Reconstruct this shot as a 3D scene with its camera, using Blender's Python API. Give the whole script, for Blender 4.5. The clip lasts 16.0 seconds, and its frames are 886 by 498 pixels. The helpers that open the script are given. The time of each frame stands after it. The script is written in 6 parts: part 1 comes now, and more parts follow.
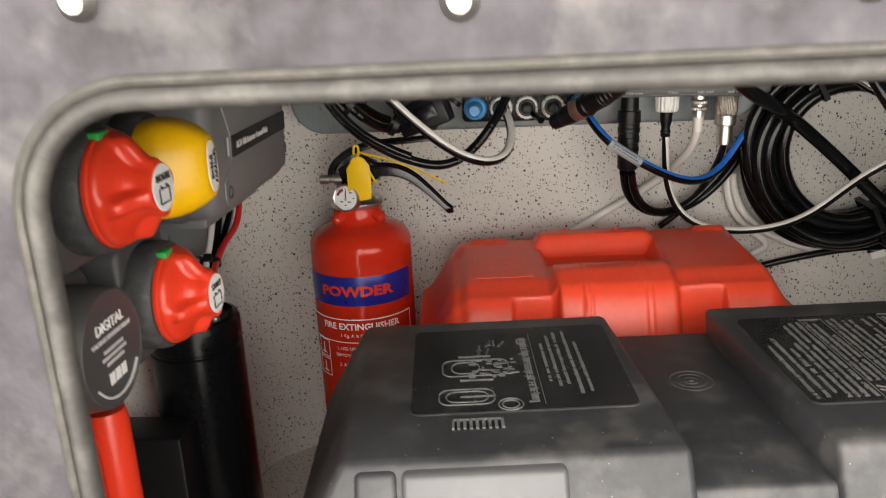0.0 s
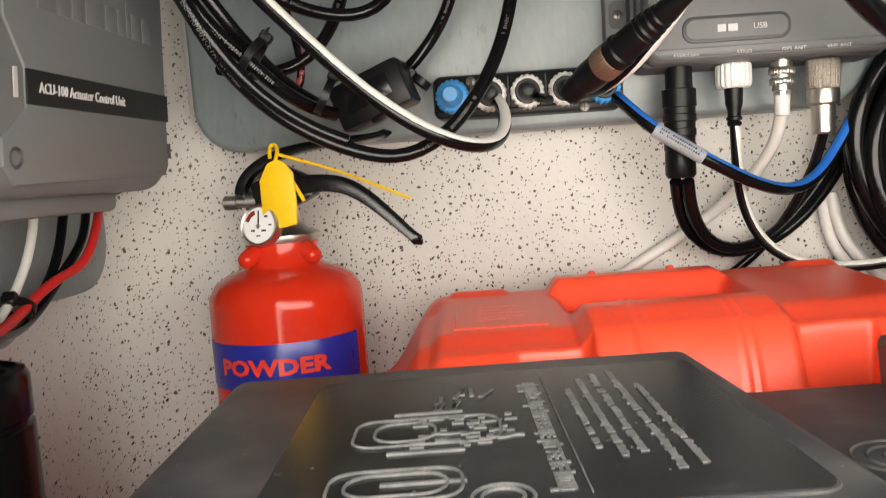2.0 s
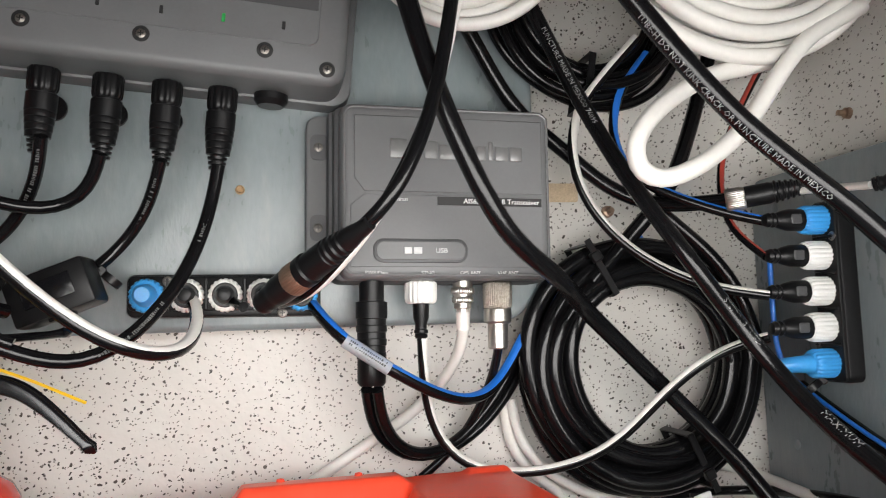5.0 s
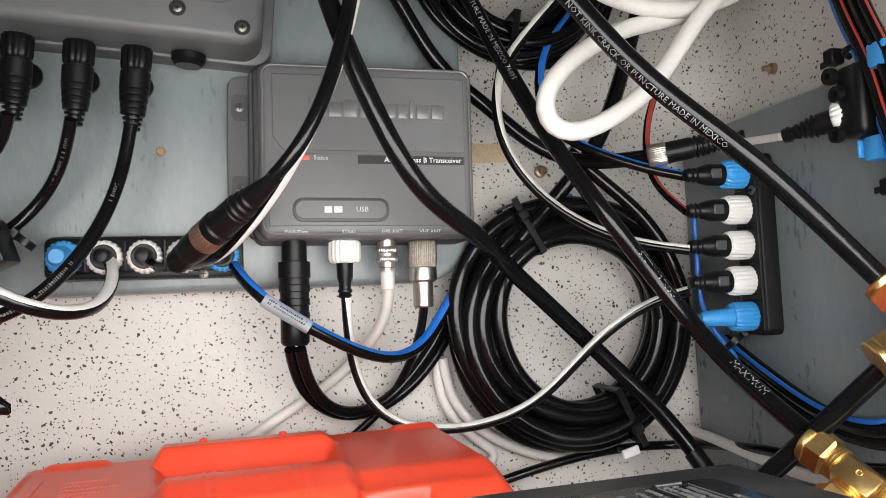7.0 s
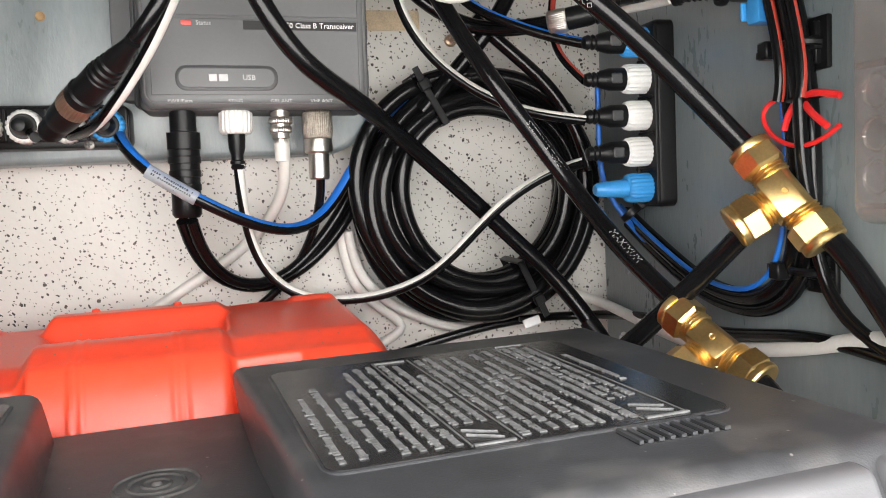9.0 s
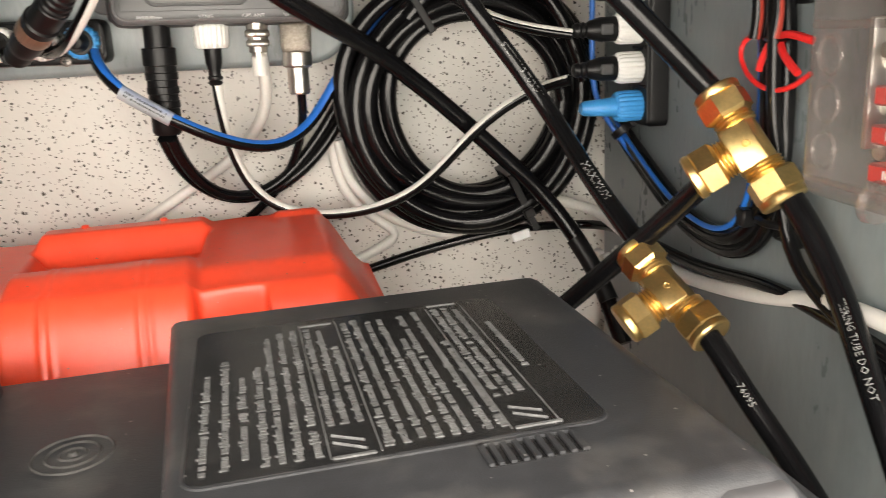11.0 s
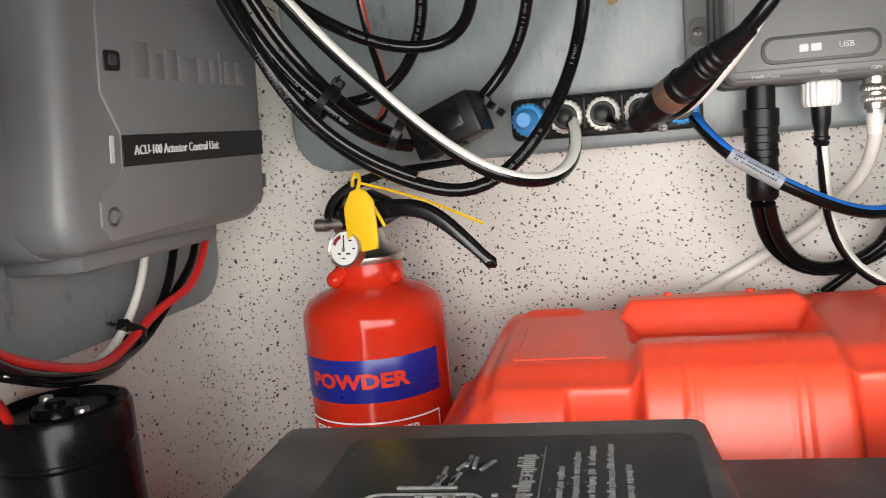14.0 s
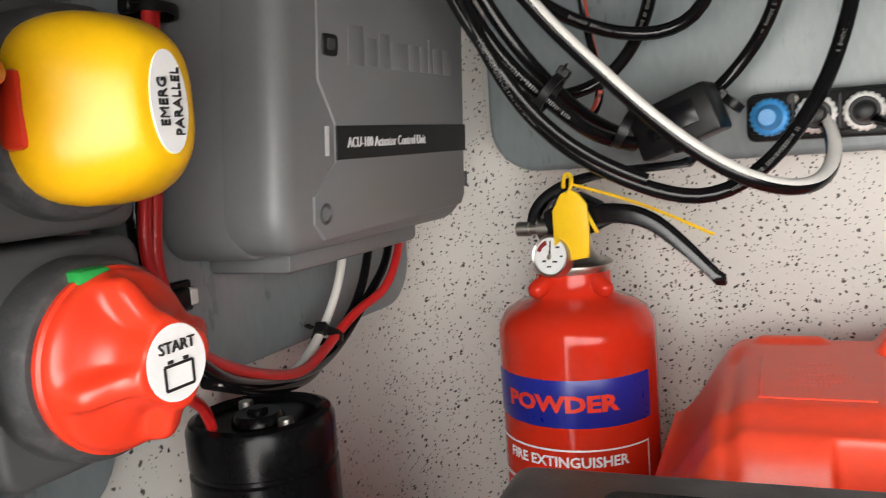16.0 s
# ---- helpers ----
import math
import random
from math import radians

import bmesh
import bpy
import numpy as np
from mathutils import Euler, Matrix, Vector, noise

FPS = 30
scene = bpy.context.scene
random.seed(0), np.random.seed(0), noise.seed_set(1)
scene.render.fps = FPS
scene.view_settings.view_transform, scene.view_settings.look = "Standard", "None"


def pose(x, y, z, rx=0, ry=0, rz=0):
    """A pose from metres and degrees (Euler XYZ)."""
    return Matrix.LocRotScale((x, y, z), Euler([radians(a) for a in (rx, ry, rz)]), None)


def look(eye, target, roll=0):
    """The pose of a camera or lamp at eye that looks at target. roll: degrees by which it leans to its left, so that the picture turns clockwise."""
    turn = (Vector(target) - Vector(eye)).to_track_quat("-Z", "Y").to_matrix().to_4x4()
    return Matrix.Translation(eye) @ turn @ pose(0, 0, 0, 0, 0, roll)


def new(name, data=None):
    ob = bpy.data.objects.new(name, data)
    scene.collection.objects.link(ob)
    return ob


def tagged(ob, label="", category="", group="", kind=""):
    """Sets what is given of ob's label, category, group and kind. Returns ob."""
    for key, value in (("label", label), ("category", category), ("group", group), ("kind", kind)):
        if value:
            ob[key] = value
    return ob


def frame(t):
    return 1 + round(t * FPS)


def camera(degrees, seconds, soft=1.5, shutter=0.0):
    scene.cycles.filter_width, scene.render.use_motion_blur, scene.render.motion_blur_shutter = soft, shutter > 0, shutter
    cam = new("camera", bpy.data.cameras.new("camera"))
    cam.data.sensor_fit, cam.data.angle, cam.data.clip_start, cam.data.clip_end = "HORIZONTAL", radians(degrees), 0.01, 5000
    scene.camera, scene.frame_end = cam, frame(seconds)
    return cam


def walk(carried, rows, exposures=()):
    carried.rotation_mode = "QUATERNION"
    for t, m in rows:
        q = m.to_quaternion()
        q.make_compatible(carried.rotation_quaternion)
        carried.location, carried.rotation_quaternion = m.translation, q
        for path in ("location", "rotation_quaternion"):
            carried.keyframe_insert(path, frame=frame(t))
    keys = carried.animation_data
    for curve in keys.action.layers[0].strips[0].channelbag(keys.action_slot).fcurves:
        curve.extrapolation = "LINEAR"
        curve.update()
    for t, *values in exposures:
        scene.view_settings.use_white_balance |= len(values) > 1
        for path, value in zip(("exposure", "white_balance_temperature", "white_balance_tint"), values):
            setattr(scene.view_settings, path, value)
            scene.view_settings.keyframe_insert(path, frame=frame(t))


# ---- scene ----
EXPOSURES = [(0, -0.88, 6850, 10), (0.5, -0.30, 7000, 10), (1.5, -0.05, 7000, 10), (2.5, -0.12, 6900, 10), (3.0, -0.28, 6750, 10), (3.5, -0.22, 6600, 10), (4.5, -0.08, 6450, 10), (5, 0.05, 6350, 10), (7.5, -0.02, 6350, 10), (8.5, 0.08, 6300, 10), (10.8, 0.0, 7100, 10), (11.5, 0.05, 7050, 10), (12.5, -0.08, 6950, 10), (14, -0.05, 6500, 10), (16, -0.15, 6500, 10)]
cam = camera(57.47, 16.0, soft=0.75, shutter=0.25)
ROWS = [  # seconds, eye in metres, yaw, pitch and roll in degrees
    (0, 0.0518, 0.0094, 0.3496, 5.44, -16.89, -2.90),
    (0.5, 0.0760, 0.0576, 0.2971, 5.94, -15.69, -3.68),
    (1, 0.0741, 0.1185, 0.2719, 5.79, -11.64, -3.79),
    (1.5, 0.0638, 0.1733, 0.2429, 6.17, -10.92, -4.08),
    (2, 0.0540, 0.2207, 0.2208, 5.59, -5.34, -4.31),
    (2.5, 0.0584, 0.2323, 0.2269, 1.91, -2.61, -4.25),
    (3, 0.0756, 0.2199, 0.2356, -0.98, -1.89, -3.69),
    (3.5, 0.0840, 0.2170, 0.2400, -3.41, -1.12, -3.33),
    (4, 0.0912, 0.2152, 0.2406, -6.76, -0.52, -2.81),
    (4.5, 0.0913, 0.2138, 0.2380, -7.76, 2.52, -1.99),
    (5, 0.0872, 0.2099, 0.2422, -12.29, 5.40, -1.85),
    (5.2, 0.0940, 0.2057, 0.2403, -12.97, 5.80, -1.87),
    (7.5, 0.1331, 0.2023, 0.2303, -12.78, 2.66, -2.99),
    (8, 0.1501, 0.2052, 0.2308, -12.02, 1.33, -2.86),
    (8.5, 0.1654, 0.1989, 0.2243, -13.15, -1.61, -2.86),
    (8.7, 0.1692, 0.1938, 0.2211, -13.87, -2.95, -2.97),
    (10.8, 0.2340, 0.1920, 0.2528, -10.36, -14.27, -2.90),
    (11, 0.2301, 0.1932, 0.2596, -8.70, -15.16, -2.91),
    (11.5, 0.1961, 0.1915, 0.2677, -0.71, -14.92, -4.40),
    (12, 0.1621, 0.1985, 0.2790, 2.04, -14.80, -4.25),
    (12.5, 0.1476, 0.2038, 0.2774, 7.49, -13.91, -4.52),
    (13, 0.1322, 0.2041, 0.2682, 10.85, -10.51, -5.25),
    (13.5, 0.1193, 0.2092, 0.2661, 12.66, -8.72, -5.08),
    (14, 0.1018, 0.2151, 0.2588, 16.58, -7.82, -5.56),
    (14.5, 0.0981, 0.2210, 0.2632, 17.93, -6.34, -5.65),
    (15, 0.0770, 0.2203, 0.2609, 19.17, -3.99, -5.79),
    (15.5, 0.0672, 0.2313, 0.2579, 21.81, -4.04, -4.81),
    (16, 0.0518, 0.2420, 0.2602, 26.45, -6.94, -4.43),
]


def eye_pose(x, y, z, yaw, pitch, roll):
    return pose(x, y, z, 0, 0, yaw) @ pose(0, 0, 0, 90 + pitch) @ pose(0, 0, 0, 0, 0, roll)


walk(cam, [(t, eye_pose(*row)) for t, *row in ROWS], EXPOSURES)
# ---- end of path ----

# ---- light ----
world = bpy.data.worlds.new("world")
scene.world = world
world.use_nodes = True
_wn = world.node_tree.nodes
_sky = _wn.new("ShaderNodeTexSky")
_sky.sky_type, _sky.sun_disc = "NISHITA", False
_sky.sun_elevation, _sky.sun_rotation = radians(48), radians(150)
world.node_tree.links.new(_sky.outputs[0], _wn["Background"].inputs[0])
_wn["Background"].inputs[1].default_value = 0.10

sun = new("sun", bpy.data.lights.new("sun", "SUN"))
sun.data.energy, sun.data.angle, sun.data.color = 0.8, radians(14), (1.0, 0.95, 0.88)
sun.matrix_basis = look((0.30, -1.6, 1.0), (0.15, 0.3, 0.2))

# open daylight in front of the hatch, from the cockpit side
daylight = new("hatch_daylight", bpy.data.lights.new("hatch_daylight", "AREA"))
daylight.data.shape, daylight.data.size, daylight.data.size_y = "RECTANGLE", 5.8, 4.2
daylight.data.energy, daylight.data.color = 900.0, (1.0, 0.965, 0.92)
daylight.matrix_basis = look((0.08, -1.7, 0.88), (0.08, 0.6, 0.42))


# ---- materials ----
MATS = {}


def mat(name, color, rough=0.5, metal=0.0, vary=0.12, scale=40.0, bump=0.0, bump_scale=300.0, coat=0.0, dust=0.0, rvary=0.1, specks=0.0, spec=0.5, stretch=None):
    """A plain surface with two scales of variation, fine relief and a little dust."""
    if name in MATS:
        return MATS[name]
    m = MATS[name] = bpy.data.materials.new(name)
    m.use_nodes = True
    nt = m.node_tree
    n, l = nt.nodes, nt.links
    b = n["Principled BSDF"]
    b.inputs["Metallic"].default_value = metal
    b.inputs["Coat Weight"].default_value = coat
    b.inputs["Coat Roughness"].default_value = 0.15
    co = n.new("ShaderNodeTexCoord")
    if stretch:
        # grain or brush marks drawn out along one axis
        source, co = co, n.new("ShaderNodeMapping")
        co.inputs["Scale"].default_value = stretch
        l.new(source.outputs["Object"], co.inputs["Vector"])
    where = co.outputs[0] if stretch else co.outputs["Object"]
    big, fine = n.new("ShaderNodeTexNoise"), n.new("ShaderNodeTexNoise")
    for t, s, d in ((big, scale, 4.0), (fine, scale * 9, 3.0)):
        t.inputs["Scale"].default_value, t.inputs["Detail"].default_value = s, d
        l.new(where, t.inputs["Vector"])
    mix = n.new("ShaderNodeMix")
    mix.data_type = "RGBA"
    mix.inputs[6].default_value = (*[c * (1 - vary) for c in color], 1)
    mix.inputs[7].default_value = (*[min(1, c * (1 + vary)) for c in color], 1)
    avg = n.new("ShaderNodeMath")
    avg.operation = "MULTIPLY_ADD"
    avg.inputs[1].default_value, avg.inputs[2].default_value = 0.45, 0.0
    l.new(fine.outputs[0], avg.inputs[0])
    add = n.new("ShaderNodeMath")
    add.operation = "MULTIPLY_ADD"
    add.inputs[1].default_value = 0.55
    l.new(big.outputs[0], add.inputs[0])
    l.new(avg.outputs[0], add.inputs[2])
    ramp = n.new("ShaderNodeMapRange")
    ramp.inputs[1].default_value, ramp.inputs[2].default_value = 0.32, 0.68
    l.new(add.outputs[0], ramp.inputs[0])
    l.new(ramp.outputs[0], mix.inputs[0])
    out = mix.outputs[2]
    if dust:
        dn = n.new("ShaderNodeTexNoise")
        dn.inputs["Scale"].default_value, dn.inputs["Detail"].default_value = scale * 2.2, 8.0
        l.new(where, dn.inputs["Vector"])
        dr = n.new("ShaderNodeMapRange")
        dr.inputs[1].default_value, dr.inputs[2].default_value, dr.inputs[4].default_value = 0.5, 0.75, dust
        l.new(dn.outputs[0], dr.inputs[0])
        dm = n.new("ShaderNodeMix")
        dm.data_type = "RGBA"
        dm.inputs[7].default_value = (0.45, 0.42, 0.38, 1)
        l.new(out, dm.inputs[6])
        l.new(dr.outputs[0], dm.inputs[0])
        out = dm.outputs[2]
    if specks:
        # stray pale grains of dust
        sv = n.new("ShaderNodeTexVoronoi")
        sv.inputs["Scale"].default_value = 210.0
        l.new(where, sv.inputs["Vector"])
        sc = n.new("ShaderNodeSeparateColor")
        l.new(sv.outputs["Color"], sc.inputs[0])
        size = n.new("ShaderNodeMath")
        size.operation = "MULTIPLY_ADD"
        size.inputs[1].default_value, size.inputs[2].default_value = 0.16, specks * 0.3 - 0.135
        l.new(sc.outputs[0], size.inputs[0])
        less = n.new("ShaderNodeMath")
        less.operation = "LESS_THAN"
        l.new(sv.outputs["Distance"], less.inputs[0])
        l.new(size.outputs[0], less.inputs[1])
        sm = n.new("ShaderNodeMix")
        sm.data_type = "RGBA"
        sm.inputs[7].default_value = (0.20, 0.19, 0.18, 1)
        l.new(out, sm.inputs[6])
        l.new(less.outputs[0], sm.inputs[0])
        out = sm.outputs[2]
    b.inputs["Specular IOR Level"].default_value = spec
    l.new(out, b.inputs["Base Color"])
    rr = n.new("ShaderNodeMapRange")
    rr.inputs[3].default_value, rr.inputs[4].default_value = max(0.03, rough - rvary), min(1, rough + rvary)
    l.new(add.outputs[0], rr.inputs[0])
    l.new(rr.outputs[0], b.inputs["Roughness"])
    if bump:
        bn, bt = n.new("ShaderNodeBump"), n.new("ShaderNodeTexNoise")
        bt.inputs["Scale"].default_value, bt.inputs["Detail"].default_value = bump_scale, 5.0
        l.new(where, bt.inputs["Vector"])
        bn.inputs["Strength"].default_value, bn.inputs["Distance"].default_value = bump, 0.0006
        l.new(bt.outputs[0], bn.inputs["Height"])
        l.new(bn.outputs[0], b.inputs["Normal"])
    return m


def speckled():
    """Off-white flow-coat with dark flecks of two sizes and faint grime."""
    m = bpy.data.materials.new("speckled_flowcoat")
    m.use_nodes = True
    n, l = m.node_tree.nodes, m.node_tree.links
    b = n["Principled BSDF"]
    co = n.new("ShaderNodeTexCoord")
    warp = n.new("ShaderNodeTexNoise")
    warp.inputs["Scale"].default_value, warp.inputs["Detail"].default_value = 260.0, 2.0
    l.new(co.outputs["Object"], warp.inputs["Vector"])
    ws = n.new("ShaderNodeVectorMath")
    ws.operation = "MULTIPLY_ADD"
    ws.inputs[1].default_value = (0.0042, 0.0042, 0.0042)
    l.new(warp.outputs[1], ws.inputs[0])
    l.new(co.outputs["Object"], ws.inputs[2])
    base = n.new("ShaderNodeTexNoise")
    base.inputs["Scale"].default_value, base.inputs["Detail"].default_value = 9.0, 6.0
    l.new(co.outputs["Object"], base.inputs["Vector"])
    mix = n.new("ShaderNodeMix")
    mix.data_type = "RGBA"
    mix.inputs[6].default_value, mix.inputs[7].default_value = (0.545, 0.52, 0.478, 1), (0.69, 0.668, 0.63, 1)
    l.new(base.outputs[0], mix.inputs[0])
    out = mix.outputs[2]
    for scale, lo, hi, amount, keep in ((200.0, 0.17, 0.24, 1.0, 0.36), (290.0, 0.18, 0.27, 1.0, 0.44), (430.0, 0.19, 0.3, 0.9, 0.46)):
        v = n.new("ShaderNodeTexVoronoi")
        v.inputs["Scale"].default_value = scale
        l.new(ws.outputs[0], v.inputs["Vector"])
        r = n.new("ShaderNodeMapRange")
        r.inputs[1].default_value, r.inputs[2].default_value = lo, hi
        r.inputs[3].default_value, r.inputs[4].default_value = amount, 0.0
        l.new(v.outputs["Distance"], r.inputs[0])
        sep = n.new("ShaderNodeSeparateColor")
        l.new(v.outputs["Color"], sep.inputs[0])
        pick = n.new("ShaderNodeMath")
        pick.operation = "LESS_THAN"
        pick.inputs[1].default_value = keep
        l.new(sep.outputs[0], pick.inputs[0])
        both = n.new("ShaderNodeMath")
        both.operation = "MULTIPLY"
        l.new(r.outputs[0], both.inputs[0])
        l.new(pick.outputs[0], both.inputs[1])
        tone = n.new("ShaderNodeMix")
        tone.data_type = "RGBA"
        tone.inputs[6].default_value, tone.inputs[7].default_value = (0.008, 0.007, 0.007, 1), (0.10, 0.075, 0.055, 1)
        l.new(sep.outputs[1], tone.inputs[0])
        mm = n.new("ShaderNodeMix")
        mm.data_type = "RGBA"
        l.new(both.outputs[0], mm.inputs[0])
        l.new(out, mm.inputs[6])
        l.new(tone.outputs[2], mm.inputs[7])
        out = mm.outputs[2]
    l.new(out, b.inputs["Base Color"])
    b.inputs["Roughness"].default_value = 0.42
    bn = n.new("ShaderNodeBump")
    bt = n.new("ShaderNodeTexNoise")
    bt.inputs["Scale"].default_value, bt.inputs["Detail"].default_value = 55.0, 6.0
    l.new(co.outputs["Object"], bt.inputs["Vector"])
    bn.inputs["Strength"].default_value, bn.inputs["Distance"].default_value = 0.35, 0.003
    l.new(bt.outputs[0], bn.inputs["Height"])
    l.new(bn.outputs[0], b.inputs["Normal"])
    return m


SPECKLE = speckled()
GREYBOARD = mat("grey_painted_ply", (0.198, 0.230, 0.238), 0.31, vary=0.11, scale=22, bump=0.25, bump_scale=420, dust=0.12, rvary=0.15, stretch=(1.4, 1.4, 0.5))
DEVICE = mat("grey_device_plastic", (0.122, 0.124, 0.126), 0.46, vary=0.05, scale=60, bump=0.12, bump_scale=2200)
DEVICE_DARK = mat("dark_device_plastic", (0.06, 0.061, 0.063), 0.5, vary=0.06, scale=60, bump=0.1, bump_scale=2000)
LIDPLASTIC = mat("black_box_plastic", (0.0315, 0.0325, 0.0355), 0.44, spec=0.45, vary=0.30, scale=18, bump=0.16, bump_scale=1500, dust=0.12, specks=0.29)
LIDPANEL = mat("black_box_panel", (0.013, 0.013, 0.0138), 0.24, vary=0.2, scale=40, dust=0.04, specks=0.25)
EMBOSS = mat("worn_grey_embossing", (0.125, 0.126, 0.126), 0.75, vary=0.55, scale=240)
JUGRED = mat("red_moulded_plastic", (0.93, 0.080, 0.034), 0.33, vary=0.06, scale=25, bump=0.06, bump_scale=900, dust=0.03, specks=0.22, spec=0.38)
EXTRED = mat("red_gloss_enamel", (0.55, 0.026, 0.010), 0.13, vary=0.05, scale=20, spec=0.26, dust=0.03, specks=0.16)
KNOBRED = mat("red_knob_plastic", (0.70, 0.042, 0.016), 0.32, vary=0.05, scale=40)
YELLOW = mat("yellow_knob_plastic", (0.83, 0.47, 0.006), 0.34, vary=0.05, scale=40)
YELLOWTAG = mat("yellow_seal_plastic", (0.85, 0.53, 0.012), 0.4, vary=0.06, scale=80)
GREEN = mat("green_plastic", (0.02, 0.30, 0.06), 0.4)
BLUEBAND = mat("blue_label_band", (0.012, 0.02, 0.24), 0.3, vary=0.05)
BLACK = mat("black_rubber", (0.006, 0.006, 0.0065), 0.36, spec=0.23, vary=0.2, scale=60, bump=0.1, bump_scale=900)
GLOSSBLACK = mat("gloss_black_paint", (0.005, 0.005, 0.006), 0.20, vary=0.2, scale=40, coat=0.08, spec=0.35)
MOTORBLACK = mat("black_motor_enamel", (0.004, 0.004, 0.0045), 0.22, vary=0.2, scale=40, spec=0.14)
CABLE = mat("black_cable_jacket", (0.0045, 0.0045, 0.005), 0.19, vary=0.25, scale=60, bump=0.03, bump_scale=300, spec=0.28)
WHITECABLE = mat("white_cable_jacket", (0.72, 0.70, 0.66), 0.4, vary=0.05, scale=40)
BLUECABLE = mat("blue_stripe_jacket", (0.014, 0.14, 0.54), 0.38, vary=0.08)
REDWIRE = mat("red_wire_jacket", (0.62, 0.02, 0.02), 0.4, vary=0.08)
BROWNRED = mat("dull_red_jacket", (0.36, 0.045, 0.030), 0.45, vary=0.1)
WHITEPL = mat("white_connector_plastic", (0.76, 0.76, 0.73), 0.4, vary=0.05, scale=90)
BLUEPL = mat("blue_connector_plastic", (0.045, 0.30, 0.68), 0.38, vary=0.08, scale=90)
STEEL = mat("nickel_plated_metal", (0.60, 0.575, 0.53), 0.33, 1.0, vary=0.12, scale=120, bump=0.1, bump_scale=2500)
BRASS = mat("bright_brass", (0.86, 0.61, 0.26), 0.33, 1.0, vary=0.12, scale=90, bump=0.12, bump_scale=1200)
KNURL = mat("knurled_nickel", (0.40, 0.36, 0.31), 0.34, 1.0, vary=0.35, scale=700, bump=0.9, bump_scale=1500)
SCREW = mat("dull_screw_steel", (0.20, 0.185, 0.17), 0.42, 0.9, vary=0.3, scale=300)
FAINT = mat("faint_grey_print", (0.085, 0.085, 0.083), 0.6, vary=0.6, scale=300)
BRONZE = mat("brown_metal_collar", (0.36, 0.25, 0.18), 0.35, 0.8, vary=0.15, scale=150)
PAPER = mat("white_label", (0.80, 0.80, 0.79), 0.5, vary=0.04)
INK = mat("black_ink", (0.012, 0.012, 0.012), 0.5)
LETTERGREY = mat("light_grey_print", (0.55, 0.55, 0.55), 0.5)
ALU = mat("weathered_aluminium", (0.052, 0.048, 0.056), 0.44, 0.4, vary=0.62, scale=11, bump=0.3, bump_scale=260, dust=0.32)
SEAL = mat("grey_rubber_seal", (0.075, 0.070, 0.062), 0.55, vary=0.25, scale=60, bump=0.2, bump_scale=400, dust=0.12)
GRP = mat("white_gelcoat", (0.66, 0.65, 0.62), 0.4, vary=0.06, scale=8, dust=0.1)
WOOD = mat("bare_plywood", (0.40, 0.26, 0.13), 0.7, vary=0.2, scale=60)
# black lid plastic made paler: reflected daylight put into the base colour
LIDSHEEN = mat("black_box_front_sheen", (0.085, 0.085, 0.089), 0.36, vary=0.10, scale=14, bump=0.08, bump_scale=1500)
DUSTY = mat("dusty_black_plastic", (0.05, 0.048, 0.046), 0.7, vary=0.6, scale=150)
STAIN = mat("pale_bare_plywood", (0.58, 0.45, 0.30), 0.7, vary=0.25, scale=90)
DARKRED = mat("dark_red_print", (0.22, 0.015, 0.02), 0.5)
SEATGREY = mat("dusty_grey_rubbery_plastic", (0.045, 0.046, 0.048), 0.6, vary=0.3, scale=70, bump=0.3, bump_scale=900, dust=0.12)
# paler than the shell: the bright reflection along its chamfered edge, as colour
EDGEGLEAM = mat("glossy_grey_edge_highlight", (0.16, 0.16, 0.162), 0.22, vary=0.05)
RIMGREY = mat("dull_grey_rim", (0.060, 0.057, 0.053), 0.6, 0.1, vary=0.3, scale=40, bump=0.25, bump_scale=300, dust=0.15)
UNITGREY = mat("mid_grey_unit_plastic", (0.160, 0.163, 0.168), 0.42, vary=0.05, scale=60, bump=0.10, bump_scale=2200)
REDFUSE = mat("red_fuse_plastic", (0.70, 0.03, 0.02), 0.3)


def glassy(name, color, rough, trans, alpha):
    m = mat(name, color, rough)
    b = m.node_tree.nodes["Principled BSDF"]
    b.inputs["Transmission Weight"].default_value, b.inputs["Alpha"].default_value = trans, alpha
    return m


SLEEVE = glassy("milky_printed_sleeve", (0.62, 0.66, 0.70), 0.35, 0.0, 0.5)
CLEAR = glassy("clear_smoky_cover", (0.21, 0.175, 0.16), 0.14, 0.35, 0.36)


# ---- mesh helpers ----
def thing(name, label, category, m=None, group="", kind=""):
    ob = new(name)
    ob.empty_display_size = 0.02
    ob.matrix_basis = m or Matrix()
    return tagged(ob, label, category, group, kind)


def part(name, bm, material, parent=None, label="", smooth=38, m=None):
    """One bmesh as one mesh object; its vertices are in the parent's own space."""
    if m is not None:
        bm.transform(m)
    if smooth:
        for f in bm.faces:
            f.smooth = True
        lim = radians(smooth)
        for e in bm.edges:
            if len(e.link_faces) == 2 and e.calc_face_angle(0) > lim:
                e.smooth = False
    me = bpy.data.meshes.new(name)
    bm.to_mesh(me)
    bm.free()
    me.materials.append(material)
    ob = new(name, me)
    ob.parent = parent
    return tagged(ob, label)


def solid(name, bm, material, label, category="", kind="", group="", m=None, smooth=38):
    """A thing that is one mesh."""
    return tagged(part(name, bm, material, None, "", smooth, m), label, category, group, kind)


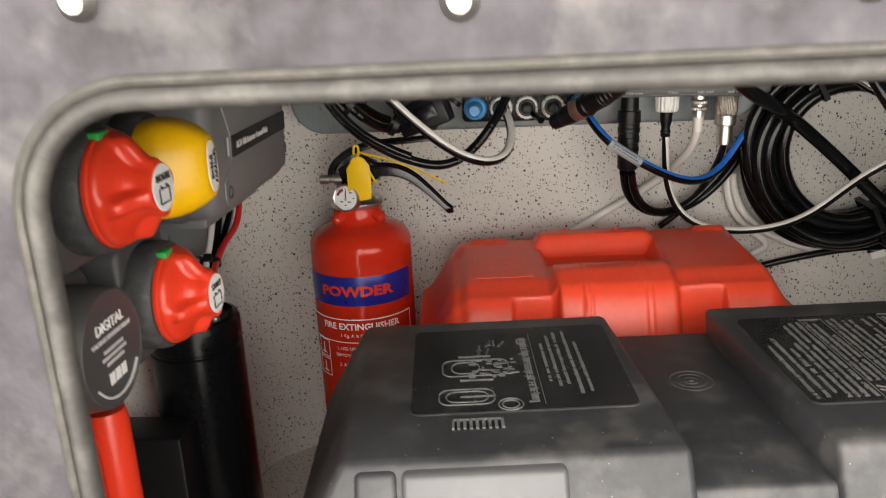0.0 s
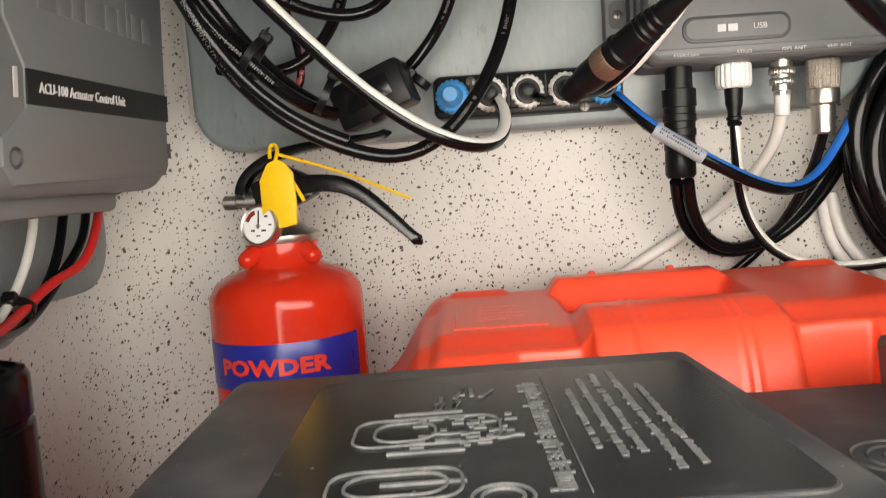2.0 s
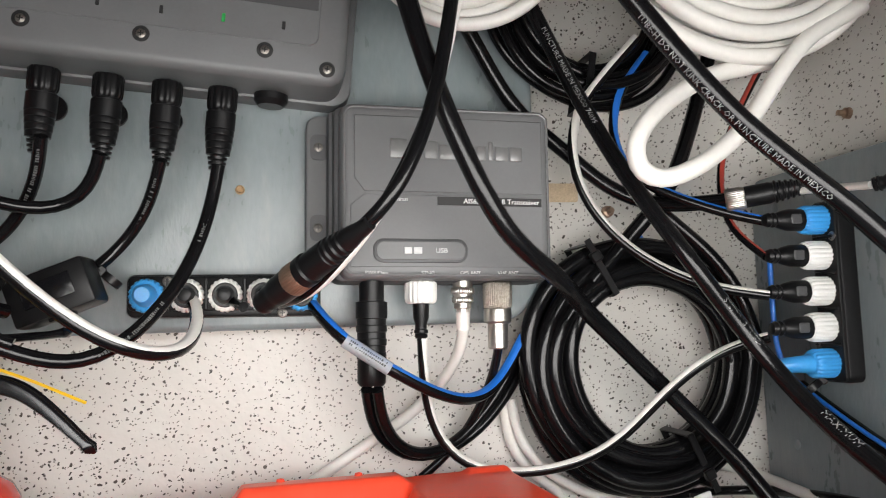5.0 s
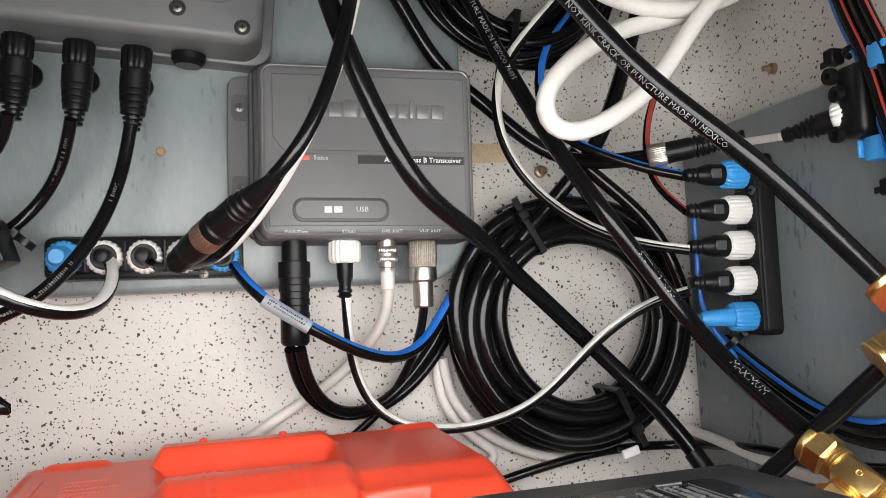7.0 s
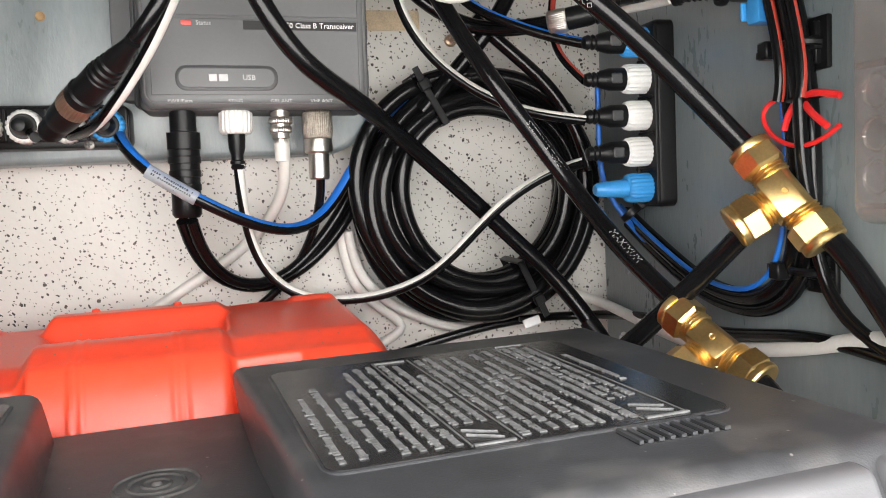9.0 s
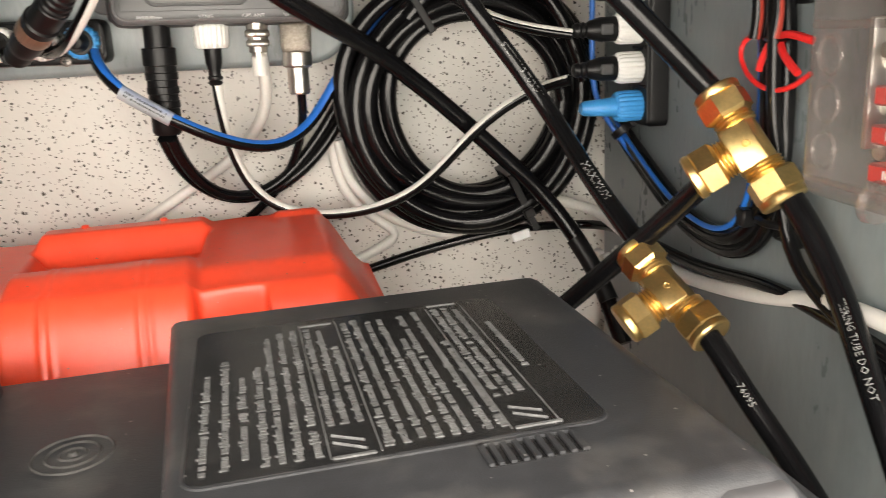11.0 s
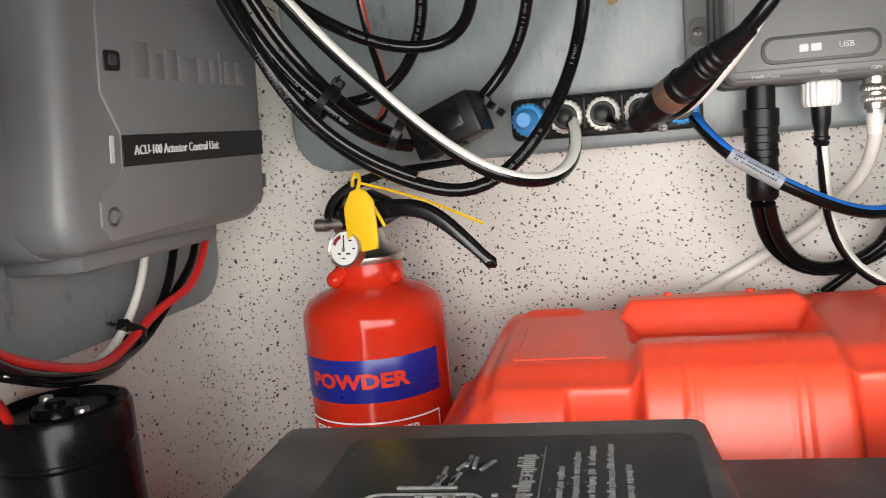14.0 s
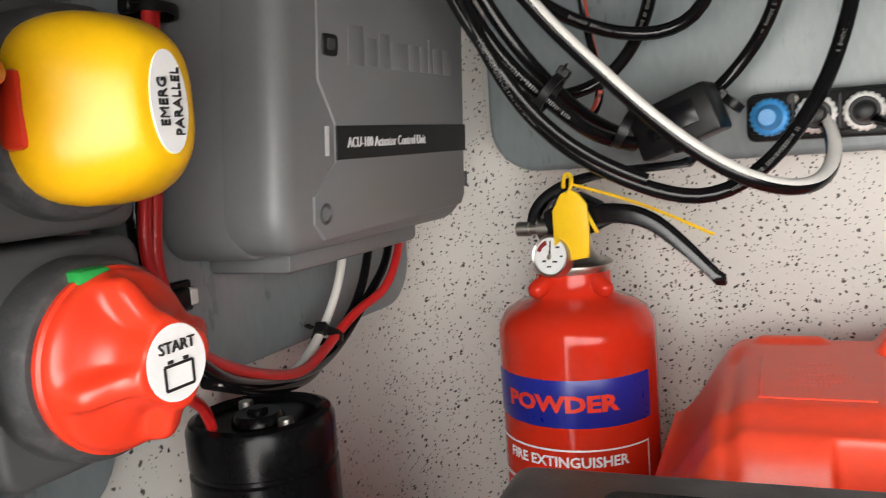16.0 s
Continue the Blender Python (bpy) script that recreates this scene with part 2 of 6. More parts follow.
def box(x0, x1, y0, y1, z0, z1, bevel=0.0, seg=2):
    bm = bmesh.new()
    bmesh.ops.create_cube(bm, size=1.0)
    for v in bm.verts:
        v.co = (x0 + (v.co.x + 0.5) * (x1 - x0), y0 + (v.co.y + 0.5) * (y1 - y0), z0 + (v.co.z + 0.5) * (z1 - z0))
    if bevel:
        bmesh.ops.bevel(bm, geom=bm.edges[:], offset=bevel, segments=seg, profile=0.5, affect="EDGES", clamp_overlap=True)
    return bm


def lathe(profile, n=32, m=None):
    """Turns (radius, height) points round z; radius 0 closes an end."""
    bm = bmesh.new()
    rings = []
    for r, h in profile:
        if r < 1e-6:
            rings.append([bm.verts.new((0, 0, h))])
        else:
            rings.append([bm.verts.new((r * math.cos(2 * math.pi * k / n), r * math.sin(2 * math.pi * k / n), h)) for k in range(n)])
    for a, b in zip(rings, rings[1:]):
        for k in range(n):
            q = [a[k % len(a)], a[(k + 1) % len(a)], b[(k + 1) % len(b)], b[k % len(b)]]
            u = []
            for v in q:
                if v not in u:
                    u.append(v)
            if len(u) > 2:
                bm.faces.new(u)
    bmesh.ops.recalc_face_normals(bm, faces=bm.faces[:])
    if m is not None:
        bm.transform(m)
    return bm


def rod(r, h, bevel=0.0, n=20, m=None):
    """A round bar from z = 0 to h with softened rims."""
    b = bevel or r * 0.06
    return lathe([(0, 0), (r - b, 0), (r, b), (r, h - b), (r - b, h), (0, h)], n, m)


def join(*bms):
    out = bmesh.new()
    for b in bms:
        me = bpy.data.meshes.new("tmp")
        b.to_mesh(me)
        b.free()
        out.from_mesh(me)
        bpy.data.meshes.remove(me)
    return out


def spline(points, step=0.006):
    """Catmull-Rom through the points, at about even steps."""
    p = [Vector(q) for q in points]
    p = [2 * p[0] - p[1]] + p + [2 * p[-1] - p[-2]]
    out = []
    for a, b, c, d in zip(p, p[1:], p[2:], p[3:]):
        k = max(2, int((c - b).length / step))
        for i in range(k):
            t = i / k
            out.append(0.5 * ((2 * b) + (c - a) * t + (2 * a - 5 * b + 4 * c - d) * t * t + (3 * b - a - 3 * c + d) * t**3))
    out.append(p[-2])
    for _ in range(6):
        out = [out[0]] + [(a + 2 * b + c) / 4 for a, b, c in zip(out, out[1:], out[2:])] + [out[-1]]
    return out


def tube(points, r, n=10, step=0.006, raw=False, lo=0.0, hi=1.0, close=True, ref=None):
    """A round cable along a smooth line; lo..hi of the turn gives a stripe alone."""
    path = [Vector(q) for q in points] if raw else spline(points, step)
    bm = bmesh.new()
    side = None
    rings = []
    full = hi - lo > 0.999
    for i, p in enumerate(path):
        d = (path[min(i + 1, len(path) - 1)] - path[max(i - 1, 0)]).normalized()
        if side is None:
            side = d.cross(Vector((0.31, 0.9, 0.2))).normalized()
        if ref is not None:
            side = Vector(ref)
        side = (side - d * side.dot(d)).normalized()
        up = d.cross(side)
        ks = range(n) if full else range(n + 1)
        rings.append([bm.verts.new(p + r * (math.cos(a) * side + math.sin(a) * up)) for a in [2 * math.pi * (lo + (hi - lo) * k / n) for k in ks]])
    for a, b in zip(rings, rings[1:]):
        for k in range(len(a) if full else len(a) - 1):
            j = (k + 1) % len(a)
            bm.faces.new((a[k], a[j], b[j], b[k]))
    if full and close:
        bm.faces.new(rings[0][::-1])
        bm.faces.new(rings[-1])
    bmesh.ops.recalc_face_normals(bm, faces=bm.faces[:])
    return bm


def outline(pts, y0, y1, bevel=0.0, seg=2):
    """A flat outline of (x, z) points pushed from y0 to y1."""
    bm = bmesh.new()
    a = [bm.verts.new((x, y0, z)) for x, z in pts]
    b = [bm.verts.new((x, y1, z)) for x, z in pts]
    front = bm.faces.new(a)
    bm.faces.new(b[::-1])
    k = len(pts)
    for i in range(k):
        bm.faces.new((a[i], b[i], b[(i + 1) % k], a[(i + 1) % k]))
    bmesh.ops.recalc_face_normals(bm, faces=bm.faces[:])
    if bevel:
        bmesh.ops.bevel(bm, geom=[e for e in front.edges], offset=bevel, segments=seg, profile=0.5, affect="EDGES")
    return bm


def rounded(x0, x1, z0, z1, r, n=6):
    """The (x, z) outline of a rounded oblong."""
    out = []
    for cx, cz, s in ((x1 - r, z1 - r, 0), (x0 + r, z1 - r, 90), (x0 + r, z0 + r, 180), (x1 - r, z0 + r, 270)):
        out += [(cx + r * math.cos(radians(s + 90 * k / n)), cz + r * math.sin(radians(s + 90 * k / n))) for k in range(n + 1)]
    return out


def words(text, size, m, material, parent, name="lettering", depth=0.0003, align="CENTER", stretch=1.0):
    """Raised lettering in the built-in font, as a mesh; it lies in the x-y plane of m."""
    cu = bpy.data.curves.new(name, "FONT")
    cu.body, cu.size, cu.extrude = text, size, depth
    cu.align_x, cu.align_y, cu.resolution_u = align, "CENTER", 2
    tmp = bpy.data.objects.new("tmp", cu)
    me = bpy.data.meshes.new_from_object(tmp)
    bpy.data.objects.remove(tmp)
    bpy.data.curves.remove(cu)
    me.transform(m @ Matrix.Diagonal((stretch, 1, 1, 1)))
    me.materials.clear()
    me.materials.append(material)
    ob = new(name, me)
    ob.parent = parent
    return ob


def rotx(a):
    return Matrix.Rotation(radians(a), 4, "X")


def roty(a):
    return Matrix.Rotation(radians(a), 4, "Y")


def rotz(a):
    return Matrix.Rotation(radians(a), 4, "Z")


def at(x, y, z):
    return Matrix.Translation((x, y, z))


def along(a, b):
    """The pose at a whose z axis points to b."""
    d = Vector(b) - Vector(a)
    return Matrix.Translation(a) @ d.to_track_quat("Z", "Y").to_matrix().to_4x4()


# ---- the locker ----
FLOOR, BACK, LEFT, RIGHT, TOP = -0.085, 0.7505, -0.21, 0.46, 0.60


def locker_walls():
    """Back wall and port wall, one skin with a wide rounded corner, as two objects."""
    r, t = 0.09, 0.02
    cx, cy = LEFT + r, BACK - r

    def skin(line):
        bm = bmesh.new()
        rows = []
        for (x, y), (nx, ny) in line:
            rows.append([bm.verts.new(c) for c in ((x, y, FLOOR - t), (x, y, TOP), (x + nx * t, y + ny * t, TOP), (x + nx * t, y + ny * t, FLOOR - t))])
        for a, b in zip(rows, rows[1:]):
            for k in range(4):
                bm.faces.new((a[k], a[(k + 1) % 4], b[(k + 1) % 4], b[k]))
        bm.faces.new(rows[0])
        bm.faces.new(rows[-1][::-1])
        bmesh.ops.recalc_face_normals(bm, faces=bm.faces[:])
        return bm

    arc = [((cx + r * math.cos(radians(a)), cy + r * math.sin(radians(a))), (math.cos(radians(a)), math.sin(radians(a)))) for a in range(90, 181, 6)]
    rc = [((RIGHT - 0.05 + 0.05 * math.cos(radians(a)), BACK - 0.05 + 0.05 * math.sin(radians(a))), (math.cos(radians(a)), math.sin(radians(a)))) for a in range(0, 91, 9)]
    back = rc + [((0.2, BACK), (0, 1))] + arc[:9]
    left = arc[8:] + [((LEFT, 0.25), (-1, 0))]
    solid("wall_north", skin(back), SPECKLE, "off-white flow-coated wall with dark flecks", kind="structure")
    solid("wall_west", skin(left), SPECKLE, "off-white flow-coated side wall with dark flecks", kind="structure")


locker_walls()
solid("wall_east", box(RIGHT, RIGHT + 0.02, 0.25, BACK - 0.05, FLOOR - 0.02, TOP), SPECKLE, "off-white flecked side wall behind a grey panel", kind="structure")
solid("floor", box(LEFT - 0.02, RIGHT + 0.02, 0.23, BACK + 0.02, FLOOR - 0.02, FLOOR), SPECKLE, "off-white flecked locker floor", kind="structure")
solid("ceiling", box(LEFT - 0.02, RIGHT + 0.02, 0.23, BACK + 0.02, TOP, TOP + 0.02), GRP, "white moulded locker ceiling", kind="structure")


def hatch():
    """Front wall with the rounded hatch opening, its raised rim and seal."""
    x0, x1, z0, z1, r = -0.0774, 0.50, -0.05, 0.3265, 0.030
    y = 0.2165
    # front wall round the opening
    bm = bmesh.new()
    inner = rounded(x0 - 0.0062, x1 + 0.0062, z0 - 0.0062, z1 + 0.0062, r + 0.0062, 8)
    outer = []
    X0, X1, Z0, Z1 = -0.75, 1.1, -0.6, 0.95
    for x, z in inner:
        cx, cz = (x0 + x1) / 2, (z0 + z1) / 2
        k = min((X1 - cx) / (x - cx) if x > cx else (X0 - cx) / (x - cx) if x < cx else 9e9, (Z1 - cz) / (z - cz) if z > cz else (Z0 - cz) / (z - cz) if z < cz else 9e9)
        outer.append((cx + k * (x - cx), cz + k * (z - cz)))
    rows = [[bm.verts.new((x, yy, z)) for x, z in loop] for loop, yy in ((outer, y), (inner, y), (inner, y + 0.0025), (outer, y + 0.0025))]
    n = len(inner)
    for a, b in zip(rows, rows[1:]):
        for i in range(n):
            bm.faces.new((a[i], a[(i + 1) % n], b[(i + 1) % n], b[i]))
    bmesh.ops.recalc_face_normals(bm, faces=bm.faces[:])
    solid("wall_south", bm, ALU, "weathered mottled grey aluminium hatch surround", kind="structure")
    frame_ob = thing("hatch_frame", "weathered grey aluminium hatch rim with rubber seal", "hatch frame", at(0, y, z0))
    w = at(0, -y, -z0)

    def ring(sec, name, material):
        bm = bmesh.new()
        loops = [[bm.verts.new((xx, yy, zz)) for xx, zz in rounded(x0 - o, x1 + o, z0 - o, z1 + o, r + o, 10)] for o, yy in sec]
        k = len(loops[0])
        for a, b in zip(loops, loops[1:] + loops[:1]):
            for i in range(k):
                bm.faces.new((a[i], a[(i + 1) % k], b[(i + 1) % k], b[i]))
        bmesh.ops.recalc_face_normals(bm, faces=bm.faces[:])
        part(name, bm, material, frame_ob, m=w, smooth=50)

    ring([(0.0, y - 0.0008), (0.0008, y + 0.003), (0.0060, y + 0.003), (0.0060, y - 0.0012), (0.0052, y - 0.0024), (0.0040, y - 0.0034), (0.0026, y - 0.0036), (0.0011, y - 0.0028)], "rim", RIMGREY)
    ring([(0.0064, y - 0.0004), (0.0064, y - 0.0014), (0.0076, y - 0.0023), (0.0090, y - 0.0016), (0.0094, y - 0.0004)], "seal", SEAL)
    for bx, bz in [(-0.0580, 0.3544), (0.0393, 0.3500), (0.1366, 0.3500), (0.2339, 0.3500)]:
        part("bolt", lathe([(0, 0.0045), (0.003, 0.004), (0.0048, 0.002), (0.0052, 0)], 18, at(bx, y, bz) @ rotx(90)), STEEL, frame_ob, m=w)


hatch()


def mounting_board():
    t = thing("mounting_board", "grey painted plywood mounting board on the flecked wall", "mounting board", at(0.06, 0.73, 0.25))
    w = at(-0.06, -0.73, -0.25)
    part("board", outline(rounded(-0.145, 0.262, 0.243, 0.56, 0.03, 8), 0.715, 0.7495, 0.004, 3), GREYBOARD, t, m=w)
    for x, z in ((0.071, 0.329), (0.13, 0.395)):
        part("screw_hole", lathe([(0, 0.0), (0.0012, 0.0004), (0.0024, 0.0010), (0.0030, 0)], 14, at(x, 0.715, z) @ rotx(90)), WOOD, t, m=w)
    part("trim_strip", box(-0.152, -0.148, 0.728, 0.7495, 0.27, 0.56, 0.001), GRP, t, m=w)


mounting_board()


def fire_extinguisher():
    cx, cy = -0.0825, 0.672
    t = thing("fire_extinguisher", "small red powder fire extinguisher with black levers", "fire extinguisher", at(cx, cy, FLOOR))
    up = -FLOOR
    R = 0.0435
    part("cylinder", lathe([(0, 0), (0.036, 0.0), (0.0405, 0.003), (R, 0.012), (R, 0.155 + up), (R * 0.985, 0.161 + up), (R * 0.90, 0.1675 + up), (R * 0.74, 0.172 + up), (0.0235, 0.175 + up), (0.021, 0.178 + up), (0.0205, 0.189 + up), (0.0, 0.189 + up)], 48), EXTRED, t)
    band = lathe([(R + 0.0003, 0.1125 + up), (R + 0.0004, 0.1127 + up), (R + 0.0004, 0.1378 + up), (R + 0.0003, 0.138 + up)], 64)
    drop = [v for v in band.verts if not (-0.05 < math.atan2(v.co.x, -v.co.y) + 0.0 < 1.3 or -1.35 < math.atan2(v.co.x, -v.co.y) <= 0)]
    bmesh.ops.delete(band, geom=drop, context="VERTS")
    part("name_band", band, BLUEBAND, t, "dark blue band lettered POWDER")
    lab = lathe([(R + 0.0003, 0.008 + up - 0.06), (R + 0.0003, 0.1005 + up)], 64)
    bmesh.ops.delete(lab, geom=[v for v in lab.verts if abs(math.atan2(v.co.x, -v.co.y)) > 1.3], context="VERTS")
    part("label_sheet", lab, EXTRED, t)

    def curved(text, size, z, material, a0=0.0, stretch=1.0, bold=0.0):
        cu = bpy.data.curves.new("lettering", "FONT")
        cu.body, cu.size, cu.align_x, cu.align_y, cu.extrude, cu.resolution_u = text, size, "CENTER", "CENTER", 0.0, 2
        cu.offset = bold
        tmp = bpy.data.objects.new("tmp", cu)
        me = bpy.data.meshes.new_from_object(tmp)
        bpy.data.objects.remove(tmp)
        bm = bmesh.new()
        bm.from_mesh(me)
        bmesh.ops.triangulate(bm, faces=bm.faces[:])
        bmesh.ops.subdivide_edges(bm, edges=[e for e in bm.edges if e.calc_length() > 0.004], cuts=2)
        for v in bm.verts:
            a = a0 + v.co.x * stretch / R
            v.co = ((R + 0.0008) * math.sin(a), -(R + 0.0008) * math.cos(a), z + up + v.co.y)
        part("lettering", bm, material, t, smooth=0)

    curved("POWDER", 0.0118, 0.1250, KNOBRED, 0.02, 1.26, 0.0005)
    curved("FIRE EXTINGUISHER", 0.0078, 0.094, PAPER, 0.05, 1.0, 0.0002)
    curved("1 Kg. A B C POWDER", 0.0042, 0.086, PAPER, 0.1)
    curved("1. USE UPRIGHT", 0.0042, 0.074, PAPER, -0.12)
    curved("REMOVE SAFETY PIN", 0.0042, 0.068, PAPER, -0.04)
    curved("2. AIM NOZZLE AT BASE", 0.0042, 0.059, PAPER, 0.1)
    curved("OF FIRE, SQUEEZE", 0.0042, 0.053, PAPER, 0.1)
    curved("LEVERS TO", 0.0042, 0.047, PAPER, 0.05)
    curved("A      B", 0.010, 0.030, PAPER, -0.1)

    def arc_strip(a0, a1, z0, z1):
        bm = bmesh.new()
        k = max(2, int((a1 - a0) / 0.06))
        rows = [[bm.verts.new(((R + 0.0006) * math.sin(a), -(R + 0.0006) * math.cos(a), z + up)) for z in (z0, z1)] for a in [a0 + (a1 - a0) * i / k for i in range(k + 1)]]
        for p, q in zip(rows, rows[1:]):
            bm.faces.new((p[0], q[0], q[1], p[1]))
        return bm

    part("label_border", join(arc_strip(-1.2, 1.2, 0.1000, 0.1010), arc_strip(-1.2, -1.18, -0.04, 0.1), arc_strip(1.18, 1.2, -0.04, 0.1), arc_strip(-1.2, 1.2, 0.0795, 0.0803), *[arc_strip(a0, a1, z0, z1) for zt in (0.0785, 0.0610) for a0, a1, z0, z1 in ((-1.02, -0.66, zt, zt + 0.0007), (-1.02, -0.66, zt - 0.0155, zt - 0.0148), (-1.02, -1.005, zt - 0.0155, zt), (-0.675, -0.66, zt - 0.0155, zt), (-0.92, -0.76, zt - 0.0125, zt - 0.0115), (-0.86, -0.83, zt - 0.0115, zt - 0.003))], arc_strip(-0.55, -0.2, 0.0225, 0.0232), arc_strip(-0.55, -0.2, 0.037, 0.0377), arc_strip(-0.12, 0.25, 0.0225, 0.0232), arc_strip(-0.12, 0.25, 0.037, 0.0377)), PAPER, t)
    # head: valve, collar, gauge, pin, levers
    part("collar", lathe([(0, 0.189 + up), (0.0215, 0.189 + up), (0.0225, 0.1905 + up), (0.0225, 0.193 + up), (0.0205, 0.1945 + up), (0, 0.1945 + up)], 32), STEEL, t)
    part("valve", lathe([(0, 0.194 + up), (0.0185, 0.194 + up), (0.0150, 0.1965 + up), (0.0118, 0.202 + up), (0.0105, 0.209 + up), (0.0095, 0.226 + up), (0.0075, 0.229 + up), (0, 0.229 + up)], 32), STEEL, t)
    for sx, sy in ((-0.0120, -0.0185), (0.0180, -0.0115)):
        lug = lathe([(0, 0), (0.0052, 0), (0.0050, 0.007), (0.0042, 0.0095), (0.0022, 0.0110), (0, 0.0112)], 16, along((sx * 0.9, sy * 0.9, 0.1845 + up), (sx * 1.5, sy * 1.55, 0.1775 + up)))
        part("lug", lug, EXTRED, t)
    gauge = part("gauge", lathe([(0, 0), (0.0105, 0), (0.0118, 0.001), (0.0118, 0.006), (0.0110, 0.0075), (0.0100, 0.0068), (0, 0.0066)], 32, at(-0.0030, -0.0170, 0.1990 + up) @ rotz(-15) @ rotx(80)), STEEL, t, "silver pressure gauge")
    gm = at(-0.0030, -0.0170, 0.1990 + up) @ rotz(-15) @ rotx(80)
    part("dial", rod(0.0098, 0.0003, 0.0001, 28, gm @ at(0, 0, 0.0068)), PAPER, gauge)
    part("needle", box(-0.0003, 0.0003, -0.002, 0.008, 0.0073, 0.0077), INK, gauge, m=gm)
    red = bmesh.new()
    vs = [[red.verts.new((r * math.cos(radians(a)), r * math.sin(radians(a)), 0.0074)) for r in (0.0062, 0.0086)] for a in range(108, 165, 8)]
    for p, q in zip(vs, vs[1:]):
        red.faces.new((p[0], p[1], q[1], q[0]))
    part("red_sector", red, DARKRED, gauge, m=gm)
    part("dial_marks", join(box(0.0064, 0.0082, -0.0004, 0.0004, 0.0073, 0.0075), box(-0.0045, -0.0022, -0.0035, -0.0025, 0.0073, 0.0075), box(0.0020, 0.0048, -0.0035, -0.0025, 0.0073, 0.0075), box(0.0035, 0.0058, 0.0042, 0.0052, 0.0073, 0.0075), box(-0.0012, 0.0012, -0.0062, -0.0054, 0.0073, 0.0075)), INK, gauge, m=gm)
    part("needle_hub", rod(0.0013, 0.0008, 0.0002, 14, gm @ at(0, -0.0005, 0.0072)), STEEL, gauge)
    part("nozzle", lathe([(0, -0.004), (0.0055, -0.004), (0.0055, 0.006), (0.0032, 0.007), (0.0032, 0.011), (0.0042, 0.0115), (0.0042, 0.0185), (0.003, 0.0195), (0, 0.0195)], 18, at(-0.010, -0.006, 0.213 + up) @ roty(-90)), STEEL, t)

    def lever(path, ws, hs, name, foot=0.0):
        """A pressed channel: raised flanks, a hollow back and a rounded foot at its end."""
        bm = bmesh.new()
        pts = spline(path, 0.003)
        rows = []
        n = len(pts)
        section = ((-1, -0.8), (-1, 0.55), (-0.9, 0.9), (-0.72, 1), (-0.52, 0.9), (-0.4, 0.45), (0.4, 0.45), (0.52, 0.9), (0.72, 1), (0.9, 0.9), (1, 0.55), (1, -0.8), (0.8, -1), (-0.8, -1))
        for i, p in enumerate(pts):
            d = (pts[min(i + 1, n - 1)] - pts[max(i - 1, 0)]).normalized()
            s = Vector((0, 1, 0))
            u = s.cross(d).normalized() * -1
            f = i / (n - 1)
            wd, hh = ws[0] + (ws[1] - ws[0]) * f, hs[0] + (hs[1] - hs[0]) * f + foot * math.exp(-(((1 - f) / 0.05) ** 2))
            end = min(1.0, math.sqrt(max(0.04, min(i, n - 1 - i) * 0.003 / hh)))
            rows.append([bm.verts.new(p + s * a * wd * end + u * b * hh * end) for a, b in section])
        k = len(section)
        for a, b in zip(rows, rows[1:]):
            for j in range(k):
                bm.faces.new((a[j], a[(j + 1) % k], b[(j + 1) % k], b[j]))
        bm.faces.new(rows[0][::-1])
        bm.faces.new(rows[-1])
        bmesh.ops.recalc_face_normals(bm, faces=bm.faces[:])
        part(name, bm, GLOSSBLACK, t, smooth=50)

    z = up
    lever([(-0.0190, -0.004, 0.214 + z), (-0.0172, -0.004, 0.2240 + z), (-0.008, -0.004, 0.2325 + z), (0.006, -0.004, 0.2385 + z), (0.022, -0.003, 0.2415 + z), (0.0438, -0.003, 0.2430 + z), (0.062, -0.003, 0.2440 + z), (0.0690, -0.003, 0.2455 + z)], (0.0080, 0.0058), (0.0033, 0.0019), "carrying_handle", 0.0012)
    lever([(-0.002, -0.006, 0.216 + z), (0.0100, -0.008, 0.2195 + z), (0.0322, -0.009, 0.2205 + z), (0.0470, -0.009, 0.2155 + z), (0.0621, -0.010, 0.2030 + z), (0.0747, -0.011, 0.1905 + z), (0.0825, -0.012, 0.1830 + z)], (0.0068, 0.0046), (0.0062, 0.0021), "squeeze_lever", 0.0014)
    part("pivot_bracket", outline([(-0.010, 0.207), (0.004, 0.206), (0.016, 0.2105), (0.024, 0.2145), (0.018, 0.226), (0.006, 0.232), (-0.012, 0.222)], -0.0115, 0.0035, 0.0015), GLOSSBLACK, t, m=at(0, 0, z))
    part("pivot_pin", rod(0.0028, 0.018, 0.0006, 16, at(0.013, 0.005, 0.2215 + z) @ rotx(90)), STEEL, t)
    tag = outline([(-0.0098, -0.0205), (0.0096, -0.0170), (0.0104, -0.006), (0.0098, 0.0105), (0.0052, 0.0165), (0.0010, 0.0185), (-0.0045, 0.0165), (-0.0098, 0.0075)], -0.0009, 0.0009, 0.0005)
    part("seal_tag", tag, YELLOWTAG, t, "yellow plastic tamper seal tag", m=at(0.0075, -0.024, 0.2165 + z) @ rotz(-8))
    part("seal_tail", join(tube([(0.009, -0.022, 0.2375 + z), (0.022, -0.018, 0.233 + z), (0.045, -0.012, 0.224 + z), (0.078, -0.014, 0.2085 + z)], 0.0009, 6), tube([(0.005, -0.024, 0.236 + z), (0.002, -0.02, 0.243 + z), (0.007, -0.018, 0.246 + z), (0.011, -0.021, 0.240 + z), (0.0075, -0.0245, 0.233 + z)], 0.0011, 6), tube([(0.014, -0.020, 0.225 + z), (0.018, -0.020, 0.217 + z), (0.021, -0.021, 0.2115 + z)], 0.0011, 6)), YELLOWTAG, t)


fire_extinguisher()


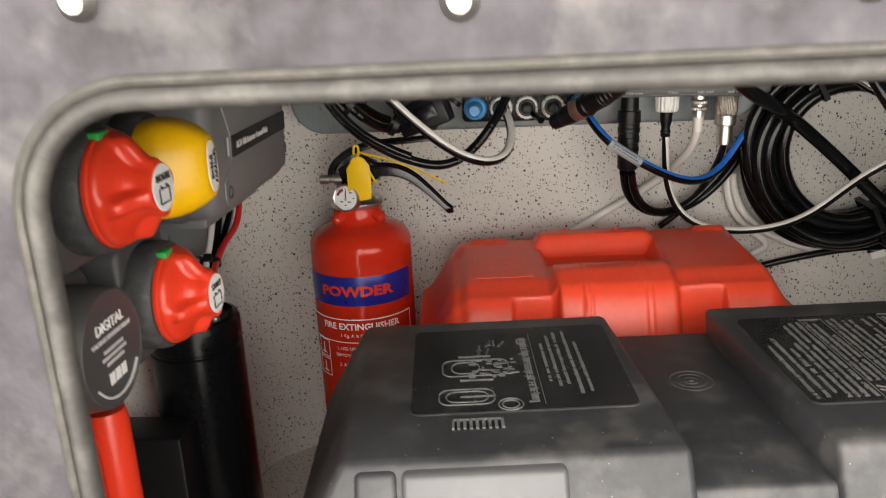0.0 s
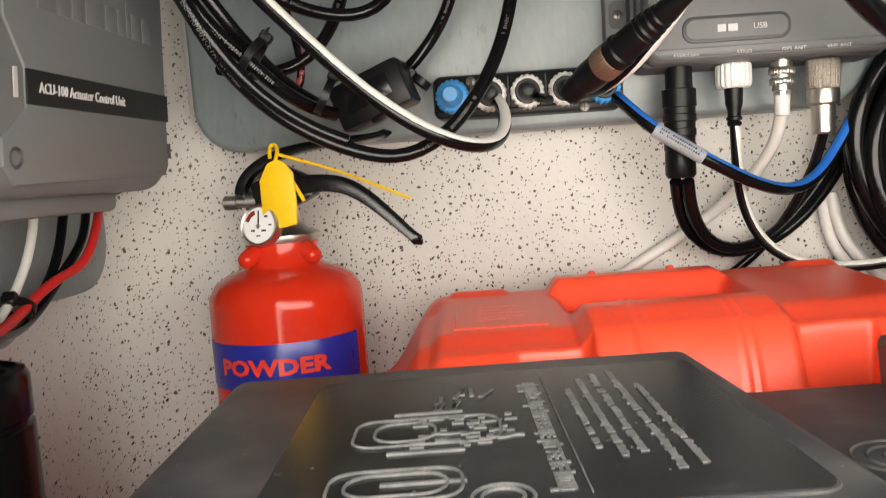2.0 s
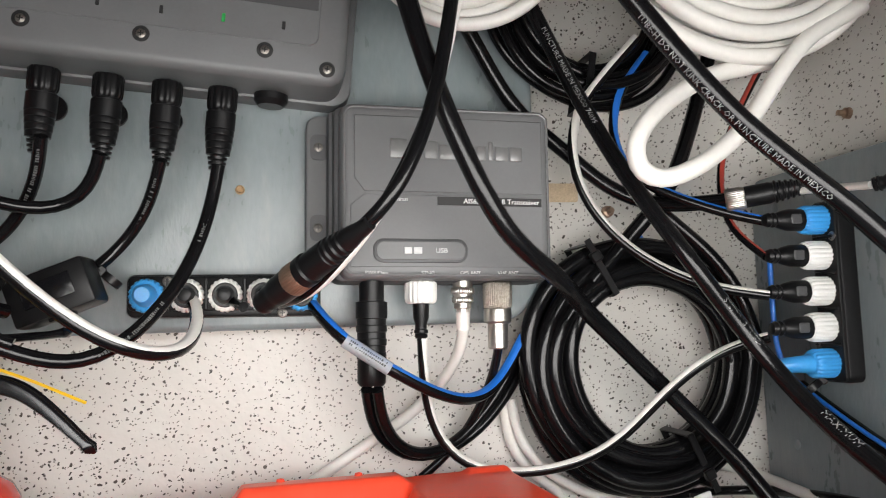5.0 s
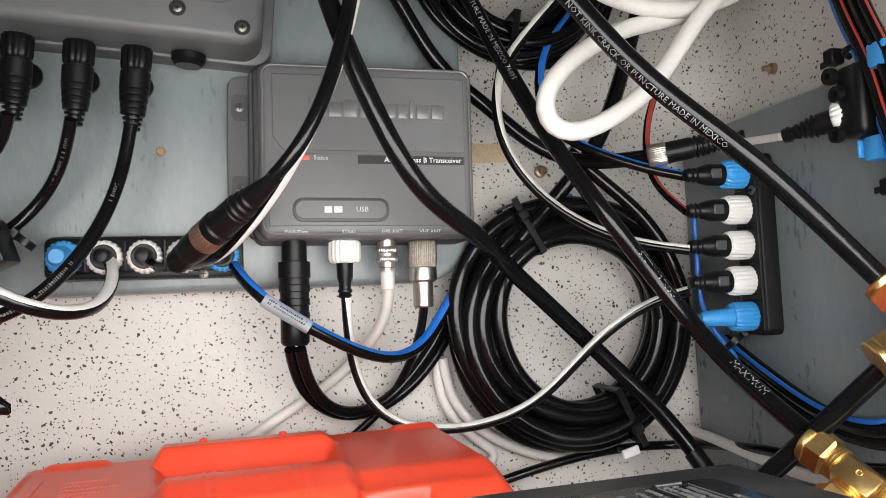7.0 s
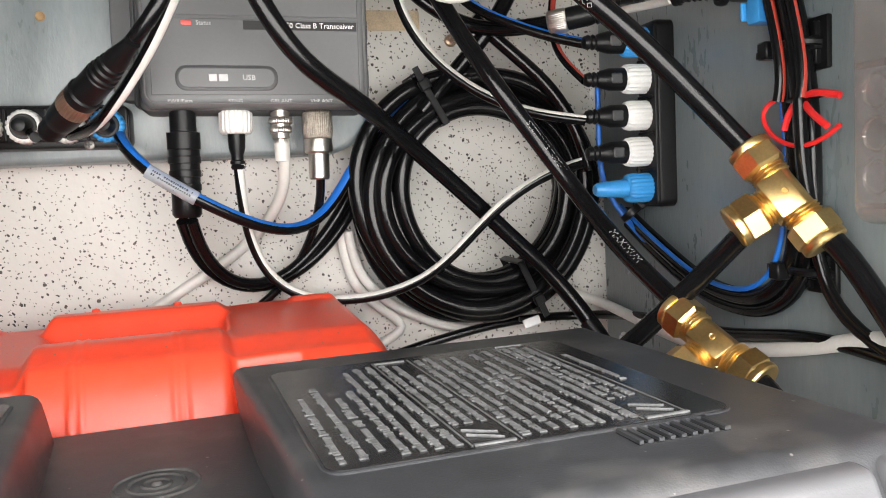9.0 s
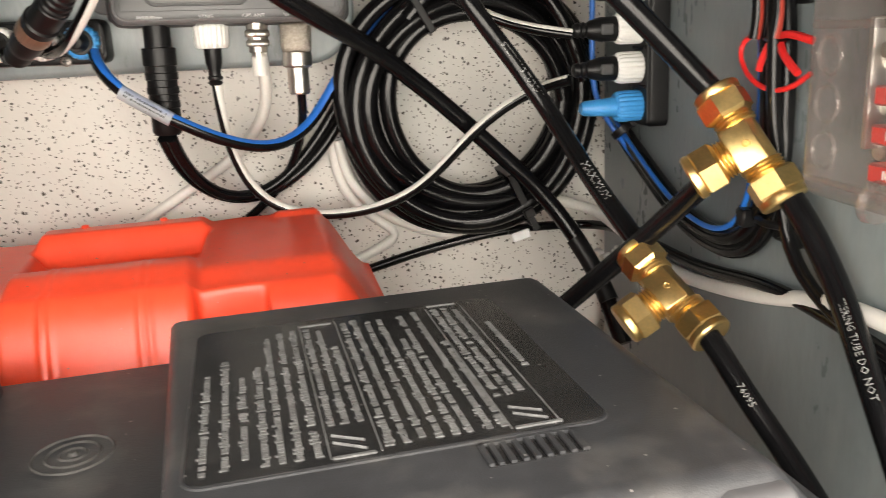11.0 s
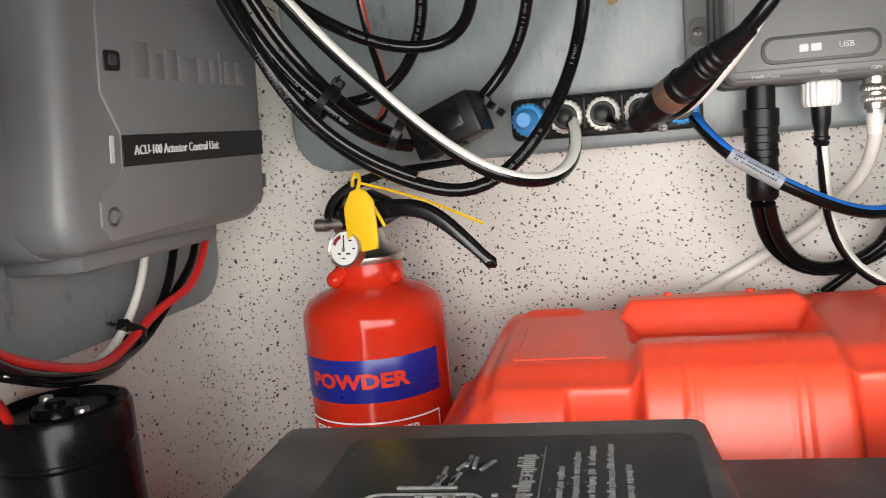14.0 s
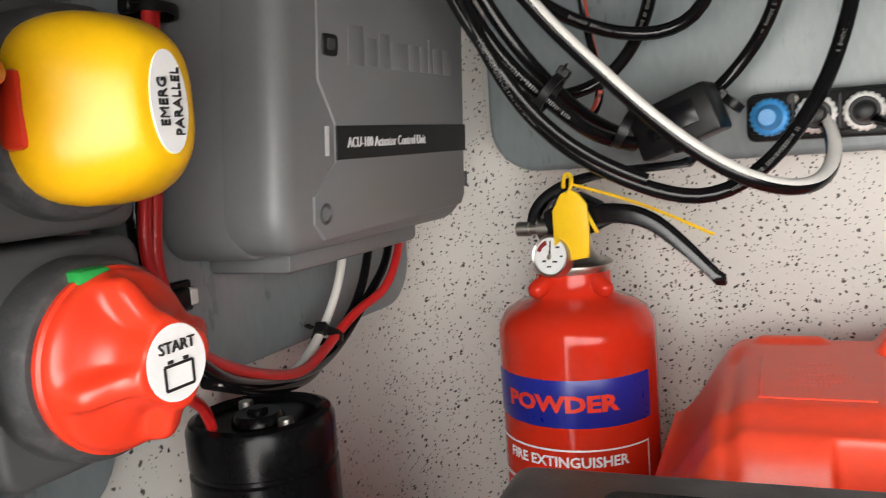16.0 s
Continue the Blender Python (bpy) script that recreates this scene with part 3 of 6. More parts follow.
def fuel_can():
    """Red blow-moulded can: two raised end blocks, a cross handle between them and a ribbed middle."""
    t = thing("fuel_can", "red moulded plastic fuel can with a grip across the top", "fuel can", at(0.118, 0.63, FLOOR) @ rotz(3.5))

    def step(a, b, x):
        u = max(0.0, min(1.0, (x - a) / (b - a)))
        return u * u * (3 - 2 * u)

    def height(x, y):
        # x across from -0.14 to 0.14, y from -0.078 (front) to 0.07 (back)
        end = 0.1485 + 0.03 * (y - 0.02) + 0.0045 * step(0.0, 0.07, x)
        end -= 0.005 * step(-0.033, -0.056, y) + 0.060 * step(-0.053, -0.090, y) ** 1.25
        pocket = step(-0.0745, -0.0700, x) * (1 - step(-0.0410, -0.0365, x)) + step(0.0450, 0.0495, x) * (1 - step(0.0770, 0.0815, x))
        end -= 0.026 * pocket * step(-0.0560, -0.0615, y)
        # saddle: rounded crest near the front, a valley for the fingers, the grip behind
        mid = 0.1555 - 0.006 * step(-0.036, -0.062, y) - 0.058 * step(-0.056, -0.090, y) ** 1.25 - 0.0155 * step(-0.032, 0.012, y)
        mid += 0.0172 * step(0.036, 0.0475, y)
        wide = 0.004 * step(0.030, 0.040, y)
        inner = step(-0.046 - wide, -0.038 - wide, x) * (1 - step(0.042 + wide * 0.5, 0.050 + wide * 0.5, x))
        h = end + (mid - end) * inner
        # falling ends and back, with a shallow gutter along each end
        h -= 0.042 * step(-0.108, -0.146, x) + 0.038 * step(0.112, 0.144, x)
        h -= 0.004 * math.exp(-(((x + 0.112) / 0.004) ** 2)) * step(0.05, 0.03, y)
        h += 0.0022 * step(0.050, 0.056, y) * (step(-0.106, -0.100, x) * (1 - step(-0.074, -0.068, x)) + step(0.085, 0.091, x) * (1 - step(0.112, 0.118, x)))
        h -= 0.014 * step(0.058, 0.071, y) ** 2
        return h

    def rib(x):
        return sum(0.0007 * math.exp(-(((x - c) / 0.0010) ** 2)) for c in (-0.0215, -0.0170, 0.0215, 0.0260))

    nx, ny = 240, 130
    bm = bmesh.new()
    X = [-0.146 + 0.29 * i / nx for i in range(nx + 1)]
    Yv = [-0.086 + 0.036 * j / 60 for j in range(60)] + [-0.050 + 0.120 * j / 70 for j in range(71)]
    g = [[bm.verts.new((x, y - rib(x) * step(-0.05, -0.06, y), height(x, y) + rib(x) * (1 - step(-0.028, -0.018, y)) - FLOOR)) for y in Yv] for x in X]
    for i in range(nx):
        for j in range(ny):
            bm.faces.new((g[i][j], g[i + 1][j], g[i + 1][j + 1], g[i][j + 1]))
    rim = [g[i][0] for i in range(nx + 1)] + [g[nx][j] for j in range(1, ny + 1)] + [g[i][ny] for i in range(nx - 1, -1, -1)] + [g[0][j] for j in range(ny - 1, 0, -1)]
    prev = rim
    for drop, grow in ((0.03, 1.02), (0.10, 1.05), (0.19, 1.06), (0.0, 1.0)):
        if drop:
            ring = [bm.verts.new((v.co.x * grow, (v.co.y - 0.007) * (1 + (grow - 1) * 1.4) + 0.007, max(0.006, v.co.z - drop))) for v in rim]
        else:
            ring = [bm.verts.new((v.co.x * 0.97, v.co.y * 0.97, 0.0)) for v in prev]
        k = len(rim)
        for i in range(k):
            bm.faces.new((prev[i], prev[(i + 1) % k], ring[(i + 1) % k], ring[i]))
        prev = ring
    bm.faces.new(prev)
    bmesh.ops.recalc_face_normals(bm, faces=bm.faces[:])
    part("body", bm, JUGRED, t, smooth=60)
    for x in (-0.0218, 0.0227):
        part("moulding_nub", lathe([(0, 0.0032), (0.002, 0.0026), (0.003, 0)], 14, at(x, 0.058, 0.1570 - FLOOR - 0.0010)), JUGRED, t)
    # embossed field and faint lettering on the end block
    field = []
    for x0, x1, y0, y1 in ((-0.100, -0.056, -0.0305, -0.0292), (-0.1005, -0.0995, -0.0305, 0.030)):
        field.append(box(x0, x1, y0, y1, -0.002, 0.0006, 0.0003, 1))
    for y, w in ((0.020, 0.010), (0.012, 0.006), (0.004, 0.013), (-0.005, 0.011), (-0.010, 0.008)):
        x = -0.088
        while x < -0.088 + 2 * w:
            field.append(box(x, x + 0.0012, y - 0.0018, y + 0.0018, -0.002, 0.0002))
            x += 0.0021
    for f in field:
        for v in f.verts:
            v.co.z += height(v.co.x, v.co.y) - FLOOR
    part("raised_marking", join(*field), JUGRED, t)


fuel_can()


def battery_box():
    """Black moulded battery case with two raised lids and an embossed panel on each."""
    t = thing("battery_case", "black moulded battery case with two raised embossed lids", "battery case", at(0.141, 0.417, FLOOR) @ rotz(5))
    top = 0.157 - FLOOR
    low = 0.1387 - FLOOR

    def block(xs0, xs1, ys0, ys1, z1, xb0, xb1, yb0, yb1, z0, bevel, taper=0.0):
        bm = bmesh.new()
        a = [bm.verts.new(c) for c in ((xs0, ys0, z1), (xs1, ys0, z1), (xs1 - max(taper, 0), ys1, z1), (xs0 - max(-taper, 0), ys1, z1))]
        b = [bm.verts.new(c) for c in ((xb0, yb0, z0), (xb1, yb0, z0), (xb1, yb1, z0), (xb0, yb1, z0))]
        bm.faces.new(a)
        bm.faces.new(b[::-1])
        for i in range(4):
            bm.faces.new((a[i], b[i], b[(i + 1) % 4], a[(i + 1) % 4]))
        bmesh.ops.recalc_face_normals(bm, faces=bm.faces[:])
        bmesh.ops.bevel(bm, geom=bm.edges[:], offset=bevel, segments=3, profile=0.5, affect="EDGES", clamp_overlap=True)
        return bm

    part("case", block(-0.19, 0.205, -0.0875, 0.085, low, -0.20, 0.215, -0.1150, 0.092, low - 0.06, 0.003), LIDPLASTIC, t)
    part("tray", block(-0.198, 0.213, -0.1140, 0.090, low - 0.055, -0.194, 0.209, -0.110, 0.086, 0.0, 0.003), LIDPLASTIC, t)
    rng = random.Random(5)

    def slab(bm, x0, x1, y0, y1, h):
        """A low raised stroke: its top and four sides."""
        lo = [bm.verts.new(c) for c in ((x0, y0, 0), (x1, y0, 0), (x1, y1, 0), (x0, y1, 0))]
        hi = [bm.verts.new((v.co.x, v.co.y, h)) for v in lo]
        bm.faces.new(hi)
        for k in range(4):
            bm.faces.new((lo[k], lo[(k + 1) % 4], hi[(k + 1) % 4], hi[k]))

    def bars(x, y0, y1, w):
        """One line of worn embossed print as broken strokes, running front to back."""
        out, y = bmesh.new(), y0
        pitch = 0.00105 + w * 0.75
        while y < y1 - pitch:
            if rng.random() < 0.11:
                y += pitch * 0.8
                continue
            t0, wide = 0.00052 + w * 0.10, pitch * rng.uniform(0.70, 0.92)
            up = rng.choice((0.55, 0.55, 0.6, 1.0, 1.25))
            down = rng.choice((-1.0, -1.0, -1.0, -1.35))
            for k in rng.sample(range(5), 4):
                if rng.random() < 0.10:
                    continue
                if k == 0:
                    slab(out, x - w * up, x - w * down, y, y + t0, 0.0004)
                elif k == 1:
                    slab(out, x - w * 0.55, x + w, y + wide - t0, y + wide, 0.00038)
                elif k == 2:
                    slab(out, x + w - t0, x + w, y, y + wide, 0.00036)
                elif k == 3:
                    slab(out, x - w * 0.55, x - w * 0.55 + t0, y, y + wide, 0.00034)
                else:
                    slab(out, x + w * 0.1, x + w * 0.1 + t0, y, y + wide, 0.00032)
            y += pitch
        return [out]

    for x0, x1, p, v in ((-0.178, -0.0205, (-0.147, -0.034, -0.043, 0.060), (-0.127, -0.102, -0.0590, -0.0500)), (0.043, 0.184, (0.047, 0.157, -0.050, 0.057), (0.119, 0.145, -0.0635, -0.0530))):
        first = x0 < 0
        xl, xr = (x0 - 0.030, x1 + 0.0012) if first else (x0 - 0.0012, x1 + 0.040)
        lid = part("lid", block(x0, x1, -0.0835, 0.078 if first else 0.081, top, xl, xr, -0.1095, 0.084 if first else 0.087, top - 0.052, 0.0042, 0.008 if first else -0.008), LIDPLASTIC, t)
        rim = outline(rounded(p[0] - 0.001, p[1] + 0.001, -p[3] - 0.001, -p[2] + 0.001, 0.006), -0.0005, 0.0005, 0.0003, 1)
        part("panel_rim", rim, LIDPLASTIC, lid, m=at(0, 0, top) @ Matrix(((1, 0, 0, 0), (0, 0, -1, 0), (0, -1, 0, 0), (0, 0, 0, 1))))
        part("panel", outline(rounded(p[0], p[1], -p[3], -p[2], 0.005), -0.0008, 0.0002), LIDPANEL, lid, m=at(0, 0, top) @ Matrix(((1, 0, 0, 0), (0, 0, -1, 0), (0, -1, 0, 0), (0, 0, 0, 1))))
        # ribbed vent mark
        vb = [box(v[0], v[1], v[3] - 0.0008, v[3], 0, 0.0012), box(v[0], v[0] + 0.0012, v[2], v[3], 0, 0.0012), box(v[1] - 0.0012, v[1], v[2], v[3], 0, 0.0012)]
        vb += [box(x, x + 0.0014, v[2], v[3], 0, 0.0011) for x in [v[0] + 0.0024 + k * (v[1] - v[0] - 0.004) / 7 for k in range(8)]]
        part("vent", join(*vb), EMBOSS if first else LIDPLASTIC, lid, m=at(0, 0, top))
        part("vent_slot", box(v[0], v[1], v[2], v[3], -0.0002, 0.0003), LIDPANEL, lid, m=at(0, 0, top))
        lines = []
        if first:
            for x, a, b, w in ((-0.0850, -0.036, 0.048, 0.0024), (-0.0745, -0.014, 0.036, 0.0010), (-0.0700, -0.020, 0.046, 0.0010), (-0.0655, -0.018, 0.050, 0.0010), (-0.0600, -0.029, 0.052, 0.0010), (-0.0550, -0.027, 0.036, 0.0010)):
                lines += bars(x, a, b, w)
            lines.append(box(-0.0802, -0.0799, -0.038, 0.05, 0, 0.0004))
            # embossed picture of two plugs, a ring and a spray
            for lx0, lx1, ly0, ly1 in ((-0.133, -0.105, -0.036, -0.0195), (-0.1295, -0.108, -0.0335, -0.022), (-0.131, -0.095, -0.004, 0.016), (-0.126, -0.111, -0.001, 0.013)):
                loop = [(x, y, 0.0003) for x, y in rounded(lx0, lx1, ly0, ly1, 0.0055, 4)]
                lines.append(tube(loop + loop[:1], 0.00042, 5, 0.002, raw=True))
            for rr in (0.0062, 0.0042):
                lines.append(tube([(-0.0973 + rr * math.cos(k * math.pi / 10), -0.0375 + rr * math.sin(k * math.pi / 10), 0.0003) for k in range(21)], 0.00042, 5, raw=True))
            for k in range(46):
                ex, ey = -0.119 + rng.uniform(0, 0.026), rng.choice((-0.006, -0.002, 0.002, 0.006, 0.010, 0.014)) + rng.uniform(-0.001, 0.001)
                lines.append(box(ex, ex + rng.uniform(0.0012, 0.0042), ey, ey + rng.uniform(0.0005, 0.0014), 0, 0.0005))
            lines += [box(-0.122, -0.104, y - 0.0005, y + 0.0005, 0, 0.0006) for y in (0.0205, -0.009, -0.0275)]
            for k in range(9):
                a = rng.uniform(0, 6)
                lines.append(box(-0.004, 0.004, -0.0006, 0.0006, 0, 0.0005))
                bmesh.ops.transform(lines[-1], matrix=at(-0.108 + rng.uniform(-0.012, 0.012), 0.033 + rng.uniform(-0.009, 0.009), 0) @ rotz(60 + a * 8), verts=lines[-1].verts[:])
        else:
            cols = [(0.051, -0.046, 0.018), (0.0565, -0.045, 0.028), (0.0615, -0.044, 0.012), (0.0665, -0.046, 0.020), (0.0705, -0.046, 0.044), (0.075, -0.046, 0.047), (0.0795, -0.046, 0.048), (0.0845, -0.030, 0.049), (0.0885, -0.030, 0.047), (0.0925, -0.030, 0.030), (0.098, -0.046, 0.050), (0.102, -0.046, 0.052), (0.1065, -0.046, 0.049), (0.111, -0.046, 0.049), (0.1155, -0.046, 0.026), (0.119, -0.046, 0.050), (0.1245, -0.046, 0.052), (0.1285, -0.046, 0.02), (0.1325, -0.028, 0.053), (0.136, -0.028, 0.053), (0.140, -0.028, 0.049), (0.1475, -0.01, 0.032)]
            for x, a, b in cols:
                lines += bars(x, a, b, 0.0011)
            for x0b, x1b, y in ((0.083, 0.094, 0.0505), (0.131, 0.142, 0.0545), (0.083, 0.094, -0.048), (0.131, 0.144, -0.048)):
                lines.append(box(x0b, x1b, y - 0.0005, y + 0.0005, 0, 0.0005))
            for x in (0.0955, 0.0825, 0.1435, 0.130):
                lines.append(box(x - 0.0002, x + 0.0002, -0.048, 0.052, 0, 0.0003))
            for x in (0.087, 0.136):
                for a, b in (((x - 0.003, -0.036), (x + 0.005, -0.041)), ((x - 0.003, -0.040), (x + 0.005, -0.0455))):
                    lines.append(tube([(*a, 0.0003), (*b, 0.0003)], 0.0005, 5, 0.002))
        part("embossed_text", join(*lines), EMBOSS, lid, "worn pale embossed text that cannot be read", m=at(0, 0, top + 0.0008))
        # front panels; the prouder ones have the daylight sheen in their paler colour
        for fx0, fx1, proud in (((-0.150, -0.077, 0.004), (-0.171, -0.1525, 0.002)) if first else ((0.092, 0.163, 0.004), (0.167, 0.186, 0.0032))):
            part("front_panel", block(fx0, fx1, -0.0865 - proud, -0.078, top - 0.0035, fx0 - 0.001, fx1 + 0.001, -0.1145 - proud, -0.090, top - 0.065, 0.0028), LIDSHEEN if proud > 0.003 else LIDPLASTIC, lid)
    # moulding ring in the saddle between the lids
    part("moulding_ring", join(*[lathe([(r - 0.0006, 0), (r, 0.0005), (r + 0.0006, 0)], 36, at(0.0088, 0.0165, low)) for r in (0.012, 0.008, 0.004)], lathe([(0, 0.0012), (0.0012, 0.0009), (0.0018, 0)], 12, at(0.0088, 0.0165, low))), DUSTY, t)


battery_box()


def ribbed(r, h, m, material, parent, name="plug", ribs=6, taper=0.85, label=""):
    """A moulded plug: grip collar, ribbed body and a strain relief."""
    prof = [(0, 0), (r, 0), (r, h * 0.3)]
    for k in range(ribs):
        f = h * (0.34 + 0.42 * k / ribs)
        rr = r * (1.06 - (1.06 - taper) * k / ribs)
        prof += [(rr * 0.86, f), (rr * 0.86, f + 0.0008), (rr, f + 0.0011), (rr, f + h * 0.05)]
    prof += [(r * taper * 0.9, h * 0.8), (r * 0.6, h * 0.81), (r * 0.6, h * 0.86), (r * 0.72, h * 0.87), (r * 0.72, h * 0.9), (r * 0.55, h * 0.91), (r * 0.55, h * 0.94), (r * 0.68, h * 0.95), (r * 0.62, h), (0, h)]
    return part(name, lathe(prof, 20, m), material, parent, label)


def fluted(r, h, m, material, parent, name="nut", n=16):
    """A ribbed coupling nut along z, with n raised ribs and a rounded shoulder."""
    bm = bmesh.new()
    rows = []
    n = round(n * 1.35)
    deep = 0.945 if n < 27 else 0.96
    for z, k in ((0, 0.90), (h * 0.10, 1.0), (h * 0.78, 1.0), (h * 0.92, 0.95), (h, 0.84)):
        row = []
        for i in range(n):
            for f, s in ((0.0, deep), (0.32, deep), (0.42, 1.0), (0.90, 1.0)):
                a = 2 * math.pi * (i + f) / n
                row.append(bm.verts.new((r * k * s * math.cos(a), r * k * s * math.sin(a), z)))
        rows.append(row)
    c = len(rows[0])
    for a, b in zip(rows, rows[1:]):
        for i in range(c):
            bm.faces.new((a[i], a[(i + 1) % c], b[(i + 1) % c], b[i]))
    bm.faces.new(rows[0][::-1])
    bm.faces.new(rows[-1])
    bm.transform(m)
    return part(name, bm, material, parent, smooth=25)


def screw_head(x, y, z, parent, r=0.0024, m=None):
    """A small cross-headed screw facing the hatch."""
    mm = m or at(x, y, z) @ rotx(90)
    s = part("screw", lathe([(0, 0.0008), (r * 0.6, 0.0008), (r, 0.0003), (r * 1.05, -0.001)], 16, mm), SCREW, parent)
    # the slot is not cut: black bars paint its shade on the head
    part("cross_slot_shade", join(box(-r * 0.6, r * 0.6, -r * 0.13, r * 0.13, 0.0006, 0.00095), box(-r * 0.13, r * 0.13, -r * 0.6, r * 0.6, 0.0006, 0.00095)), INK, s, m=mm)


def bead(loop, r):
    """A thin round moulding along a closed (x, z) outline."""
    pts = [(x, 0.0, z) for x, z in loop]
    return tube(pts + pts[:1], r, 6, raw=True, close=False)


def transceiver():
    """Grey flat unit with a side flange, raised face and a row of sockets below."""
    t = thing("transceiver", "dark grey plastic radio transceiver screwed to the board", "transceiver", at(0.19, 0.715, 0.268) @ roty(1.2))
    # local: x across, y towards the wall is plus, z up from the lower edge
    part("flange", outline(rounded(-0.081, 0.068, 0.008, 0.104, 0.008), -0.012, 0.0, 0.002), DEVICE, t)
    part("back_shell", outline(rounded(-0.066, 0.067, 0.0, 0.106, 0.006), -0.03, -0.001, 0.003), DEVICE_DARK, t)
    part("front_shell", outline(rounded(-0.063, 0.065, 0.001, 0.1045, 0.007), -0.0445, -0.029, 0.0055, 4), DEVICE, t)
    part("shell_rib", outline(rounded(-0.0685, -0.062, 0.003, 0.104, 0.003), -0.024, -0.012, 0.002), DEVICE_DARK, t)
    for z in (0.034, 0.084):
        part("screw_pocket", outline(rounded(-0.0785, -0.067, z - 0.008, z + 0.008, 0.004), -0.0125, -0.0115), DEVICE_DARK, t)
        screw_head(-0.0735, -0.0125, z, t, 0.0028)
    for z in (0.02, 0.05, 0.08):
        part("side_slot", box(0.0665, 0.0685, -0.02, -0.008, z - 0.006, z + 0.006, 0.0006), DEVICE_DARK, t)
    # added bead that draws the reflection on the front shell's chamfer
    part("highlight_bead", bead(rounded(-0.0605, 0.0625, 0.0035, 0.1020, 0.006), 0.0008), EDGEGLEAM, t, "glossy moulded bead round the face", m=at(0, -0.0445, 0))
    y = -0.0447
    pl = lambda x, z, d=0.0: at(x, y - d, z) @ rotx(90)
    part("raised_field", outline([(-0.055, 0.06), (-0.049, 0.052), (0.059, 0.052), (0.059, 0.097), (-0.055, 0.097)], -0.0453, -0.044, 0.0005, 1), DEVICE, t)
    part("lower_field", outline([(-0.057, 0.008), (0.059, 0.008), (0.059, 0.0505), (-0.049, 0.0505), (-0.057, 0.044)], -0.0449, -0.044, 0.0004, 1), DEVICE, t)
    # nine plain raised shapes where the maker's mark sits
    x = -0.034
    for w, h in ((0.0085, 0.0115), (0.0066, 0.0085), (0.0066, 0.0105), (0.0105, 0.0085), (0.0066, 0.0085), (0.0048, 0.0085), (0.0026, 0.0115), (0.0066, 0.0085), (0.0066, 0.0085)):
        part("raised_mark", box(x, x + w * 1.18, -0.0461, -0.0450, 0.072, 0.072 + h, 0.0008, 2), mat("brushed_grey_mark", (0.17, 0.17, 0.168), 0.4, 0.3), t)
        x += w * 1.18 + 0.0013
    part("name_band", box(-0.006, 0.058, -0.0457, -0.0448, 0.0445, 0.0495), INK, t)
    words("AIS650 Class B Transceiver", 0.0042, pl(0.0565, 0.047, 0.0012), PAPER, t, align="RIGHT")
    part("status_lamp", box(-0.0395, -0.034, -0.0456, -0.0446, 0.0465, 0.049, 0.0004), mat("red_status_lamp", (0.85, 0.10, 0.08), 0.3), t)
    words("Status", 0.0034, pl(-0.0275, 0.0477, 0.0008), LETTERGREY, t)
    door = part("card_door", outline(rounded(-0.044, 0.012, 0.0105, 0.0245, 0.006), -0.0457, -0.044, 0.0008), DEVICE_DARK, t)
    part("door_face", outline(rounded(-0.0425, 0.0105, 0.012, 0.023, 0.005), -0.0461, -0.0455, 0.0004, 1), DEVICE, door)
    part("card_mark", join(box(-0.026, -0.0215, -0.0465, -0.046, 0.0155, 0.0195, 0.0006, 1), box(-0.0205, -0.0155, -0.0465, -0.046, 0.0155, 0.0195, 0.0006, 1)), LETTERGREY, door)
    words("USB", 0.0042, pl(-0.004, 0.0175, 0.0016), LETTERGREY, door)
    for x, s in ((-0.042, "PWR/Data"), (-0.012, "STNG"), (0.0135, "GPS ANT"), (0.0365, "VHF ANT")):
        words(s, 0.0031, pl(x, 0.0046, 0.0), LETTERGREY, t)
    # sockets and plugs below
    dn = lambda x, z=0.001: at(x, -0.024, z) @ rotx(180)
    p = part("power_plug", lathe([(0, 0), (0.0075, 0), (0.0075, 0.012), (0.0095, 0.0125), (0.0095, 0.022), (0.0088, 0.0225), (0.0088, 0.026), (0.0093, 0.0265), (0.0093, 0.030), (0.0086, 0.0305), (0.0086, 0.034), (0.0091, 0.0345), (0.0091, 0.038), (0.0084, 0.0385), (0.0084, 0.042), (0.0089, 0.0425), (0.0089, 0.046), (0.0082, 0.0465), (0.0085, 0.0475), (0.0085, 0.060), (0.007, 0.062), (0, 0.062)], 24, dn(-0.0425)), BLACK, t, "ribbed black power plug")
    w = fluted(0.0098, 0.0135, dn(-0.0125), WHITEPL, t, "white_nut", 14)
    part("plug_body", lathe([(0, 0.012), (0.0052, 0.012), (0.0048, 0.022), (0.0036, 0.026), (0.0036, 0.029), (0.0044, 0.0295), (0.0044, 0.031), (0.0034, 0.0315), (0.0042, 0.033), (0.0034, 0.0345), (0, 0.0345)], 16, dn(-0.0125)), BLACK, w)
    g = part("aerial_plug", lathe([(0, 0), (0.0060, 0), (0.0060, 0.0035), (0.0056, 0.004), (0.0056, 0.0125), (0.0052, 0.0130), (0.0052, 0.0165), (0.0040, 0.0170), (0.0040, 0.020), (0, 0.020)], 24, dn(0.0135)), STEEL, t, "small nickel aerial plug")
    fluted(0.0071, 0.0040, dn(0.0135) @ at(0, 0, 0.0040), STEEL, g, "knurled_ring", 20)
    fluted(0.0066, 0.0038, dn(0.0135) @ at(0, 0, 0.0095), STEEL, g, "knurled_ring", 20)
    part("plug_boot", lathe([(0, 0.019), (0.0044, 0.019), (0.0040, 0.030), (0, 0.030)], 16, dn(0.0135)), WHITECABLE, g)
    fluted(0.0090, 0.0175, dn(0.0355), KNURL, t, "large_aerial_plug", 30)
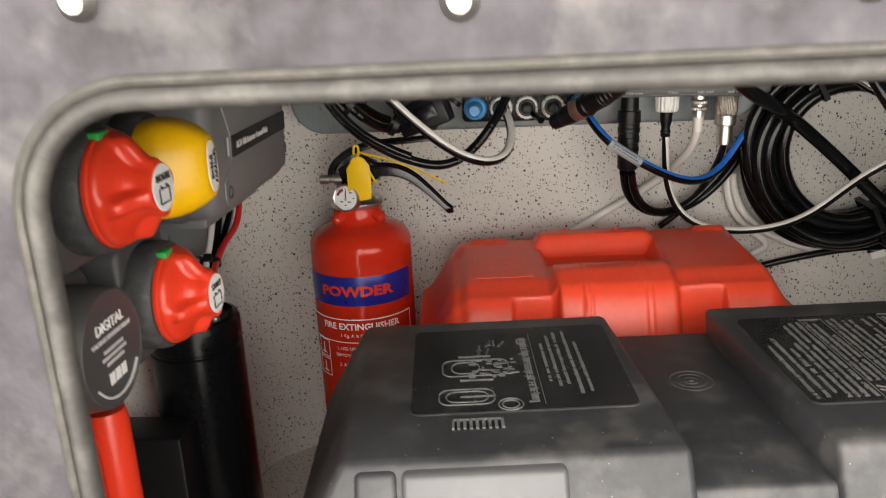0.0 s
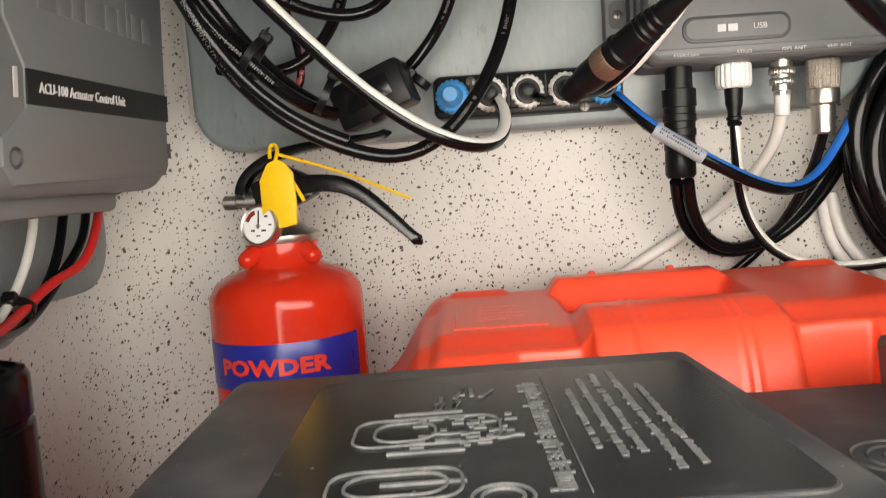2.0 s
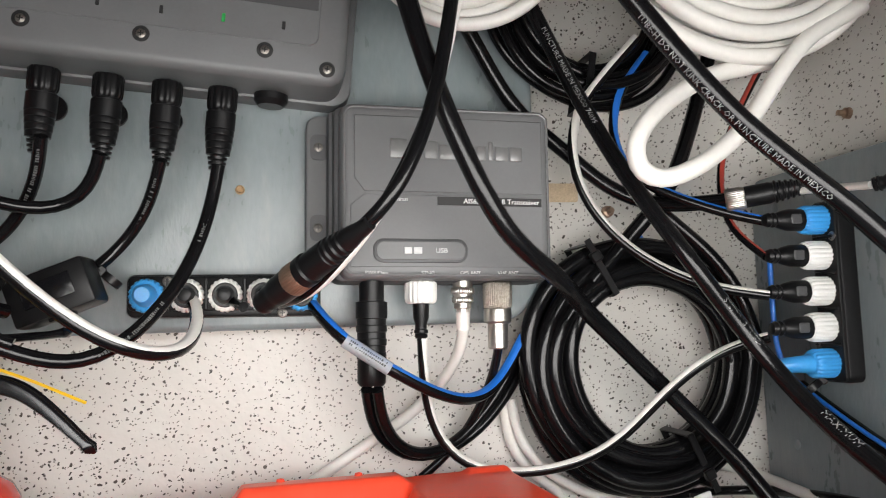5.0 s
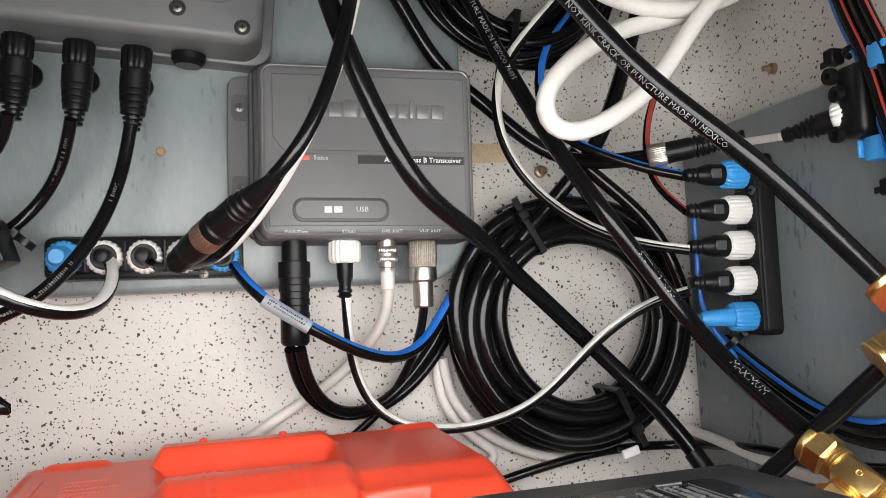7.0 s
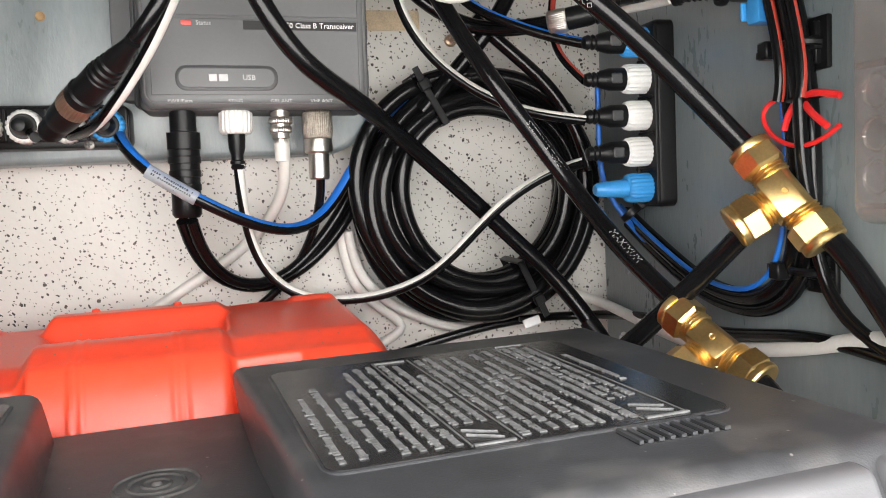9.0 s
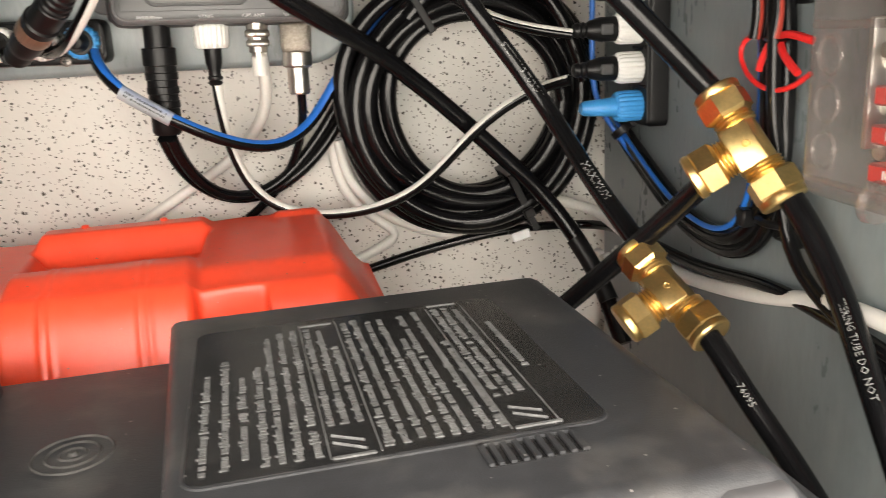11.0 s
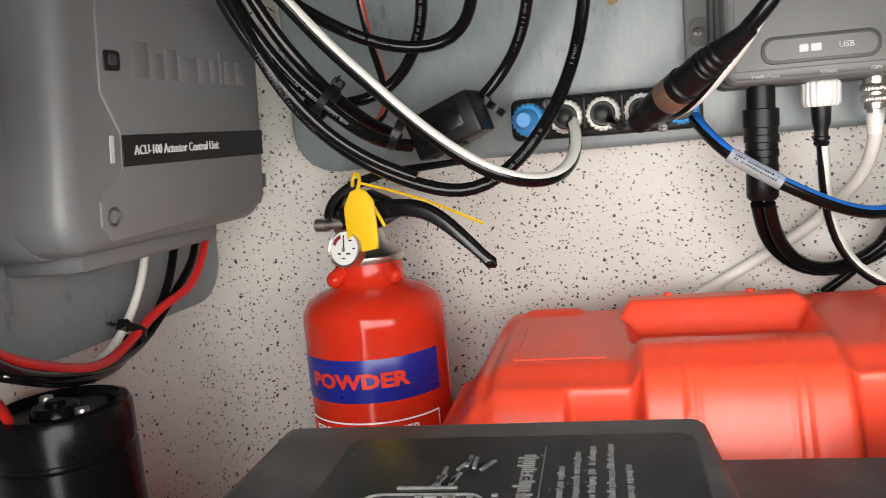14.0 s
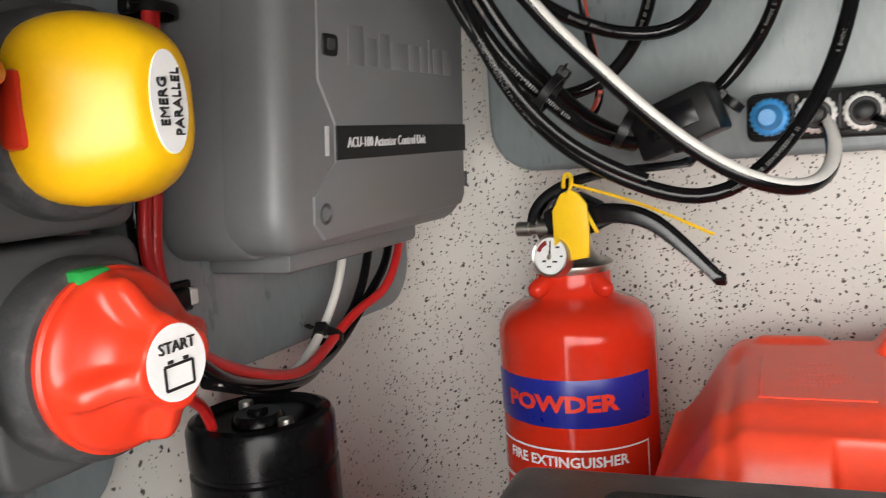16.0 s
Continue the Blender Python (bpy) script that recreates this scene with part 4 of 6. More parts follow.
    part("plug_ferrule", lathe([(0, 0.017), (0.0084, 0.017), (0.0086, 0.018), (0.0086, 0.0245), (0.0078, 0.0255), (0.0062, 0.026), (0.0062, 0.0405), (0.0054, 0.0415), (0, 0.0415)], 24, dn(0.0355)), STEEL, t)


transceiver()


def network_hub():
    t = thing("network_hub", "grey plastic network hub with five status lamps", "network hub", at(0.02, 0.715, 0.388) @ roty(5.2))
    part("base", outline(rounded(-0.185, 0.118, 0.0, 0.12, 0.012), -0.016, 0.0, 0.002), DEVICE, t)
    part("housing", outline(rounded(-0.18, 0.112, 0.002, 0.118, 0.012), -0.052, -0.014, 0.006, 4), DEVICE, t)
    part("face_field", outline(rounded(-0.165, 0.095, 0.0235, 0.112, 0.006), -0.0527, -0.0515, 0.0006, 1), DEVICE, t)
    part("name_strip", box(-0.15, 0.0935, -0.0532, -0.0524, 0.0445, 0.0535), DEVICE_DARK, t)
    for k in range(5):
        x = -0.058 + 0.0332 * k
        lamp = part("lamp", box(x - 0.001, x + 0.001, -0.0531, -0.0522, 0.031, 0.0358, 0.0003, 1), GREEN if k == 3 else INK, t)
    for x, z in ((-0.062, 0.0185), (-0.001, 0.0185), (0.0655, 0.018), (0.101, 0.011)):
        # flat black disc: the shade inside the recessed screw hole, painted on
        part("screw_well_shade", lathe([(0.0046, 0.0), (0.0044, 0.0003), (0.0030, 0.0004), (0, 0.0004)], 20, at(x, -0.052, z) @ rotx(90)), INK, t)
        screw_head(x, -0.0522, z, t, 0.0026)
    for k in range(5):
        x = (-0.0932, -0.0512, -0.0178, 0.0136, 0.0439)[k]
        mm = at(x, -0.038, -0.003) @ rotx(180 + 3)
        if k == 0:
            fluted(0.0088, 0.0145, mm, KNOBRED, t, "red_plug_ring", 14)
            part("plug", lathe([(0, 0.014), (0.0064, 0.0142), (0.0064, 0.0160), (0.0060, 0.0165), (0.0056, 0.030), (0.0040, 0.033), (0.0034, 0.034), (0.0044, 0.0350), (0.0044, 0.0368), (0.0034, 0.0374), (0.0044, 0.0382), (0.0044, 0.040), (0.0034, 0.0406), (0.0044, 0.0414), (0.0042, 0.0435), (0, 0.0440)], 18, mm), BLACK, t)
        else:
            fluted(0.0084, 0.0135, mm, BLACK, t, "coupling_nut", 9)
            part("plug", lathe([(0, 0.0125), (0.0072, 0.0128), (0.0072, 0.0140), (0.0083, 0.0144), (0.0083, 0.0240), (0.0079, 0.0243), (0.0081, 0.0250), (0.0080, 0.0275), (0.0075, 0.0279), (0.0077, 0.0286), (0.0076, 0.0312), (0.0071, 0.0316), (0.0073, 0.0323), (0.0072, 0.0350), (0.0067, 0.0354), (0.0069, 0.0361), (0.0067, 0.0385), (0.0040, 0.0390), (0.0040, 0.0396), (0.0056, 0.0400), (0.0054, 0.0412), (0.0038, 0.0416), (0.0038, 0.0424), (0.0052, 0.0428), (0.0050, 0.0440), (0.0036, 0.0444), (0.0036, 0.0452), (0.0048, 0.0456), (0.0044, 0.0470), (0, 0.0475)], 22, mm), BLACK, t)
        part("socket_disc", rod(0.0075, 0.004, 0.0008, 20, at(x - 0.0015, -0.004, -0.017) @ rotx(90)), BLACK, t)
    part("blanking_cap", lathe([(0, 0), (0.010, 0), (0.010, 0.004), (0.0075, 0.007), (0, 0.007)], 24, at(0.0705, -0.022, 0.001) @ rotx(180)), BLACK, t)


network_hub()


def connector_strip(m, name_label, kinds, d=0.018):
    """A black strip with round connectors along its x axis, facing minus y. kinds: cap, ring, plug with colours."""
    t = thing("connector_strip", name_label, "connector strip", m)
    n = len(kinds)
    half = 0.0215 * n / 2
    part("strip", outline(rounded(-half - 0.001, half + 0.001, -0.0125, 0.0125, 0.005), -d, 0.0, 0.002), BLACK, t)
    part("strip_face", outline(rounded(-half, half, -0.0085, 0.0115, 0.003), -d - 0.0015, 0.0005 - d, 0.001), BLACK, t)
    for x, z in ((-half + 0.0215, 0.0085), (half - 0.0215, -0.0105)):
        screw_head(x, -d - 0.0015, z, t, 0.0028)
    for k in range(n - 1):
        part("divider", box(-half + 0.0215 * (k + 1) - 0.001, -half + 0.0215 * (k + 1) + 0.001, -d - 0.0025, -d - 0.001, -0.008, 0.010, 0.0004, 1), BLACK, t)
    for k, kind in enumerate(kinds):
        x = -half + 0.0215 * (k + 0.5)
        mm = at(x, 0.001 - d, 0.0) @ rotx(90)
        colour = BLUEPL if "blue" in kind else WHITEPL
        if "short" in kind:
            nut = fluted(0.0098, 0.010, mm, colour, t, "nut", 14)
        else:
            nut = fluted(0.0088, 0.017, mm, colour, t, "nut", 14)
        if "cap" in kind:
            part("cap", lathe([(0, 0.024), (0.0040, 0.024), (0.0056, 0.022), (0.0066, 0.009), (0, 0.009)] if "short" in kind else [(0, 0.037), (0.0030, 0.037), (0.0042, 0.035), (0.0056, 0.016), (0, 0.016)], 20, mm), colour, nut)
        elif "short" in kind:
            # the nut is solid; a black disc paints the shade of its hollow
            part("opening", lathe([(0, 0.0106), (0.0066, 0.0106), (0.0072, 0.0100), (0, 0.0100)], 20, mm), INK, nut)
            part("plug", lathe([(0, 0.022), (0.0036, 0.021), (0.0052, 0.017), (0.0054, 0.010), (0, 0.010)], 16, mm), BLACK, nut)
        else:
            part("plug", lathe([(0, 0.016), (0.0068, 0.016), (0.0066, 0.026), (0.0050, 0.032), (0.0038, 0.034), (0.0046, 0.0355), (0.0036, 0.037), (0.0044, 0.0385), (0.0034, 0.041), (0, 0.042)], 18, mm), BLACK, nut)
            part("grip", box(-0.003, 0.003, 0.0055, 0.0070, 0.020, 0.027, 0.0008, 1), DEVICE_DARK, nut, m=mm)


connector_strip(at(0.063, 0.7145, 0.2635) @ roty(0.8), "black connector strip with white and blue rings on the board", ("blue short cap", "white short", "white short", "white short", "blue short"))
connector_strip(at(0.4278, 0.637, 0.2555) @ rotz(-90) @ roty(90), "black connector strip with white and blue nuts on the panel", ("blue", "white", "white", "white", "blue cap"), 0.011)


def inline_plug():
    t = thing("inline_plug", "black inline cable plug with a brown metal collar", "plug", at(0.083, 0.650, 0.256))
    m = along((0, 0, 0), (0.052, -0.062, 0.036))
    part("nose", lathe([(0, 0), (0.0058, 0.001), (0.0066, 0.004), (0.0060, 0.006), (0.0070, 0.009), (0.0064, 0.011), (0.0074, 0.014), (0.0080, 0.018), (0.0080, 0.027), (0, 0.027)], 20, m), BLACK, t)
    fluted(0.0086, 0.011, m @ at(0, 0, 0.0265), BRONZE, t, "collar", 26)
    part("rear", lathe([(0, 0.037), (0.0086, 0.037), (0.0088, 0.042), (0.0078, 0.043), (0.0078, 0.058), (0.0072, 0.0585), (0.0076, 0.061), (0.0068, 0.062), (0.0070, 0.065), (0.0062, 0.066), (0.0064, 0.069), (0.0056, 0.070), (0.0058, 0.073), (0.0045, 0.080), (0.0036, 0.088), (0, 0.088)], 20, m), BLACK, t)


inline_plug()


def ferrite_block():
    t = thing("ferrite_block", "black plastic ferrite block clipped on a cable", "ferrite block", at(-0.019, 0.66, 0.2655) @ rotz(-8) @ roty(-20))
    part("case", box(-0.022, 0.020, -0.011, 0.011, -0.0125, 0.0125, 0.002), BLACK, t)
    part("label", box(-0.014, 0.012, -0.0118, -0.0105, -0.005, 0.007, 0.0008), GLOSSBLACK, t)
    part("latch", box(-0.006, 0.006, -0.009, 0.0, -0.0145, -0.012, 0.0006), BLACK, t)


ferrite_block()


def coil(cx, y, cz, rings, material, label, tilt=0.0, r=0.0055, ties=(), squash=1.0):
    """Cable wound into a flat coil, each turn wandering a little, held by ties."""
    t = thing("cable_coil", label, "cable coil", at(cx, y, cz))
    rng = random.Random(int(cx * 1000))
    for k, (rad, dy) in enumerate(rings):
        a0, wob = rng.uniform(0, 6.3), rng.uniform(0.001, 0.003)
        ox, oz = rng.uniform(-0.002, 0.002), rng.uniform(-0.002, 0.002)
        pts = []
        for i in range(41):
            a = 2 * math.pi * i / 40
            rr = rad + wob * math.sin(2 * a + a0) + 0.5 * wob * math.sin(3 * a + 2 * a0)
            pts.append((ox + rr * math.cos(a), dy + 0.003 * math.sin(a + a0), oz + squash * rr * math.sin(a)))
        pts[-1] = pts[0]
        part("turn", tube(pts, r, 10, 0.008, close=False), material, t)
    for a, r0, r1 in ties:
        c, s = math.cos(radians(a)), math.sin(radians(a))
        yy = [d for _, d in rings]
        f, b = min(yy) - r - 0.0012, max(yy) + r + 0.0012
        m = roty(-a)
        strap = join(box(r0 - 0.001, r1 + 0.001, f - 0.0012, f, -0.0023, 0.0023, 0.0005, 1), box(r1, r1 + 0.0012, f, b, -0.0023, 0.0023), box(r0 - 0.0012, r0, f, b, -0.0023, 0.0023), box(r0 - 0.001, r1 + 0.001, b, b + 0.001, -0.0023, 0.0023))
        part("cable_tie", strap, BLACK, t, m=m)
        part("tie_head", box(r1 - 0.012, r1 - 0.005, f - 0.0040, f + 0.001, -0.0036, 0.0036, 0.0008, 1), BLACK, t, m=m)
        part("tie_tail", box(r1 - 0.006, r1 + 0.004, f - 0.0028, f - 0.0018, -0.0021, 0.0021), BLACK, t, m=m)
    return t


coil(0.3335, 0.7165, 0.2135, [(0.058, -0.006), (0.0635, 0.012), (0.067, -0.008), (0.0735, 0.004), (0.0755, -0.010), (0.0815, -0.004), (0.083, 0.010), (0.061, 0.004), (0.0785, 0.014)], CABLE, "thick black cable wound into a coil on the wall", r=0.0056, ties=((119, 0.0525, 0.0885), (-66, 0.0525, 0.0885)))
coil(0.300, 0.696, 0.452, [(0.043, 0.0), (0.047, 0.008), (0.051, -0.006), (0.055, 0.004), (0.059, -0.008), (0.062, 0.008), (0.066, 0.0), (0.070, 0.01)], CABLE, "thinner black cable wound into a coil above", r=0.0036, ties=((-100, 0.0395, 0.0735),))
coil(0.352, 0.602, 0.480, [(0.066, 0.0), (0.071, 0.012), (0.076, -0.006), (0.081, 0.006), (0.086, -0.008), (0.091, 0.004), (0.097, -0.002)], WHITECABLE, "white cable wound into a coil near the ceiling", r=0.0047)
coil(0.195, 0.640, 0.475, [(0.050, 0.0), (0.056, 0.008), (0.062, -0.004)], WHITECABLE, "white cable wound into a small coil near the ceiling", r=0.0040)
_loop = thing("white_cable", "white cable hanging in a long loop", "cable", at(0.30, 0.59, 0.31))
part("jacket", tube([(0.1194, 0.004, 0.1056), (0.0798, 0.0, 0.0842), (0.0533, -0.003, 0.0549), (0.0328, -0.005, 0.0292), (0.0068, -0.007, 0.0104), (-0.0120, -0.008, 0.0022), (-0.0230, -0.008, 0.0010), (-0.0318, -0.008, 0.0082), (-0.0325, -0.008, 0.0200), (-0.0200, -0.005, 0.0361), (0.0050, 0.002, 0.0533), (0.0271, 0.010, 0.0648), (0.0581, 0.014, 0.0722), (0.082, 0.018, 0.082)], 0.0049, 14), WHITECABLE, _loop)
part("label_flag", box(-0.006, 0.006, -0.001, 0.001, -0.003, 0.003, 0.0005, 1), PAPER, solid("tag_tie", tube([(0.352, 0.700, 0.128), (0.358, 0.699, 0.126), (0.364, 0.70, 0.128)], 0.0015, 6), BLACK, "small white paper flag tied to the black coil", "cable tag"), m=at(0.3602, 0.698, 0.1258) @ roty(-15))


# ---- port side: control unit, switches, motor ----
solid("backing_board", outline(rounded(0.455, 0.69, 0.168, 0.55, 0.03, 8), -0.001, 0.013, 0.003, 2), GREYBOARD, "grey painted backing board behind the control unit", "backing board", m=at(LEFT + 0.0135, 0, 0) @ Matrix(((0, -1, 0, 0), (1, 0, 0, 0), (0, 0, 1, 0), (0, 0, 0, 1))))
solid("backing_board", outline(rounded(0.27, 0.452, 0.135, 0.45, 0.03, 8), -0.001, 0.013, 0.003, 2), GREYBOARD, "grey painted backing board behind the battery switches", "backing board", m=at(LEFT + 0.0135, 0, 0) @ Matrix(((0, -1, 0, 0), (1, 0, 0, 0), (0, 0, 1, 0), (0, 0, 0, 1))))


def control_unit():
    """Grey drive unit on the port wall: local x runs aft along the wall, y into the wall, z up."""
    m = Matrix(((0, -1, 0, LEFT + 0.016), (1, 0, 0.13, 0.575), (0, 0, 1, 0.28), (0, 0, 0, 1)))
    t = thing("control_unit", "grey plastic actuator control unit on the side wall", "control unit", at(LEFT + 0.016, 0.575, 0.28))
    w = at(-LEFT - 0.016, -0.575, -0.28) @ m
    F = -0.060
    part("back_shell", outline(rounded(-0.086, 0.086, -0.058, 0.078, 0.018, 8), -0.036, 0.0, 0.002), UNITGREY, t, m=w)
    part("front_shell", outline(rounded(-0.0875, 0.0845, -0.0565, 0.0745, 0.020, 8), F, -0.034, 0.010, 5), UNITGREY, t, m=w)
    part("foot", box(-0.060, 0.052, -0.044, 0.0, -0.0655, -0.055, 0.003), UNITGREY, t, m=w)
    part("face_panel", outline([(-0.062, 0.046), (-0.062, 0.012), (-0.050, -0.006), (-0.050, -0.0215), (-0.066, -0.034), (-0.066, -0.045), (-0.058, -0.052), (0.072, -0.049), (0.076, -0.044), (0.076, 0.050), (0.068, 0.058), (-0.054, 0.060), (-0.0605, 0.054)], F - 0.0011, F + 0.001, 0.0008, 2), UNITGREY, t, m=w)
    part("name_band", box(-0.0505, 0.0765, F - 0.0019, F - 0.0009, -0.0205, -0.0065, 0.0002, 1), INK, t, m=w)
    words("ACU-100 Actuator Control Unit", 0.0063, w @ at(-0.043, F - 0.0021, -0.0137) @ rotx(90), LETTERGREY, t, align="LEFT", stretch=0.84)
    part("band_mark", box(-0.0585, -0.0555, F - 0.0014, F - 0.0009, -0.0185, -0.0065, 0.0003, 1), LETTERGREY, t, m=w)
    lamp = part("lamp_window", outline(rounded(-0.0595, -0.0485, 0.0215, 0.0305, 0.002), F - 0.0018, F - 0.001, 0.0004, 1), INK, t, m=w)
    part("lamp", outline(rounded(-0.0565, -0.0515, 0.0240, 0.0285, 0.001), F - 0.0024, F - 0.0016), DEVICE_DARK, lamp, m=w)
    part("screw_boss", lathe([(0.0036, 0.0), (0.0044, 0.0006), (0.0036, 0.0012), (0.0026, 0.0002), (0, 0.0002)], 20, w @ at(-0.0588, F - 0.0008, -0.0415) @ rotx(90)), DEVICE_DARK, t)
    x = -0.040
    for wd, h in ((0.0125, 0.017), (0.0095, 0.0125), (0.0095, 0.0155), (0.0155, 0.0125), (0.0095, 0.0125), (0.007, 0.0125), (0.0034, 0.017), (0.0095, 0.0125), (0.0095, 0.0125)):
        part("raised_mark", box(x, x + wd, F - 0.00125, F - 0.0008, 0.019, 0.019 + h, 0.0008, 2), UNITGREY, t, m=w)
        x += wd + 0.0019
    part("side_mark", box(0.079, 0.0805, F - 0.0006, F + 0.001, -0.040, -0.032), DEVICE_DARK, t, m=w)


control_unit()


def battery_switch(y, z, kind, label, x=-0.150):
    """One square switch module on the port wall, its round seat and knob facing starboard."""
    t = thing("battery_switch", label, "battery switch", at(x, y, z), group="battery switches")
    part("module", outline(rounded(-0.0272, 0.0272, -0.0325, 0.0325, 0.008, 6), -0.008, 0.046, 0.003, 3), DEVICE_DARK, t, m=rotz(90))
    part("seat_ring", lathe([(0, 0.006), (0.0275, 0.006), (0.0287, 0.009), (0.0285, 0.0165), (0.0280, 0.0195), (0.0268, 0.0212), (0.0252, 0.0215), (0, 0.0215)], 48, roty(90)), SEATGREY, t)
    kn = roty(90) @ at(0, 0, 0.0215)
    flat = Matrix(((0, 0, 1, 0), (1, 0, 0, 0), (0, 1, 0, 0), (0, 0, 0, 1)))
    if kind == "parallel":
        bm = bmesh.new()
        rows = []
        for hgt, sy, sz in ((0, 0.0245, 0.0245), (0.005, 0.0250, 0.0250), (0.010, 0.0243, 0.0249), (0.016, 0.0215, 0.0240), (0.021, 0.0183, 0.0226), (0.026, 0.0153, 0.0206), (0.0305, 0.0122, 0.0180), (0.0335, 0.0098, 0.0157), (0.0347, 0.0078, 0.0138)):
            rows.append([bm.verts.new((hgt, sy * math.copysign(abs(math.cos(a)) ** 0.72, math.cos(a)), sz * math.copysign(abs(math.sin(a)) ** 0.72, math.sin(a)))) for a in [2 * math.pi * k / 36 for k in range(36)]])
        for a, b in zip(rows, rows[1:]):
            for k in range(36):
                bm.faces.new((a[k], a[(k + 1) % 36], b[(k + 1) % 36], b[k]))
        bm.faces.new(rows[-1])
        bm.faces.new(rows[0][::-1])
        bmesh.ops.recalc_face_normals(bm, faces=bm.faces[:])
        knob = part("knob", bm, YELLOW, t, "yellow knob", m=at(0.0215, 0, 0) @ Matrix.Diagonal((0.86, 1, 1, 1)), smooth=50)
        part("pointer", box(0.020, 0.030, -0.0262, -0.019, -0.010, 0.010, 0.003), KNOBRED, t)
        disc = rod(1, 0.0006, 0.0002, 32, Matrix.Diagonal((0.0062, 0.0130, 1, 1)))
        lab = part("label_disc", disc, PAPER, knob, m=at(0.0512, 0, 0) @ flat)
        words("EMERG", 0.0040, at(0.0521, -0.0022, 0) @ flat @ rotz(90), INK, lab)
        words("PARALLEL", 0.0039, at(0.0521, 0.0025, 0) @ flat @ rotz(90), INK, lab)
    else:
        bm = bmesh.new()
        rows = []
        n = 120
        # height, hollow radius between the ribs, rib height over it, rib width in radians
        for hgt, rr, rib, wide in ((0, 0.0243, 0, 0.2), (0.003, 0.0249, 0, 0.2), (0.0060, 0.0247, 0, 0.2), (0.0078, 0.0236, 0.0006, 0.18), (0.0095, 0.0210, 0.0029, 0.24), (0.0115, 0.0175, 0.0064, 0.24), (0.0138, 0.0148, 0.0090, 0.24), (0.0160, 0.0132, 0.0100, 0.24), (0.0185, 0.0122, 0.0088, 0.25), (0.0210, 0.0116, 0.0058, 0.27), (0.0240, 0.0114, 0.0027, 0.34), (0.0268, 0.0112, 0.0021, 0.37), (0.0280, 0.0108, 0.0018, 0.37), (0.0283, 0.0100, 0.0014, 0.37)):
            row = []
            for k in range(n):
                a = 2 * math.pi * k / n
                off = (a - radians(12) + math.pi / 4) % (math.pi / 2) - math.pi / 4
                q = rr + rib * math.exp(-((off / wide) ** 2) ** 1.6)
                row.append(bm.verts.new((q * math.cos(a), q * math.sin(a), hgt * 0.824)))
            rows.append(row)
        for p, q in zip(rows, rows[1:]):
            for k in range(n):
                bm.faces.new((p[k], p[(k + 1) % n], q[(k + 1) % n], q[k]))
        bm.faces.new(rows[0][::-1])
        bm.faces.new(rows[-1])
        bmesh.ops.recalc_face_normals(bm, faces=bm.faces[:])
        knob = part("knob", bm, KNOBRED, t, "red knob", m=kn, smooth=60)
        part("base_lip", lathe([(0.0243, -0.0004), (0.0256, 0.0004), (0.0258, 0.0022), (0.0248, 0.0030)], 48, kn), KNOBRED, knob)
        part("position_mark", box(0.0185, 0.0260, -0.011, 0.0, 0.0205, 0.0262, 0.002), GREEN, t)
        lab = part("label_disc", rod(0.0104, 0.0006, 0.0002, 32, kn @ at(0, 0, 0.0231)), PAPER, knob)
        words("START" if kind == "start" else "HOUSE", 0.0044, at(0.0455, 0, 0.0044) @ flat, INK, lab)
        sym = [box(-0.0055, 0.0055, -0.0006, 0, -0.0004, 0.0004), box(-0.0055, 0.0055, -0.0006, 0, 0.0066, 0.0074), box(-0.0059, -0.0051, -0.0006, 0, 0, 0.007), box(0.0051, 0.0059, -0.0006, 0, 0, 0.007), box(-0.004, -0.002, -0.0006, 0, 0.0076, 0.0086), box(0.002, 0.004, -0.0006, 0, 0.0076, 0.0086)]
        part("battery_sign", join(*sym), INK, lab, m=at(0.0450, 0, -0.0066) @ rotz(90) @ Matrix.Scale(0.9, 4))


battery_switch(0.338, 0.2800, "house", "red battery switch knob lettered HOUSE on a black seat", -0.1435)
battery_switch(0.397, 0.2775, "parallel", "yellow emergency parallel battery switch on a black seat")
battery_switch(0.396, 0.2105, "start", "red battery switch knob lettered START on a black seat")


